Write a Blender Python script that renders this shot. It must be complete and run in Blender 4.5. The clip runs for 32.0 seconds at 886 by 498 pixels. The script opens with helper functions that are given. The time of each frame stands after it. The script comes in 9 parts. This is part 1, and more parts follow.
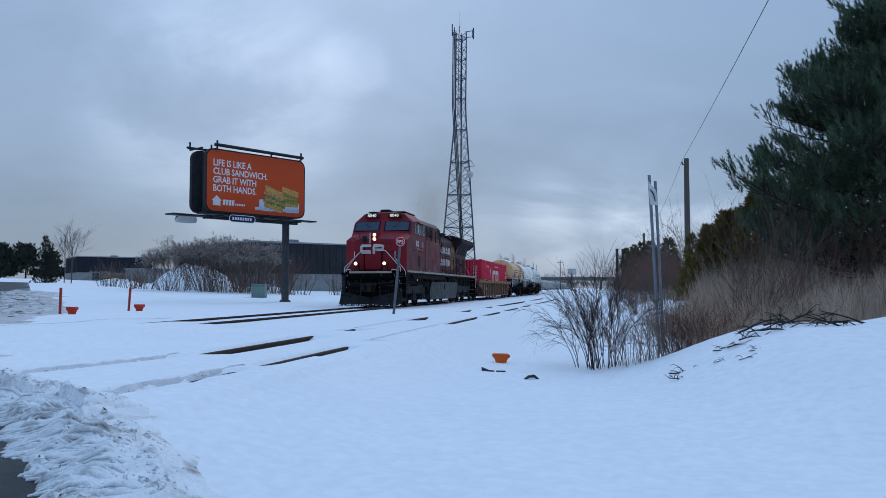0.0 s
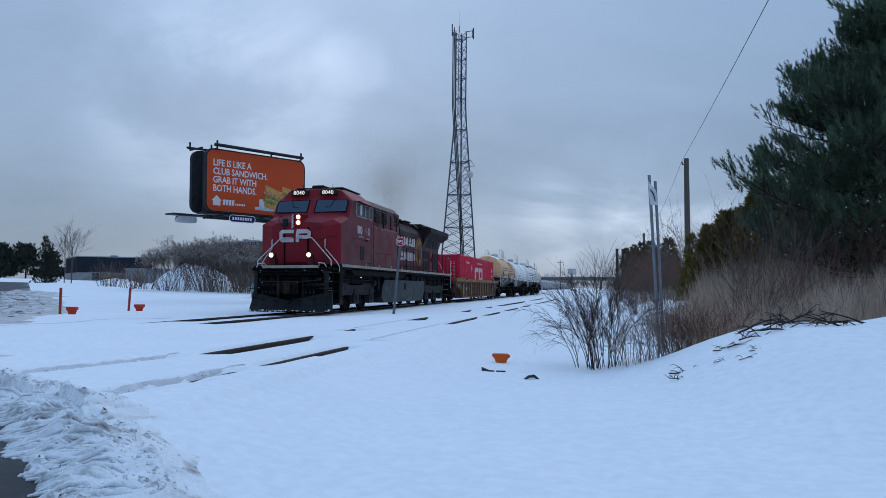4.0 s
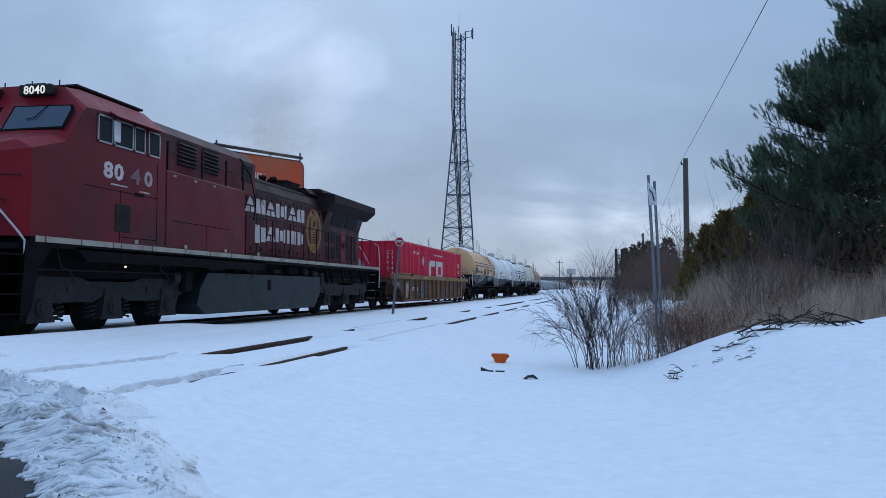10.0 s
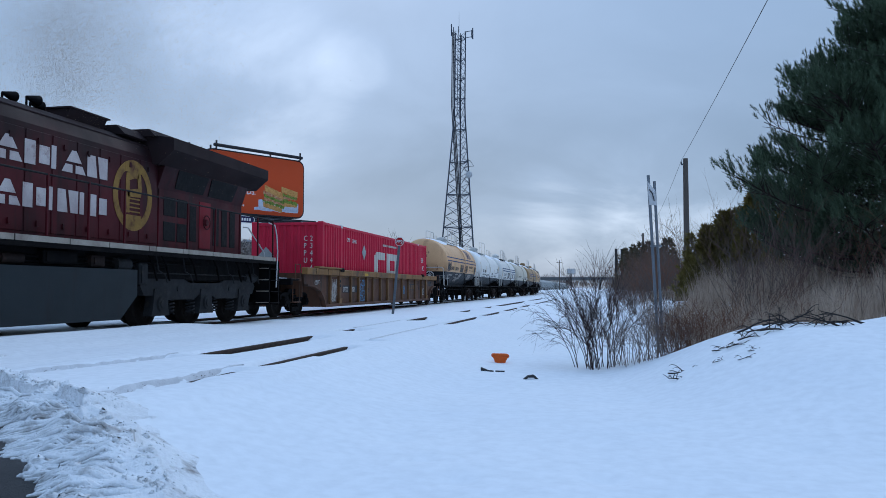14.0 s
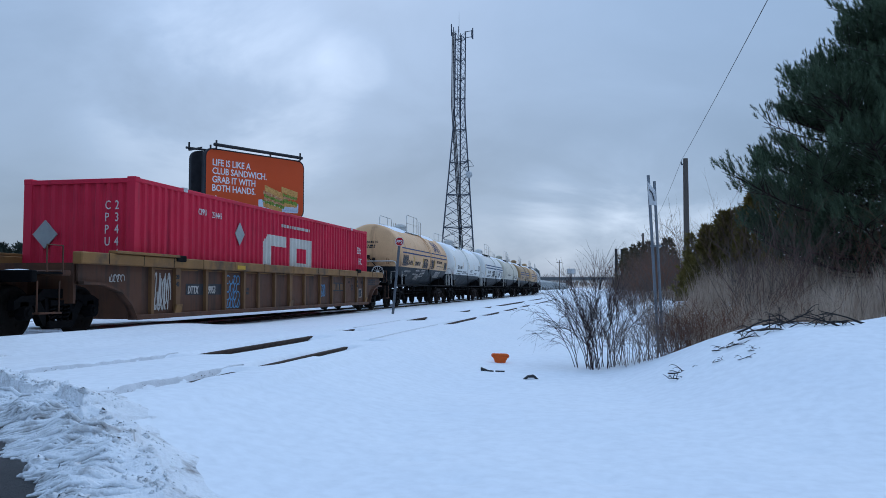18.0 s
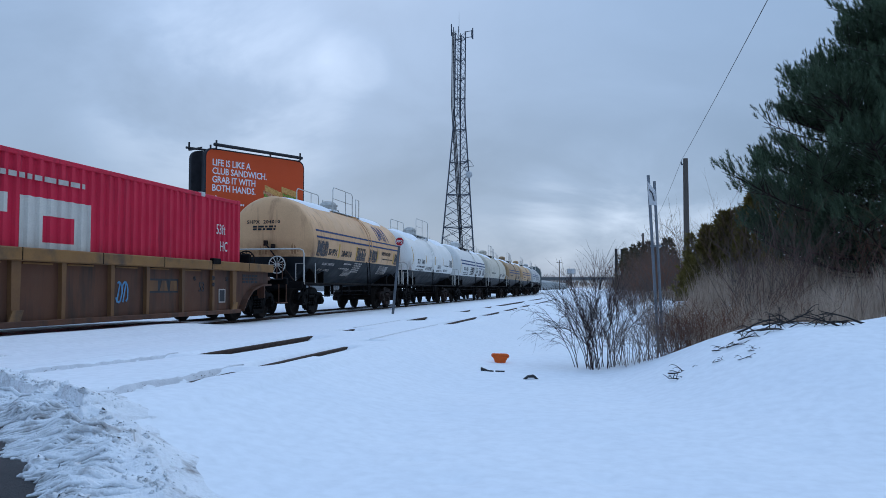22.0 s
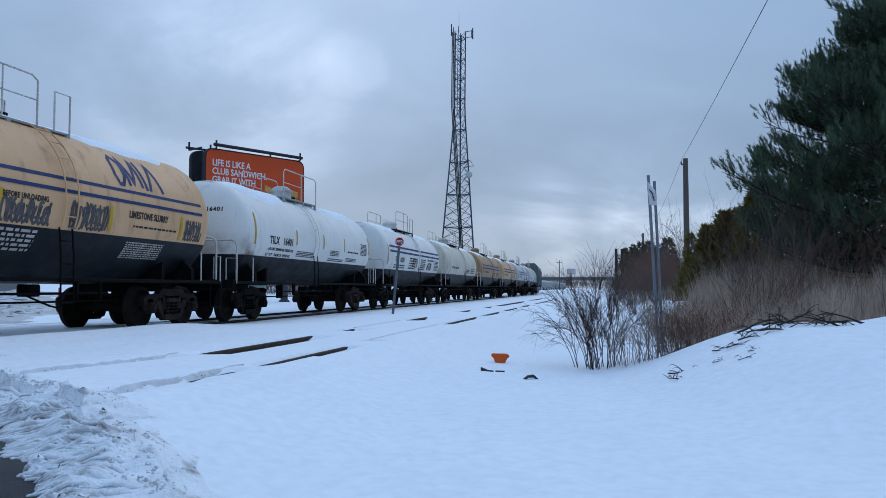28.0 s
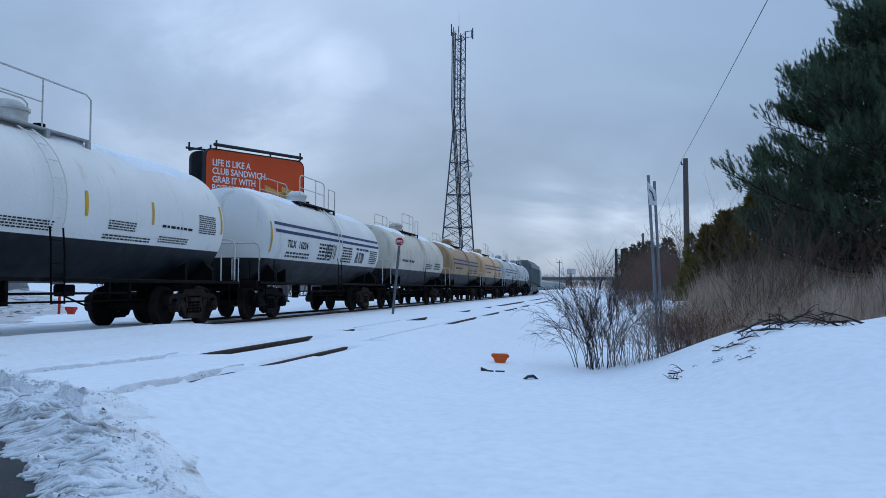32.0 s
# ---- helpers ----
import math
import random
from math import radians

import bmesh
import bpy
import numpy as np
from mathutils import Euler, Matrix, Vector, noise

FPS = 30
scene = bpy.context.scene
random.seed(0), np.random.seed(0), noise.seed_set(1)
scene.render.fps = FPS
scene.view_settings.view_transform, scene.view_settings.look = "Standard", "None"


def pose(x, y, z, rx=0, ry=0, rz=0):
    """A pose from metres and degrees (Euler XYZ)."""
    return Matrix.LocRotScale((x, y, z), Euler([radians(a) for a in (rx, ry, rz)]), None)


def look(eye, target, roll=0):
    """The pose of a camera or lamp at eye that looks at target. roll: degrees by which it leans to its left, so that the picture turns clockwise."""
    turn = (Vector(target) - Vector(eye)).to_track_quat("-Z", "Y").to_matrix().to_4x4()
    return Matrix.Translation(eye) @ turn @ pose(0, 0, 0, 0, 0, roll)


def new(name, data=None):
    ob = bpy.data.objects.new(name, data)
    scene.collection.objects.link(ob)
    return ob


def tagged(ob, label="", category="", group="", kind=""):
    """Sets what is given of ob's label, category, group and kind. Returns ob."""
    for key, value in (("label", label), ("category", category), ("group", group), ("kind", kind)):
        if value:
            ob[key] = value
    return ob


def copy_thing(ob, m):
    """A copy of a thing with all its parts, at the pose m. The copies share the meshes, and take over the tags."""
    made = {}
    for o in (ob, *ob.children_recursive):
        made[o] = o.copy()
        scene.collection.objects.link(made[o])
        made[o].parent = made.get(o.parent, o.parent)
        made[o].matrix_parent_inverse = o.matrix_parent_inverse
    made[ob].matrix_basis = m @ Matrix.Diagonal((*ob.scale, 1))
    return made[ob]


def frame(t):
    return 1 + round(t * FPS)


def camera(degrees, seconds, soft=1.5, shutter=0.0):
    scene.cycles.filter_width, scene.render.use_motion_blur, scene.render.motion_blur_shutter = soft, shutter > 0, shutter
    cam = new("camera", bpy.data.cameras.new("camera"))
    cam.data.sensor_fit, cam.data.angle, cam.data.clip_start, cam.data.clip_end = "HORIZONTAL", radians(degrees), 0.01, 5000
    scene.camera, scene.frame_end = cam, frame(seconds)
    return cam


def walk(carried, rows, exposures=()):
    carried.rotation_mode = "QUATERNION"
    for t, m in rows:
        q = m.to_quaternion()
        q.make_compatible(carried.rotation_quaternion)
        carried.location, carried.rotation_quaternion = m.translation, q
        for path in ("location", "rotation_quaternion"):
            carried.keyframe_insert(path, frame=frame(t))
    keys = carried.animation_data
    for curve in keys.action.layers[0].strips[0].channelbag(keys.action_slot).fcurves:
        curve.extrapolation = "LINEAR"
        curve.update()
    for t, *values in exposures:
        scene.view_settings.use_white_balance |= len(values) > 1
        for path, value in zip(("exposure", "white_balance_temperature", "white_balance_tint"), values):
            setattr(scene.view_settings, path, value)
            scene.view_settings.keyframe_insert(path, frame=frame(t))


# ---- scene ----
cam = camera(58.71, 32.0, soft=0.55)
EYE_HEIGHT = 0.873
PATH = [
    (0.0, pose(0, 0, EYE_HEIGHT, 92.863, 0, 11.50)),
    (7.0, pose(0, 0, EYE_HEIGHT, 92.863, 0, 11.50)),
    (8.0, pose(0, 0, EYE_HEIGHT, 92.863, 0, 11.44)),
    (32.0, pose(0, 0, EYE_HEIGHT, 92.863, 0, 11.44)),
]
EXPOSURES = [(0, 0.03), (6, 0.03), (9, 0.09), (12, 0.17), (17, 0.16), (24, 0.13), (32, 0.1)]
walk(cam, PATH, EXPOSURES)

# ---- sky and sun ----
world = bpy.data.worlds.new("winter_sky")
scene.world = world
world.use_nodes = True


def build_sky():
    nt = world.node_tree
    nt.nodes.clear()
    N, L = nt.nodes.new, nt.links.new
    coord = N("ShaderNodeTexCoord")
    sep = N("ShaderNodeSeparateXYZ")
    L(coord.outputs["Generated"], sep.inputs[0])

    def calc(op, a, b=None, c=None, clamp=False):
        n = N("ShaderNodeMath")
        n.operation, n.use_clamp = op, clamp
        for i, v in enumerate((a, b, c)):
            if v is None:
                continue
            if isinstance(v, (int, float)):
                n.inputs[i].default_value = v
            else:
                L(v, n.inputs[i])
        return n.outputs[0]

    up = calc("MAXIMUM", sep.outputs[2], 0.0)
    # cloud deck: project the direction on a plane overhead
    low = calc("ADD", up, 0.34)
    flat = N("ShaderNodeCombineXYZ")
    L(calc("DIVIDE", sep.outputs[0], low), flat.inputs[0])
    L(calc("DIVIDE", sep.outputs[1], low), flat.inputs[1])
    flat.inputs[2].default_value = 3.7

    def cloud(scale, detail, rough, lo, hi, offset):
        mp = N("ShaderNodeMapping")
        mp.inputs["Location"].default_value = offset
        L(flat.outputs[0], mp.inputs[0])
        n = N("ShaderNodeTexNoise")
        n.inputs["Scale"].default_value = scale
        n.inputs["Detail"].default_value = detail
        n.inputs["Roughness"].default_value = rough
        n.inputs["Distortion"].default_value = 0.35
        L(mp.outputs[0], n.inputs["Vector"])
        m = N("ShaderNodeMapRange")
        m.interpolation_type = "SMOOTHSTEP"
        m.inputs["From Min"].default_value, m.inputs["From Max"].default_value = lo, hi
        L(n.outputs["Fac"], m.inputs["Value"])
        return m.outputs[0]

    big = cloud(0.55, 3, 0.5, 0.32, 0.70, SKY_OFFSET)
    small = cloud(2.1, 6, 0.55, 0.30, 0.72, (3.1, 7.7, 0))
    # brighter openings in the deck, by direction
    gaps = 0.0
    for way, width, gain in SKY_GAPS:
        dot = N("ShaderNodeVectorMath")
        dot.operation = "DOT_PRODUCT"
        L(coord.outputs["Generated"], dot.inputs[0])
        dot.inputs[1].default_value = Vector(way).normalized()
        m = N("ShaderNodeMapRange")
        m.interpolation_type = "SMOOTHERSTEP"
        m.inputs["From Min"].default_value, m.inputs["From Max"].default_value = math.cos(radians(width)), 1.0
        m.inputs["To Max"].default_value = gain
        L(dot.outputs["Value"], m.inputs["Value"])
        gaps = calc("ADD", m.outputs[0], gaps)
    soft_gap = calc("MULTIPLY", gaps, calc("MULTIPLY_ADD", small, 1.0, 0.42))
    cover = calc("ADD", calc("MULTIPLY_ADD", big, 0.34, calc("MULTIPLY", small, 0.16)), soft_gap, clamp=True)
    ramp = N("ShaderNodeValToRGB")
    e = ramp.color_ramp.elements
    e[0].position, e[0].color = 0.0, (*SKY_DARK, 1)
    e[1].position, e[1].color = 1.0, (*SKY_LIGHT, 1)
    mid = e.new(0.45)
    mid.color = (*SKY_MID, 1)
    L(cover, ramp.inputs[0])
    # an overcast sky is brightest overhead
    high = calc("POWER", up, 1.3)
    lift = N("ShaderNodeCombineXYZ")
    for i in range(3):
        L(calc("MULTIPLY_ADD", high, SKY_ZENITH[i], 1.0), lift.inputs[i])
    scaled = N("ShaderNodeVectorMath")
    scaled.operation = "MULTIPLY"
    L(ramp.outputs[0], scaled.inputs[0])
    L(lift.outputs[0], scaled.inputs[1])
    clear = N("ShaderNodeTexSky")
    clear.sky_type, clear.sun_disc = "NISHITA", False
    clear.sun_elevation, clear.sun_rotation = radians(32), radians(-20)
    dim = N("ShaderNodeVectorMath")
    dim.operation = "SCALE"
    L(clear.outputs[0], dim.inputs[0])
    dim.inputs["Scale"].default_value = 0.06
    mix = N("ShaderNodeMix")
    mix.data_type = "RGBA"
    mix.inputs[0].default_value = 0.9
    L(dim.outputs[0], mix.inputs[6])
    L(scaled.outputs[0], mix.inputs[7])
    back = N("ShaderNodeBackground")
    back.inputs["Strength"].default_value = SKY_STRENGTH
    L(mix.outputs[2], back.inputs["Color"])
    out = N("ShaderNodeOutputWorld")
    L(back.outputs[0], out.inputs["Surface"])


SKY_OFFSET = (0.4, 1.3, 0)
SKY_DARK, SKY_MID, SKY_LIGHT = (0.155, 0.225, 0.325), (0.235, 0.325, 0.46), (0.46, 0.56, 0.71)
SKY_ZENITH, SKY_STRENGTH = (1.25, 1.5, 1.85), 1.16
SKY_GAPS = [((-0.311, 0.944, 0.285), 3.5, 0.16), ((-0.47, 0.905, 0.225), 12, 0.32), ((-0.36, 0.93, 0.25), 12, 0.10), ((-0.199, 0.97, 0.23), 7, 0.06), ((-0.10, 1, 0.075), 6, 0.24), ((-0.01, 1, 0.085), 7, 0.36), ((0.09, 1, 0.10), 7, 0.38), ((-0.72, 0.62, 0.25), 22, 0.10)]
build_sky()

sun_data = bpy.data.lights.new("sun", "SUN")
sun_data.energy, sun_data.angle, sun_data.color = 0.5, radians(45), (0.93, 0.97, 1.0)
sun = new("sun", sun_data)
sun.matrix_world = look((0, 0, 0), (-0.25, -0.68, -0.62)) @ Matrix.Identity(4)

# ---- materials ----
MATS = {}


def surf(name, c1, c2=None, scale=4.0, rough=0.6, metal=0.0, bump=0.15, fine=40.0, dirt=None, dirt_amount=0.5,
         dirt_scale=1.2, streak=False, vary=0.0, coat=0.0, transmission=0.0, rough2=None, emit=None, strength=0.0, sub=0.0, stretch=None, spec=0.2, belly=None, soot=None, rust=None):
    """A two-scale painted, snowy, woody or metal surface, in the object's own metres."""
    if name in MATS:
        return MATS[name]
    m = bpy.data.materials.new(name)
    m.use_nodes = True
    nt = m.node_tree
    N, L = nt.nodes.new, nt.links.new
    b = nt.nodes["Principled BSDF"]
    c2 = c2 or tuple(v * 0.75 for v in c1)
    co = N("ShaderNodeTexCoord")
    mp = N("ShaderNodeMapping")
    L(co.outputs["Object"], mp.inputs[0])
    if stretch:
        mp.inputs["Scale"].default_value = stretch

    def tex(s, detail=5, r=0.55, vec=None):
        n = N("ShaderNodeTexNoise")
        n.inputs["Scale"].default_value, n.inputs["Detail"].default_value, n.inputs["Roughness"].default_value = s, detail, r
        L(vec or mp.outputs[0], n.inputs["Vector"])
        return n.outputs["Fac"]

    def span(v, lo, hi, a=0.0, z=1.0):
        n = N("ShaderNodeMapRange")
        n.inputs["From Min"].default_value, n.inputs["From Max"].default_value = lo, hi
        n.inputs["To Min"].default_value, n.inputs["To Max"].default_value = a, z
        L(v, n.inputs["Value"])
        return n.outputs[0]

    def mix(f, a, z):
        n = N("ShaderNodeMix")
        n.data_type = "RGBA"
        L(f, n.inputs[0]) if not isinstance(f, float) else setattr(n.inputs[0], "default_value", f)
        for i, v in ((6, a), (7, z)):
            if isinstance(v, tuple):
                n.inputs[i].default_value = (*v[:3], 1)
            else:
                L(v, n.inputs[i])
        return n.outputs[2]

    col = mix(span(tex(scale), 0.32, 0.68), c1, c2)
    grain = tex(fine, 3)
    col = mix(span(grain, 0.35, 0.8, 0.0, 0.35), col, tuple(v * 0.7 for v in c2))
    if dirt:
        vec = mp.outputs[0]
        if streak:
            mp2 = N("ShaderNodeMapping")
            mp2.inputs["Scale"].default_value = (3.0, 3.0, 0.35)
            L(co.outputs["Object"], mp2.inputs[0])
            vec = mp2.outputs[0]
        d = tex(dirt_scale, 7, 0.65, vec)
        col = mix(span(d, 0.66 - 0.32 * dirt_amount, 0.82 - 0.22 * dirt_amount), col, dirt)
    if soot or rust:
        place = N("ShaderNodeSeparateXYZ")
        L(co.outputs["Object"], place.inputs[0])

        def times(a, c):
            n = N("ShaderNodeMath")
            n.operation, n.use_clamp = "MULTIPLY", True
            L(a, n.inputs[0])
            L(c, n.inputs[1])
            return n.outputs[0]
    if rust:
        # rust that has wept from the fittings of one end
        z0, z1, y1, brown = rust
        patch = times(span(place.outputs[2], z0, z1, 1.0, 0.0), span(place.outputs[1], y1 - 0.1, y1, 1.0, 0.0))
        col = mix(times(patch, span(tex(1.5, 6, 0.6), 0.36, 0.62)), col, brown)
    if belly:
        # two-tone paint: another colour below a height
        cut, b1, b2 = belly
        sep = N("ShaderNodeSeparateXYZ")
        L(co.outputs["Object"], sep.inputs[0])
        low = mix(span(tex(scale * 1.3), 0.32, 0.68), b1, b2)
        low = mix(span(tex(2.4, 6, 0.6), 0.52, 0.74), low, tuple(v * 1.7 for v in b2))
        col = mix(span(sep.outputs[2], cut - 0.004, cut + 0.004), low, col)
    if soot:
        # exhaust soot, settled thickest along the roof line
        z0, z1, dark = soot
        cloud = N("ShaderNodeMath")
        cloud.operation = "MULTIPLY_ADD"
        cloud.inputs[1].default_value = 1.1
        L(tex(0.9, 5, 0.6), cloud.inputs[0])
        L(place.outputs[2], cloud.inputs[2])
        col = mix(span(cloud.outputs[0], z0 + 0.55, z1 + 0.55, 0.0, 0.92), col, dark)
    if vary:
        info = N("ShaderNodeObjectInfo")
        hsv = N("ShaderNodeHueSaturation")
        L(span(info.outputs["Random"], 0, 1, 1 - vary, 1 + vary), hsv.inputs["Value"])
        L(col, hsv.inputs["Color"])
        col = hsv.outputs[0]
    L(col, b.inputs["Base Color"])
    r = span(tex(scale * 2.3, 4), 0.3, 0.7, rough, rough2 if rough2 is not None else min(1, rough + 0.18))
    L(r, b.inputs["Roughness"])
    b.inputs["Metallic"].default_value = metal
    b.inputs["Specular IOR Level"].default_value = spec
    b.inputs["Coat Weight"].default_value = coat
    if sub:
        b.inputs["Subsurface Weight"].default_value = sub
        b.inputs["Subsurface Radius"].default_value = (0.03, 0.04, 0.06)
    if transmission:
        b.inputs["Transmission Weight"].default_value = transmission
    if emit:
        b.inputs["Emission Color"].default_value = (*emit, 1)
        b.inputs["Emission Strength"].default_value = strength
    if bump:
        bp = N("ShaderNodeBump")
        bp.inputs["Strength"].default_value, bp.inputs["Distance"].default_value = bump, 0.02
        n = N("ShaderNodeMath")
        n.operation = "ADD"
        L(grain, n.inputs[0])
        L(tex(scale * 3, 4), n.inputs[1])
        L(n.outputs[0], bp.inputs["Height"])
        L(bp.outputs[0], b.inputs["Normal"])
    MATS[name] = m
    return m


# ---- mesh building ----
class Shell:
    """Vertices and faces of one part."""

    def __init__(self):
        self.v, self.f, self.s, self.k = [], [], [], []

    def add(self, vs, fs, smooth=False, slot=0):
        n = len(self.v)
        self.v += [tuple(p) for p in vs]
        self.f += [tuple(n + i for i in q) for q in fs]
        self.s += [smooth] * len(fs)
        self.k += [slot] * len(fs)
        return self

    def box(self, x0, x1, y0, y1, z0, z1, c=0.0, slot=0):
        if x0 > x1: x0, x1 = x1, x0
        if y0 > y1: y0, y1 = y1, y0
        if z0 > z1: z0, z1 = z1, z0
        c = min(c, 0.45 * min(x1 - x0, y1 - y0, z1 - z0))
        if c <= 0:
            vs = [(x, y, z) for x in (x0, x1) for y in (y0, y1) for z in (z0, z1)]
            fs = [(0, 1, 3, 2), (4, 6, 7, 5), (0, 4, 5, 1), (2, 3, 7, 6), (0, 2, 6, 4), (1, 5, 7, 3)]
            return self.add(vs, fs, slot=slot)
        vs, idx = [], {}
        for i, x in enumerate((x0, x1)):
            for j, y in enumerate((y0, y1)):
                for k, z in enumerate((z0, z1)):
                    sx, sy, sz = (1, -1)[i], (1, -1)[j], (1, -1)[k]
                    for a, d in enumerate(((0, c, c), (c, 0, c), (c, c, 0))):
                        idx[i, j, k, a] = len(vs)
                        vs.append((x + sx * d[0], y + sy * d[1], z + sz * d[2]))
        fs = []
        for i in (0, 1):
            q = [idx[i, 0, 0, 0], idx[i, 1, 0, 0], idx[i, 1, 1, 0], idx[i, 0, 1, 0]]
            fs.append(q if i else q[::-1])
            q = [idx[0, i, 0, 1], idx[1, i, 0, 1], idx[1, i, 1, 1], idx[0, i, 1, 1]]
            fs.append(q[::-1] if i else q)
            q = [idx[0, 0, i, 2], idx[1, 0, i, 2], idx[1, 1, i, 2], idx[0, 1, i, 2]]
            fs.append(q if i else q[::-1])
        for j in (0, 1):
            for k in (0, 1):
                q = [idx[0, j, k, 1], idx[1, j, k, 1], idx[1, j, k, 2], idx[0, j, k, 2]]
                fs.append(q if (j == k) == (j == 1) or (j, k) == (0, 0) else q[::-1])
                q = [idx[j, 0, k, 0], idx[j, 1, k, 0], idx[j, 1, k, 2], idx[j, 0, k, 2]]
                fs.append(q)
                q = [idx[j, k, 0, 0], idx[j, k, 1, 0], idx[j, k, 1, 1], idx[j, k, 0, 1]]
                fs.append(q)
        for i in (0, 1):
            for j in (0, 1):
                for k in (0, 1):
                    fs.append([idx[i, j, k, a] for a in range(3)])
        return self.add(vs, fs, slot=slot)

    def cyl(self, p0, p1, r0, r1=None, n=12, caps=True, smooth=True, slot=0):
        r1 = r0 if r1 is None else r1
        p0, p1 = Vector(p0), Vector(p1)
        d = (p1 - p0).normalized()
        a = d.orthogonal().normalized()
        b = d.cross(a)
        vs = []
        for p, r in ((p0, r0), (p1, r1)):
            for i in range(n):
                t = 2 * math.pi * i / n
                vs.append(p + a * (r * math.cos(t)) + b * (r * math.sin(t)))
        fs = [(i, (i + 1) % n, n + (i + 1) % n, n + i) for i in range(n)]
        self.add(vs, fs, smooth, slot)
        if caps:
            self.add(vs[:n], [tuple(range(n))[::-1]], slot=slot)
            self.add(vs[n:], [tuple(range(n))], slot=slot)
        return self

    def tube(self, pts, r, n=6, r1=None, closed=False):
        """A bent pipe through the points."""
        pts = [Vector(p) for p in pts]
        m = len(pts)
        r1 = r if r1 is None else r1
        vs = []
        a = None
        for i, p in enumerate(pts):
            q, s = pts[max(i - 1, 0)], pts[min(i + 1, m - 1)]
            d = (s - q)
            d = d.normalized() if d.length > 1e-9 else Vector((0, 0, 1))
            a = d.orthogonal().normalized() if a is None else (a - d * a.dot(d))
            a = a.normalized() if a.length > 1e-6 else d.orthogonal().normalized()
            b = d.cross(a)
            rr = r + (r1 - r) * i / max(1, m - 1)
            for k in range(n):
                t = 2 * math.pi * k / n
                vs.append(p + a * (rr * math.cos(t)) + b * (rr * math.sin(t)))
        fs = [(i * n + k, i * n + (k + 1) % n, (i + 1) * n + (k + 1) % n, (i + 1) * n + k) for i in range(m - 1) for k in range(n)]
        self.add(vs, fs, n > 4)
        self.add(vs[:n], [tuple(range(n))[::-1]])
        self.add(vs[-n:], [tuple(range(n))])
        return self

    def prism(self, prof, a0, a1, axis="y", slot=0):
        """A closed profile, drawn out along an axis. axis x: profile (y, z); y: (x, z); z: (x, y)."""
        def put(p, a):
            return {"x": (a, p[0], p[1]), "y": (p[0], a, p[1]), "z": (p[0], p[1], a)}[axis]
        n = len(prof)
        vs = [put(p, a0) for p in prof] + [put(p, a1) for p in prof]
        fs = [(i, (i + 1) % n, n + (i + 1) % n, n + i) for i in range(n)] + [tuple(range(n))[::-1], tuple(range(n, 2 * n))]
        return self.add(vs, fs, slot=slot)

    def lathe(self, rings, n=32, axis="y", smooth=True, slot=0, centre=(0, 0, 0)):
        """Rings of (place along the axis, radius)."""
        vs = []
        for a, r in rings:
            for i in range(n):
                t = 2 * math.pi * i / n
                u, w = r * math.cos(t), r * math.sin(t)
                p = {"x": (a, u, w), "y": (u, a, w), "z": (u, w, a)}[axis]
                vs.append((p[0] + centre[0], p[1] + centre[1], p[2] + centre[2]))
        fs = [(j * n + i, j * n + (i + 1) % n, (j + 1) * n + (i + 1) % n, (j + 1) * n + i) for j in range(len(rings) - 1) for i in range(n)]
        return self.add(vs, fs, smooth, slot)

    def ball(self, c, r, n=8, squash=1.0):
        rings = []
        for j in range(n // 2 + 1):
            t = math.pi * j / (n // 2) - math.pi / 2
            rings.append((r * squash * math.sin(t), max(1e-4, r * math.cos(t))))
        return self.lathe(rings, n, "z", centre=c)

    def mesh(self, name):
        me = bpy.data.meshes.new(name)
        me.from_pydata(self.v, [], self.f)
        me.polygons.foreach_set("use_smooth", self.s)
        me.polygons.foreach_set("material_index", self.k)
        bm = bmesh.new()
        bm.from_mesh(me)
        bmesh.ops.recalc_face_normals(bm, faces=bm.faces)
        bm.to_mesh(me)
        bm.free()
        return me


def part(name, shell, material, parent=None, label="", at=None):
    """Links a shell, or a mesh made already, as one object under a thing or a part."""
    me = shell.mesh(name) if isinstance(shell, Shell) else shell
    if not me.materials:
        for m in (material if isinstance(material, (list, tuple)) else [material]):
            me.materials.append(m)
    ob = new(name, me)
    if at is not None:
        ob.matrix_basis = at
    if parent is not None:
        ob.parent = parent
    return tagged(ob, label=label)


def thing(name, label, category, m=None, group="", kind=""):
    ob = new(name)
    ob.empty_display_size = 0.3
    if m is not None:
        ob.matrix_basis = m
    return tagged(ob, label, category, group, kind)


def S():
    return Shell()


def bars(rng, shell, y0, y1, z0, z1, x, rows, axis="y", fill=0.75):
    """Unreadable small print as plain bars on a plane that faces +x."""
    h = (z1 - z0) / rows
    for i in range(rows):
        y, zc = y0, z0 + h * (i + 0.5)
        while y < y1:
            w = rng.uniform(0.5, 1.6) * h * 1.6
            e = min(y + w, y1)
            shell.box(x, x + 0.004, y, e, zc - h * fill / 2, zc + h * fill / 2)
            y = e + h * 0.5


def letters(body, size, spacing=1.0, shear=0.0, squeeze=1.0, bold=0.0):
    """The outline of some words as a flat mesh in the xy plane, 8 mm thick."""
    cu = bpy.data.curves.new("lettering", "FONT")
    cu.body, cu.size, cu.extrude, cu.space_character, cu.shear, cu.offset = body, size, 0.004, spacing, shear, bold
    cu.resolution_u = 2
    ob = bpy.data.objects.new("lettering", cu)
    scene.collection.objects.link(ob)
    me = bpy.data.meshes.new_from_object(ob.evaluated_get(bpy.context.evaluated_depsgraph_get()))
    bpy.data.objects.remove(ob)
    bpy.data.curves.remove(cu)
    for v in me.vertices:
        v.co.x *= squeeze
    return me


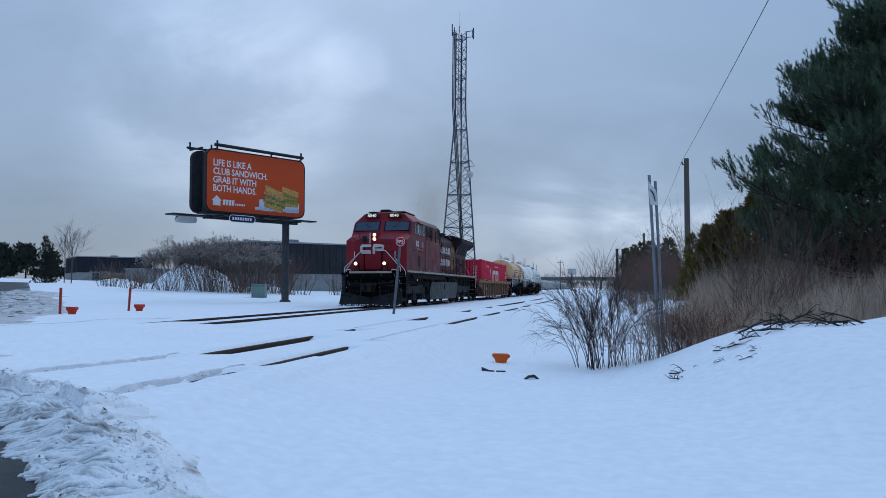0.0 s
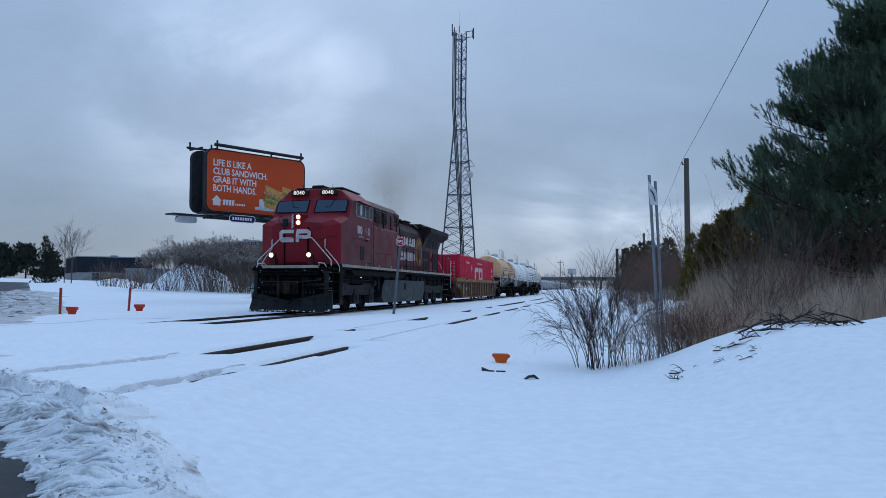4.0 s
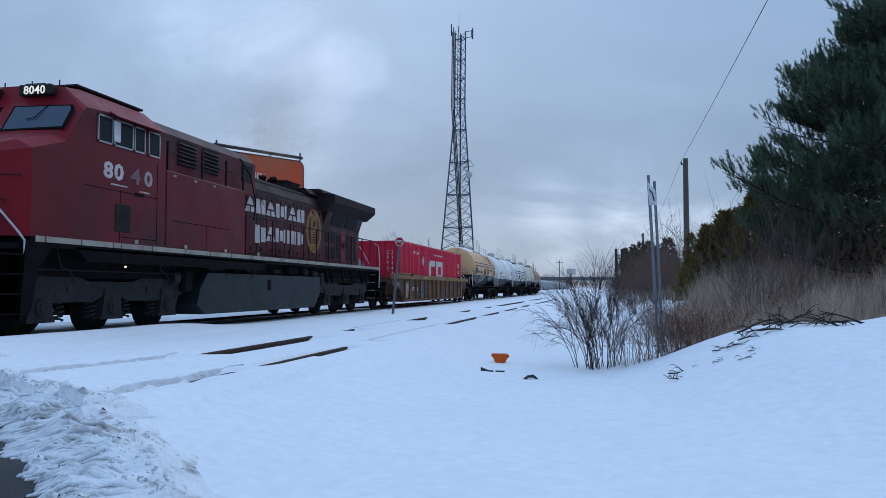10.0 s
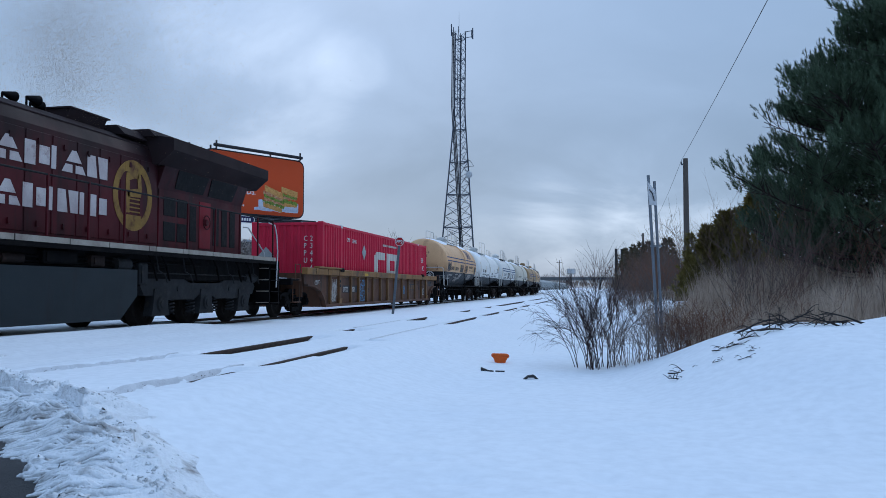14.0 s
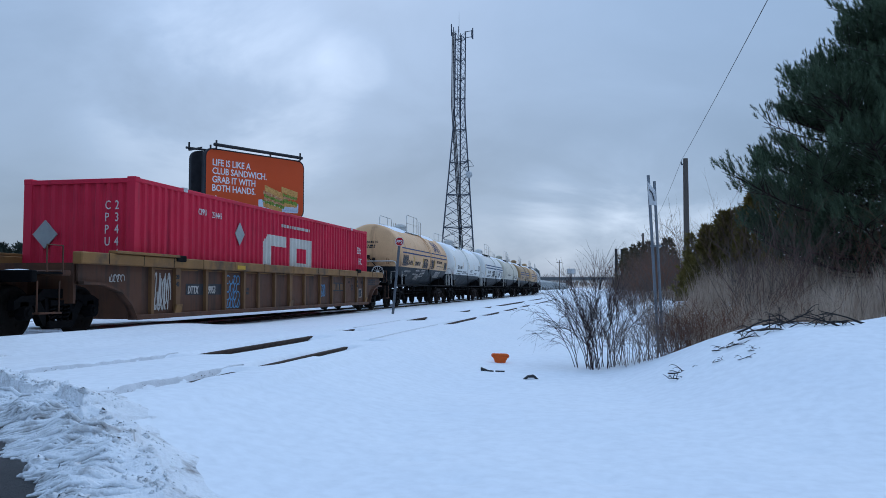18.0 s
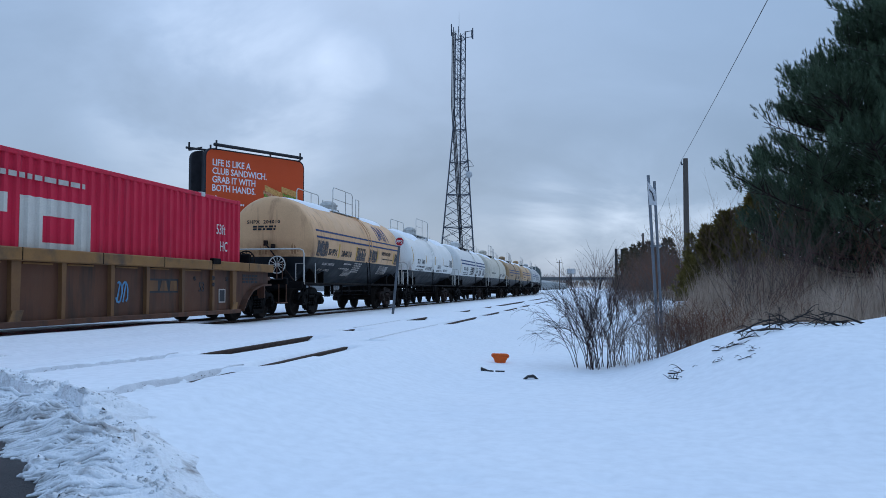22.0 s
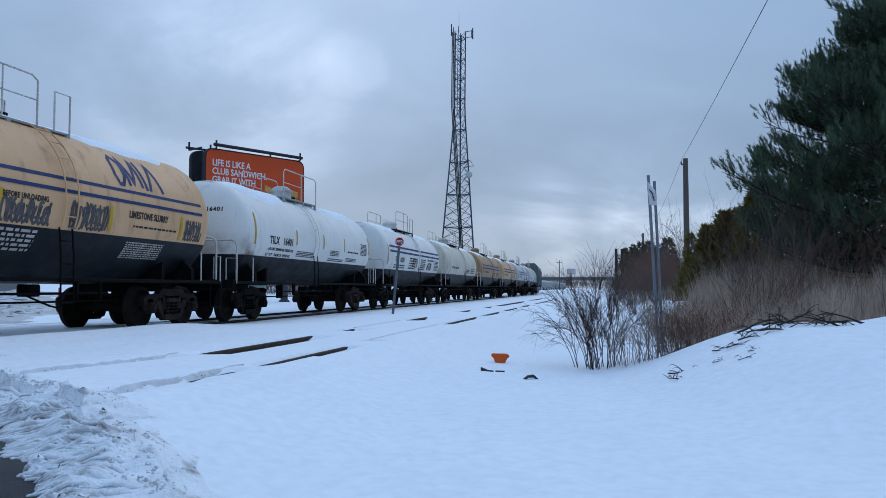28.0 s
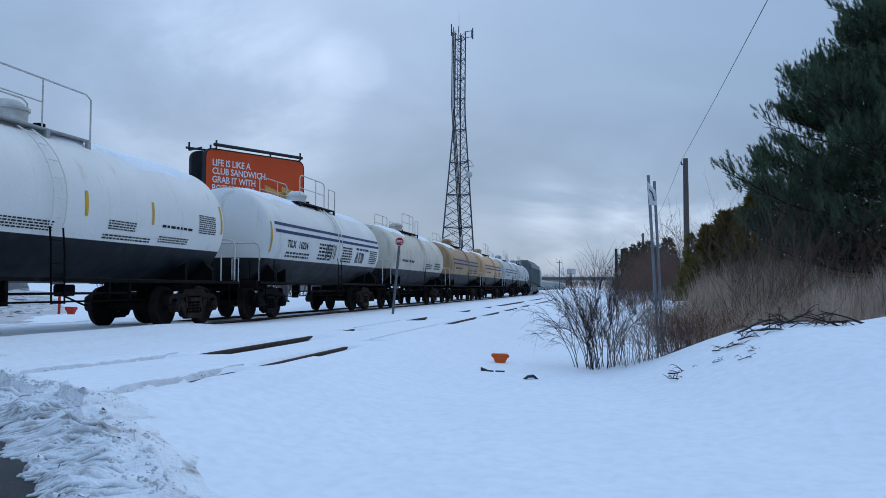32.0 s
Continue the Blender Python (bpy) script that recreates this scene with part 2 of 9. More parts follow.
def smooth01(t):
    t = min(1.0, max(0.0, t))
    return t * t * (3 - 2 * t)


SNOW = surf("fresh_snow", (0.86, 0.88, 0.90), (0.82, 0.85, 0.88), 0.5, 0.75, bump=0.05, fine=9, sub=0.0)
# ---- the ground, one sheet to the horizon ----
TRACK_X, SIDING_X, GAUGE = -10.64, -4.62, 1.506
EDGE_P, EDGE_D = Vector((-2.55, 3.13)), Vector((-0.636, 0.772))     # right edge of the road
EDGE_N = Vector((EDGE_D.y, -EDGE_D.x))                              # towards the snow


def edge_shift(d):
    """How far the drifted snow lies over the road's edge, d metres along it."""
    return 1.4 * smooth01((d - 0.8) / 6) * (1 - smooth01((d - 23) / 6))


def edge_side(x, y):
    """Metres to the snow side of the cleared road's edge."""
    d = (x - EDGE_P.x) * EDGE_D.x + (y - EDGE_P.y) * EDGE_D.y
    return (x - EDGE_P.x) * EDGE_N.x + (y - EDGE_P.y) * EDGE_N.y + edge_shift(d)


# stretches of rail that the snow has left bare: rail x, from y, to y
BARE = [(-3.87, 6.62, 6.85), (-3.87, 8.05, 11.63), (-3.87, 12.7, 12.96), (-3.87, 18.8, 24.2), (-3.87, 24.95, 29.6), (-3.87, 30.7, 36), (-3.87, 37, 42.6), (-3.87, 43.6, 69),
        (-5.37, 9.4, 14.1), (-5.37, 15.5, 16.6), (-5.37, 21, 23.9), (-5.37, 29, 31.5), (-5.37, 35.3, 38.2), (-5.37, 39, 54.8), (-5.37, 57.8, 71)]
# hollows that wheels and melt have left over the buried rails: rail x, up to y, drift to the road
GROOVES = [(-3.87, 7.9, 0.11), (-5.37, 9.2, 0.26)]
DENTS = [(-1.35, 5.75, 0.20, 0.05), (-0.95, 5.2, 0.22, 0.05), (0.0, 5.35, 0.24, 0.05), (0.9, 5.5, 0.2, 0.04), (1.5, 6.4, 0.25, 0.04), (-1.7, 6.4, 0.25, 0.035), (0.4, 7.3, 0.3, 0.04)]


def height(x, y):
    z = -0.02
    far = smooth01((y - 25) / 70)
    # shallow ditch on the near side of the siding
    if x > -3.75:
        low = smooth01((x + 3.7) / 2.1) * (1 - 0.7 * far)
        z -= 0.37 * low
        # bank on the right, with a crest and a hollow behind it
        toe = 0.1 + 0.35 * math.sin(y * 0.35)
        rise = smooth01((x - toe) / 2.6) * smooth01((y - 5.6) / 5.2)
        z += 0.83 * rise
        z -= 0.34 * smooth01((y - 11.3 + 0.35 * (x - 2)) / 1.3) * smooth01((x - 0.4) / 0.8) * (1 - smooth01((y - 16) / 10))
        z += 0.5 * smooth01((x - 2.8) / 2.2) * smooth01((y - 8) / 4) * (1 - smooth01((y - 13) / 3))
        z += 0.025 * max(0.0, x - 3) * smooth01((y - 8) / 8)
        if y < 9:
            for dx, dy, r, d in DENTS:
                q = ((x - dx) ** 2 + ((y - dy) * 1.6) ** 2) / (r * r)
                if q < 1:
                    z -= d * (1 - q) ** 2
    # the land lifts gently beyond the main track
    if x < -15:
        z += 0.030 * min(90.0, max(0.0, -x - 20))
        z += 0.12 * smooth01((y - 40) / 30)
    # ballast shoulder of the main track
    d = abs(x - TRACK_X)
    if d < 3 and y < 130:
        z -= 0.05 * smooth01((y - 15) / 6) * (1 - smooth01((d - 2.2) / 0.8))
        z += 0.055 * (1 - (smooth01((y - 18.6) / 2.4) if x < TRACK_X else smooth01((y - 15) / 5)))
        for c in (TRACK_X - GAUGE / 2, TRACK_X + GAUGE / 2):
            dd = abs(x - c)
            if dd < 0.3 and y < 19:
                z -= 0.015 * (1 - dd / 0.3)
    # soft berm beside the main track where the crossing was ploughed
    if -10.6 < x < -7.2 and y < 19:
        z += 0.13 * math.exp(-((x + 8.75) / 0.42) ** 2) * (1 - smooth01((y - 14.5) / 3.5))
    # the siding: snow up to the rail heads, melted open in places
    if -6.2 < x < -3.2 and y < 72:
        z += 0.022
        for c, y0, y1 in BARE:
            lip = 0.28 if c > -4 else 0.55
            if y0 < y < y1 and -0.24 < x - c < lip:
                run = min(1.0, 3 * (y - y0) / (y1 - y0), 8 * (y1 - y) / (y1 - y0) + 0.1)
                side = smooth01((lip - (x - c)) / 0.16) * smooth01((x - c + 0.16) / 0.1)
                wob = 0.75 + 0.5 * noise.noise((y * 2.2, c, 0.5))
                z -= (0.20 if y > 7.5 else 0.085) * run * side * wob
        if y < 9.6:
            z += 0.02
            for c, till, bend in GROOVES:
                dd = x - c + bend * max(0.0, till - y)
                if y < till and -0.14 < dd < 0.26:
                    side = smooth01((dd + 0.14) / 0.07) * smooth01((0.26 - dd) / 0.22)
                    z -= 0.13 * side * smooth01((till + 0.5 - y) / 0.9) * (0.8 + 0.5 * noise.noise((y * 1.6, c, 2.0)) + 0.35 * noise.noise((x * 14, y * 9, 2.0)))
    n = noise.noise((x * 0.35, y * 0.35, 3.1)) * 0.06 + noise.noise((x * 1.3, y * 1.3, 8.0)) * 0.009
    if y > 3 and abs(x) < 40:
        n += noise.noise((x * 4.0, y * 4.0, 1.0)) * 0.0015
    z += n * (0.22 if -13 < x < -3.4 else 1.0)
    # under the road
    e = edge_side(x, y)
    if 0.5 > e > -9 and y < 110:
        z = min(z, road_height(x, y) - 0.12)
    return z


def road_height(x, y):
    z = -0.06
    if x < -20:
        z += 0.030 * min(90.0, -x - 20) + 0.12 * smooth01((y - 40) / 30)
    return z - 0.02


def spread(lo, hi, fine_lo, fine_hi, step, grow=1.14):
    a = list(np.arange(fine_lo, fine_hi + step / 2, step))
    s = step
    while a[-1] < hi:
        s *= grow
        a.append(a[-1] + s)
    s = step
    while a[0] > lo:
        s *= grow
        a.insert(0, a[0] - s)
    return a


def build_ground():
    xs = spread(-2500, 2500, -6.1, 4.4, 0.07, 1.09)
    ys = spread(-300, 4000, 3.0, 19.0, 0.12, 1.06)
    vs = [(x, y, height(x, y)) for y in ys for x in xs]
    n = len(xs)
    fs = [(j * n + i, j * n + i + 1, (j + 1) * n + i + 1, (j + 1) * n + i) for j in range(len(ys) - 1) for i in range(n - 1)]
    me = bpy.data.meshes.new("ground")
    me.from_pydata(vs, [], fs)
    me.polygons.foreach_set("use_smooth", [True] * len(fs))
    me.materials.append(SNOW)
    tagged(new("ground", me), "snow-covered ground with soft drifts beside the railway tracks", "ground", kind="structure")


build_ground()

ASPHALT = surf("wet_asphalt", (0.032, 0.033, 0.035), (0.055, 0.056, 0.058), 1.3, 0.5, bump=0.8, fine=90, dirt=(0.2, 0.21, 0.22), dirt_amount=0.18)


def build_road():
    s = S()
    rows = []
    for i in range(80):
        d = -14 + i * 1.6
        row = []
        for w in (0.45, -2.0, -4.0, -6.0, -8.2):
            p = EDGE_P + EDGE_D * d + EDGE_N * (w - edge_shift(d))
            row.append((p.x, p.y, road_height(p.x, p.y)))
        rows.append(row)
    vs = [p for r in rows for p in r]
    vs += [(p[0], p[1], p[2] - 0.15) for p in vs]
    m = len(rows) * 5
    fs = [(j * 5 + i, j * 5 + i + 1, j * 5 + i + 6, j * 5 + i + 5) for j in range(len(rows) - 1) for i in range(4)]
    fs += [(m + j * 5 + i, m + j * 5 + i + 5, m + j * 5 + i + 6, m + j * 5 + i + 1) for j in range(len(rows) - 1) for i in range(4)]
    fs += [(j * 5, j * 5 + 5, m + j * 5 + 5, m + j * 5) for j in range(len(rows) - 1)]
    fs += [(j * 5 + 4, m + j * 5 + 4, m + j * 5 + 9, j * 5 + 9) for j in range(len(rows) - 1)]
    s.add(vs, fs)
    tagged(part("road", s, ASPHALT), "wet grey asphalt road over the railway crossing", "road", kind="structure")


build_road()

RAIL_STEEL = surf("rail_rust", (0.034, 0.021, 0.016), (0.060, 0.036, 0.025), 6, 0.7, 0.0, bump=0.4)
RAIL_PROFILE = [(-0.07, -0.17), (0.07, -0.17), (0.07, -0.155), (0.012, -0.135), (0.012, -0.045), (0.036, -0.035), (0.036, -0.004), (0.03, 0), (-0.03, 0), (-0.036, -0.004), (-0.036, -0.035), (-0.012, -0.045), (-0.012, -0.135), (-0.07, -0.155)]


# the main line swings left behind the last cars, then runs straight on
def line_x(y):
    """Centre of the main track."""
    steps = max(1, int((y - 100) / 4)) if y > 100 else 0
    x, h = TRACK_X, (y - 100) / steps if steps else 0
    for i in range(steps):
        x += line_turn(100 + h * (i + 0.5)) * h
    return x


def line_turn(y):
    return -0.094 * smooth01((y - 100) / 45) + 0.094 * smooth01((y - 250) / 80)


def build_track(x, y0, y1, drop, label, bend):
    track = thing("railway_track", label, "railway track", pose(0, 0, drop), kind="structure")
    ys = [y0, 60] + ([100 + 8 * i for i in range(32)] if bend else []) + [y1]
    n = len(RAIL_PROFILE)
    for side in (-1, 1):
        vs = []
        for y in (ys if bend or side < 0 else [5.5] + ys[1:]):
            cx = line_x(y) if bend else x
            vs += [(cx + side * GAUGE / 2 + p, y, q) for p, q in RAIL_PROFILE]
        fs = [(j * n + i, j * n + (i + 1) % n, (j + 1) * n + (i + 1) % n, (j + 1) * n + i) for j in range(len(ys) - 1) for i in range(n)]
        part("rail", S().add(vs, fs), RAIL_STEEL, track, "rusted steel rail half sunk in snow")
    return track


build_track(TRACK_X, -60, 900, 0.0, "main railway track with steel rails, packed round with snow", True)
build_track(SIDING_X, 7.85, 260, -0.02, "railway siding with rusted rails mostly buried in snow", False)

DIRTY_SNOW = surf("ploughed_snow", (0.86, 0.88, 0.90), (0.74, 0.76, 0.78), 3.0, 0.8, bump=0.7, fine=45, dirt=(0.20, 0.17, 0.15), dirt_amount=0.40, dirt_scale=3.4)
SLUSH = surf("grey_slush", (0.70, 0.70, 0.71), (0.42, 0.41, 0.40), 0.8, 0.7, bump=0.5, fine=18, dirt=(0.20, 0.19, 0.18), dirt_amount=0.40, dirt_scale=1.4)


def build_bank(name, label, along0, along1, w0, w1, step, tall, mat, wob):
    """A rough ridge of ploughed snow along the road's edge."""
    na, nw = int((along1 - along0) / step), int((w1 - w0) / step)
    vs = []
    for j in range(na + 1):
        d = along0 + (along1 - along0) * j / na
        for i in range(nw + 1):
            f = i / nw
            w = w0 + (w1 - w0) * f
            p = EDGE_P + EDGE_D * d + EDGE_N * (w - edge_shift(d))
            base = road_height(p.x, p.y) if w < 0.1 else height(p.x, p.y)
            shape = smooth01(f / 0.34) ** 0.8 if f < 0.34 else (1 - smooth01((f - 0.34) / 0.66)) ** 1.25
            calm = 1 - smooth01((f - 0.40) / 0.38)
            lump = 0.72 + 0.38 * noise.noise((p.x * 1.1, p.y * 1.1, 4)) + calm * (0.34 * noise.noise((p.x * 4.2, p.y * 4.2, 7)) + 0.10 * noise.noise((p.x * 24, p.y * 24, 3)))
            # plough teeth: leaning lumps that run out on the road
            front = 1 - smooth01((f - 0.14) / 0.34)
            bend = noise.noise((p.x * 3.5, p.y * 3.5, 31)) * 0.7
            t1 = noise.voronoi((d * 6.5 - w * 4 + bend, w * 1.7 + bend, 9))[0][0]
            c1 = noise.voronoi((p.x * 5.0 + bend, p.y * 5.0 - bend, 2))[0][0]
            k1 = noise.voronoi((p.x * 13 + 2 * bend, p.y * 13, 6))[0][0]
            rough = 0.5 + 0.5 * noise.noise((p.x * 1.7, p.y * 1.7, 40))
            comb = front * (0.11 * math.sqrt(max(0.0, 1 - 1.1 * t1 * t1)) - 0.075) + calm * (rough * (0.09 * math.sqrt(max(0.0, 1 - 1.3 * c1 * c1)) - 0.06) + 0.030 * (math.sqrt(max(0.0, 1 - 1.3 * k1 * k1)) - 0.8))
            # a broken crust along the top
            comb += 0.07 * smooth01((noise.noise((p.x * 2.6, p.y * 2.6, 23)) - 0.05) / 0.22) * smooth01((f - 0.12) / 0.14) * (1 - smooth01((f - 0.40) / 0.16)) * smooth01((d - 1.4) / 1.4)
            edge = -0.06 if i in (0, nw) or j in (0, na) else 0.0
            zb = max(base, road_height(p.x, p.y)) if w < 0.6 else base
            jut = wob * noise.noise((d * 2.0, w * 3, 5)) * (1 - f)
            vs.append((p.x + EDGE_N.x * jut, p.y + EDGE_N.y * jut, zb - 0.015 + edge + tall * shape * max(0.05, lump) + comb * min(1.0, shape * 2.2) - 0.035 * smooth01((f - 0.5) / 0.5) * (0.8 + 1.1 * noise.noise((p.x * 4, p.y * 4, 6)))))
    n = nw + 1
    fs = [(j * n + i, j * n + i + 1, (j + 1) * n + i + 1, (j + 1) * n + i) for j in range(na) for i in range(nw)]
    me = bpy.data.meshes.new(name)
    me.from_pydata(vs, [], fs)
    me.polygons.foreach_set("use_smooth", [True] * len(fs))
    me.materials.append(mat)
    tagged(new(name, me), label, "snow bank", kind="structure")
    return lambda d, f: Vector(vs[round((d - along0) / (along1 - along0) * na) * n + round(min(1.0, max(0.0, f)) * nw)])


def build_clods(top):
    """Clods on the ploughed ridge, and the fingers of snow that the blade has pushed out on the road."""
    rng = random.Random(19)
    for name, label, fingers in (("snow_clods", "crumbled white and dirty snow clods on the ploughed ridge", False), ("snow_fingers", "ragged fingers of ploughed snow along the road's edge", True)):
        s = S()
        for k in range(520 if fingers else 3400):
            d = rng.uniform(-0.9, 7.6)
            if fingers:
                f0 = rng.uniform(0.10, 0.36)
                run = rng.uniform(0.12, 0.26)
                pts = []
                for j in range(5):
                    q = top(min(8.3, max(-2.3, d + 0.16 * j / 4 + rng.gauss(0, 0.006))), f0 - run * j / 4)
                    pts.append(q + Vector((0, 0, (-0.03, 0.004, 0.010, 0.010, 0.004)[j] + 0.008 * rng.random())))
                out = pts[-1] - pts[-2]
                pts.append(pts[-1] + Vector((out.x, out.y, min(0.0, out.z))) * rng.uniform(0.2, 0.9))
                r = rng.uniform(0.008, 0.019)
                s.tube(pts, r * 1.3, 6, r * 0.4)
            else:
                f = abs(rng.gauss(0.22, 0.20))
                if f > 0.85:
                    continue
                r = rng.uniform(0.005, 0.016) * (2.6 if rng.random() < 0.07 else 1.0) * (1 - 0.5 * f)
                q = top(d, f)
                i = len(s.v)
                s.ball(q + Vector((0, 0, 0.2 * r)), r, 6, rng.uniform(0.5, 0.8))
                s.v[i:] = [(x + rng.gauss(0, 0.22 * r), y + rng.gauss(0, 0.22 * r), z + rng.gauss(0, 0.15 * r)) for x, y, z in s.v[i:]]
        tagged(part(name, quick_smooth(name, s, DIRTY_SNOW), DIRTY_SNOW), label, "snow", kind="stuff")


def quick_smooth(name, shell, mat):
    me = bpy.data.meshes.new(name)
    me.from_pydata(shell.v, [], shell.f)
    me.polygons.foreach_set("use_smooth", shell.s)
    me.materials.append(mat)
    return me


ridge_top = build_bank("snow_bank", "rough dirty ridge of ploughed snow beside the road", -2.5, 8.5, -0.04, 1.35, 0.018, 0.155, DIRTY_SNOW, 0.22)
build_clods(ridge_top)
build_bank("snow_bank", "low mottled grey slush along the far roadside", 19.0, 62.0, -1.5, 2.8, 0.11, 0.11, SLUSH, 0.9)


def build_ruts():
    """Grey strips over the buried rails, melt tint and painted shading of the hollows, with crumbs of ballast."""
    rng = random.Random(14)
    # the last two strips only paint a soft shading line on the snow
    for line, y0, y1, w0, w1 in ((lambda y: -3.87 - 0.11 * max(0.0, 7.9 - y), 5.2, 8.3, -0.135, -0.055), (lambda y: -5.37 - 0.26 * max(0.0, 9.2 - y), 7.0, 9.5, -0.135, -0.065), (lambda y: -13.3, 14.6, 22.6, -0.05, 0.05), (lambda y: -3.87, 12.8, 18.6, -0.05, 0.02), (lambda y: -5.37, 16.7, 20.8, -0.06, 0.02)):
        n = int((y1 - y0) / 0.06)
        vs, fs = [], []
        for j in range(n + 1):
            y = y0 + (y1 - y0) * j / n
            thin = 0.62 + 0.38 * smooth01(0.5 + 0.9 * noise.noise((y * 1.9, w0, 8.0)) + 0.5 * noise.noise((y * 7.0, w0, 3.0)))
            thin *= smooth01((y - y0) / 0.3) * smooth01((y1 - y) / 0.5)
            for k in range(5):
                x = line(y) + w0 + (w1 - w0) * (0.5 + (k / 4 - 0.5) * thin) + 0.012 * noise.noise((y * 9, k, 5.0))
                vs.append((x, y, height(x, y) + (0.014 if 0 < k < 4 else 0.002)))
        fs = [(j * 5 + k, j * 5 + k + 1, j * 5 + k + 6, j * 5 + k + 5) for j in range(n) for k in range(4)]
        tagged(part("snow_rut", S().add(vs, fs, True), RUT_SHADE), "grey streak of melt tint and painted shading over a buried rail", "snow rut", kind="structure")
    s = S()
    for c, till, bend, y0, y1, m in ((*GROOVES[0], 5.9, 6.6, 60), (*GROOVES[0], 7.3, 7.7, 45), (*GROOVES[1], 7.2, 7.7, 30)):
        for k in range(m):
            y = rng.uniform(y0, y1)
            x = c - bend * max(0.0, till - y) + rng.gauss(-0.095, 0.014)
            r = rng.uniform(0.003, 0.009)
            s.ball((x, y, height(x, y) + 0.006), r, 6, 0.6)
    tagged(part("ballast_grit", s, GRIT), "dark crumbs of ballast along the buried rails", "gravel", kind="stuff")


# icy grey that also carries the shading of the hollows in its colour
RUT_SHADE = surf("shaded_melt_snow", (0.78, 0.79, 0.81), (0.60, 0.61, 0.63), 6.0, 0.6, bump=0.3, fine=60)
GRIT = surf("dark_ballast", (0.09, 0.08, 0.075), (0.15, 0.135, 0.125), 8, 0.8, bump=0.2)
build_ruts()
# ---- tower, billboard, buildings, signs ----
GALV = surf("galvanised_steel", (0.16, 0.175, 0.19), (0.11, 0.12, 0.135), 5, 0.5, 0.4, bump=0.1)
DARK_STEEL = surf("dark_steel", (0.03, 0.032, 0.036), (0.05, 0.05, 0.055), 4, 0.5, 0.3, bump=0.1)
DISH_WHITE = surf("dish_white", (0.55, 0.55, 0.54), (0.45, 0.45, 0.45), 3, 0.5, bump=0.02)


TOWER_STEEL = surf("tower_steel", (0.072, 0.088, 0.115), (0.052, 0.062, 0.082), 5, 0.55, 0.3, bump=0.1)


def build_tower():
    tower = thing("radio_tower", "tall dark blue-grey steel lattice radio tower with antennas", "tower", pose(-20.95, 115, 0.2))

    def half(z):
        return 2.85 + (0.76 - 2.85) * z / 27.0 if z < 27.0 else 0.76

    def leg(k, z):
        a = math.radians((205, 335, 97)[k])
        r = half(z) * 1.12
        return Vector((r * math.cos(a) + 0.011 * z, r * math.sin(a), z))
    levels = [1.62 * i for i in range(17)] + [27.0 + 1.0 * i for i in range(1, 13)]
    for k in range(3):
        part("leg", S().tube([leg(k, z) for z in levels], 0.13, 6, 0.09), TOWER_STEEL, tower)
    for i, (a, b) in enumerate(zip(levels, levels[1:])):
        heavy = i % 3 == 2
        for k in range(3):
            m = (k + 1) % 3
            r = 0.042 if a < 26 else 0.034
            br = S().tube([leg(k, a), leg(m, b)], r, 4)
            if a < 26 or i % 2:
                br.tube([leg(m, a), leg(k, b)], r, 4)
            part("bracing", br, TOWER_STEEL, tower)
            if heavy:
                part("girt", S().tube([leg(k, b), leg(m, b)], 0.085 if a < 26 else 0.06, 4), TOWER_STEEL, tower)
    for d in (-0.2, 0.0, 0.2):
        part("cable_run", S().tube([(0.98 - 0.061 * min(z, 28) + d + 0.008 * max(0, z - 28), -0.7 + 0.012 * z, z) for z in (0, 10, 20, 28, 34, 39.2)], 0.085, 6), DARK_STEEL, tower, "dark feed cables")
    s = S().tube([(0.05, -0.2, 39.0), (-0.15, -0.2, 26)], 0.05, 5).tube([(0.4, -0.2, 39.0), (0.2, -0.2, 26)], 0.05, 5)
    for i in range(26):
        s.tube([(-0.15 + 0.0077 * i, -0.2, 26.2 + 0.5 * i), (0.2 + 0.0077 * i, -0.2, 26.2 + 0.5 * i)], 0.035, 4)
    part("ladder", s, TOWER_STEEL, tower)
    for z in (38.3, 39.2):
        part("antenna_mount", S().tube([(1.0, 0, z), (2.28, -0.3, z)], 0.055, 5), TOWER_STEEL, tower)
    for z in (38.9, 39.4):
        part("antenna_mount", S().tube([(-0.3, 0, z), (-0.95, -0.3, z)], 0.05, 5), TOWER_STEEL, tower)
    for x, z0, z1, wd in ((2.28, 37.9, 39.6, 0.09), (2.1, 38.1, 39.3, 0.05), (-0.95, 38.6, 40.4, 0.08), (-0.62, 38.4, 39.9, 0.06), (0.1, 38.9, 40.0, 0.05)):
        part("panel_antenna", S().box(x - wd, x + wd, -0.42, -0.28, z0, z1, 0.03), TOWER_STEEL, tower)
    part("whip_antenna", S().tube([(0.15, 0, 39.2), (0.15, 0, 42.3)], 0.03, 5, 0.015), TOWER_STEEL, tower)
    d = S().lathe([(-0.0, 0.52), (-0.1, 0.5), (-0.26, 0.22), (-0.3, 0.02)], 20, "y", centre=(1.82, -1.2, 17.4))
    d.cyl((1.82, -1.22, 17.4), (1.82, -1.2, 17.4), 0.52, 0.52, 20)
    part("dish_antenna", d, DISH_WHITE, tower, "round white dish antenna")
    part("dish_mount", S().tube([(1.0, -0.6, 17.0), (1.65, -0.9, 17.0), (1.65, -0.9, 18.6), (1.0, -0.6, 18.5)], 0.06, 5), TOWER_STEEL, tower)
    part("yagi_mount", S().tube([(1.0, -0.6, 19.4), (1.9, -0.9, 19.6), (2.5, -0.9, 18.7), (1.3, -0.7, 18.7)], 0.05, 5), TOWER_STEEL, tower)


build_tower()

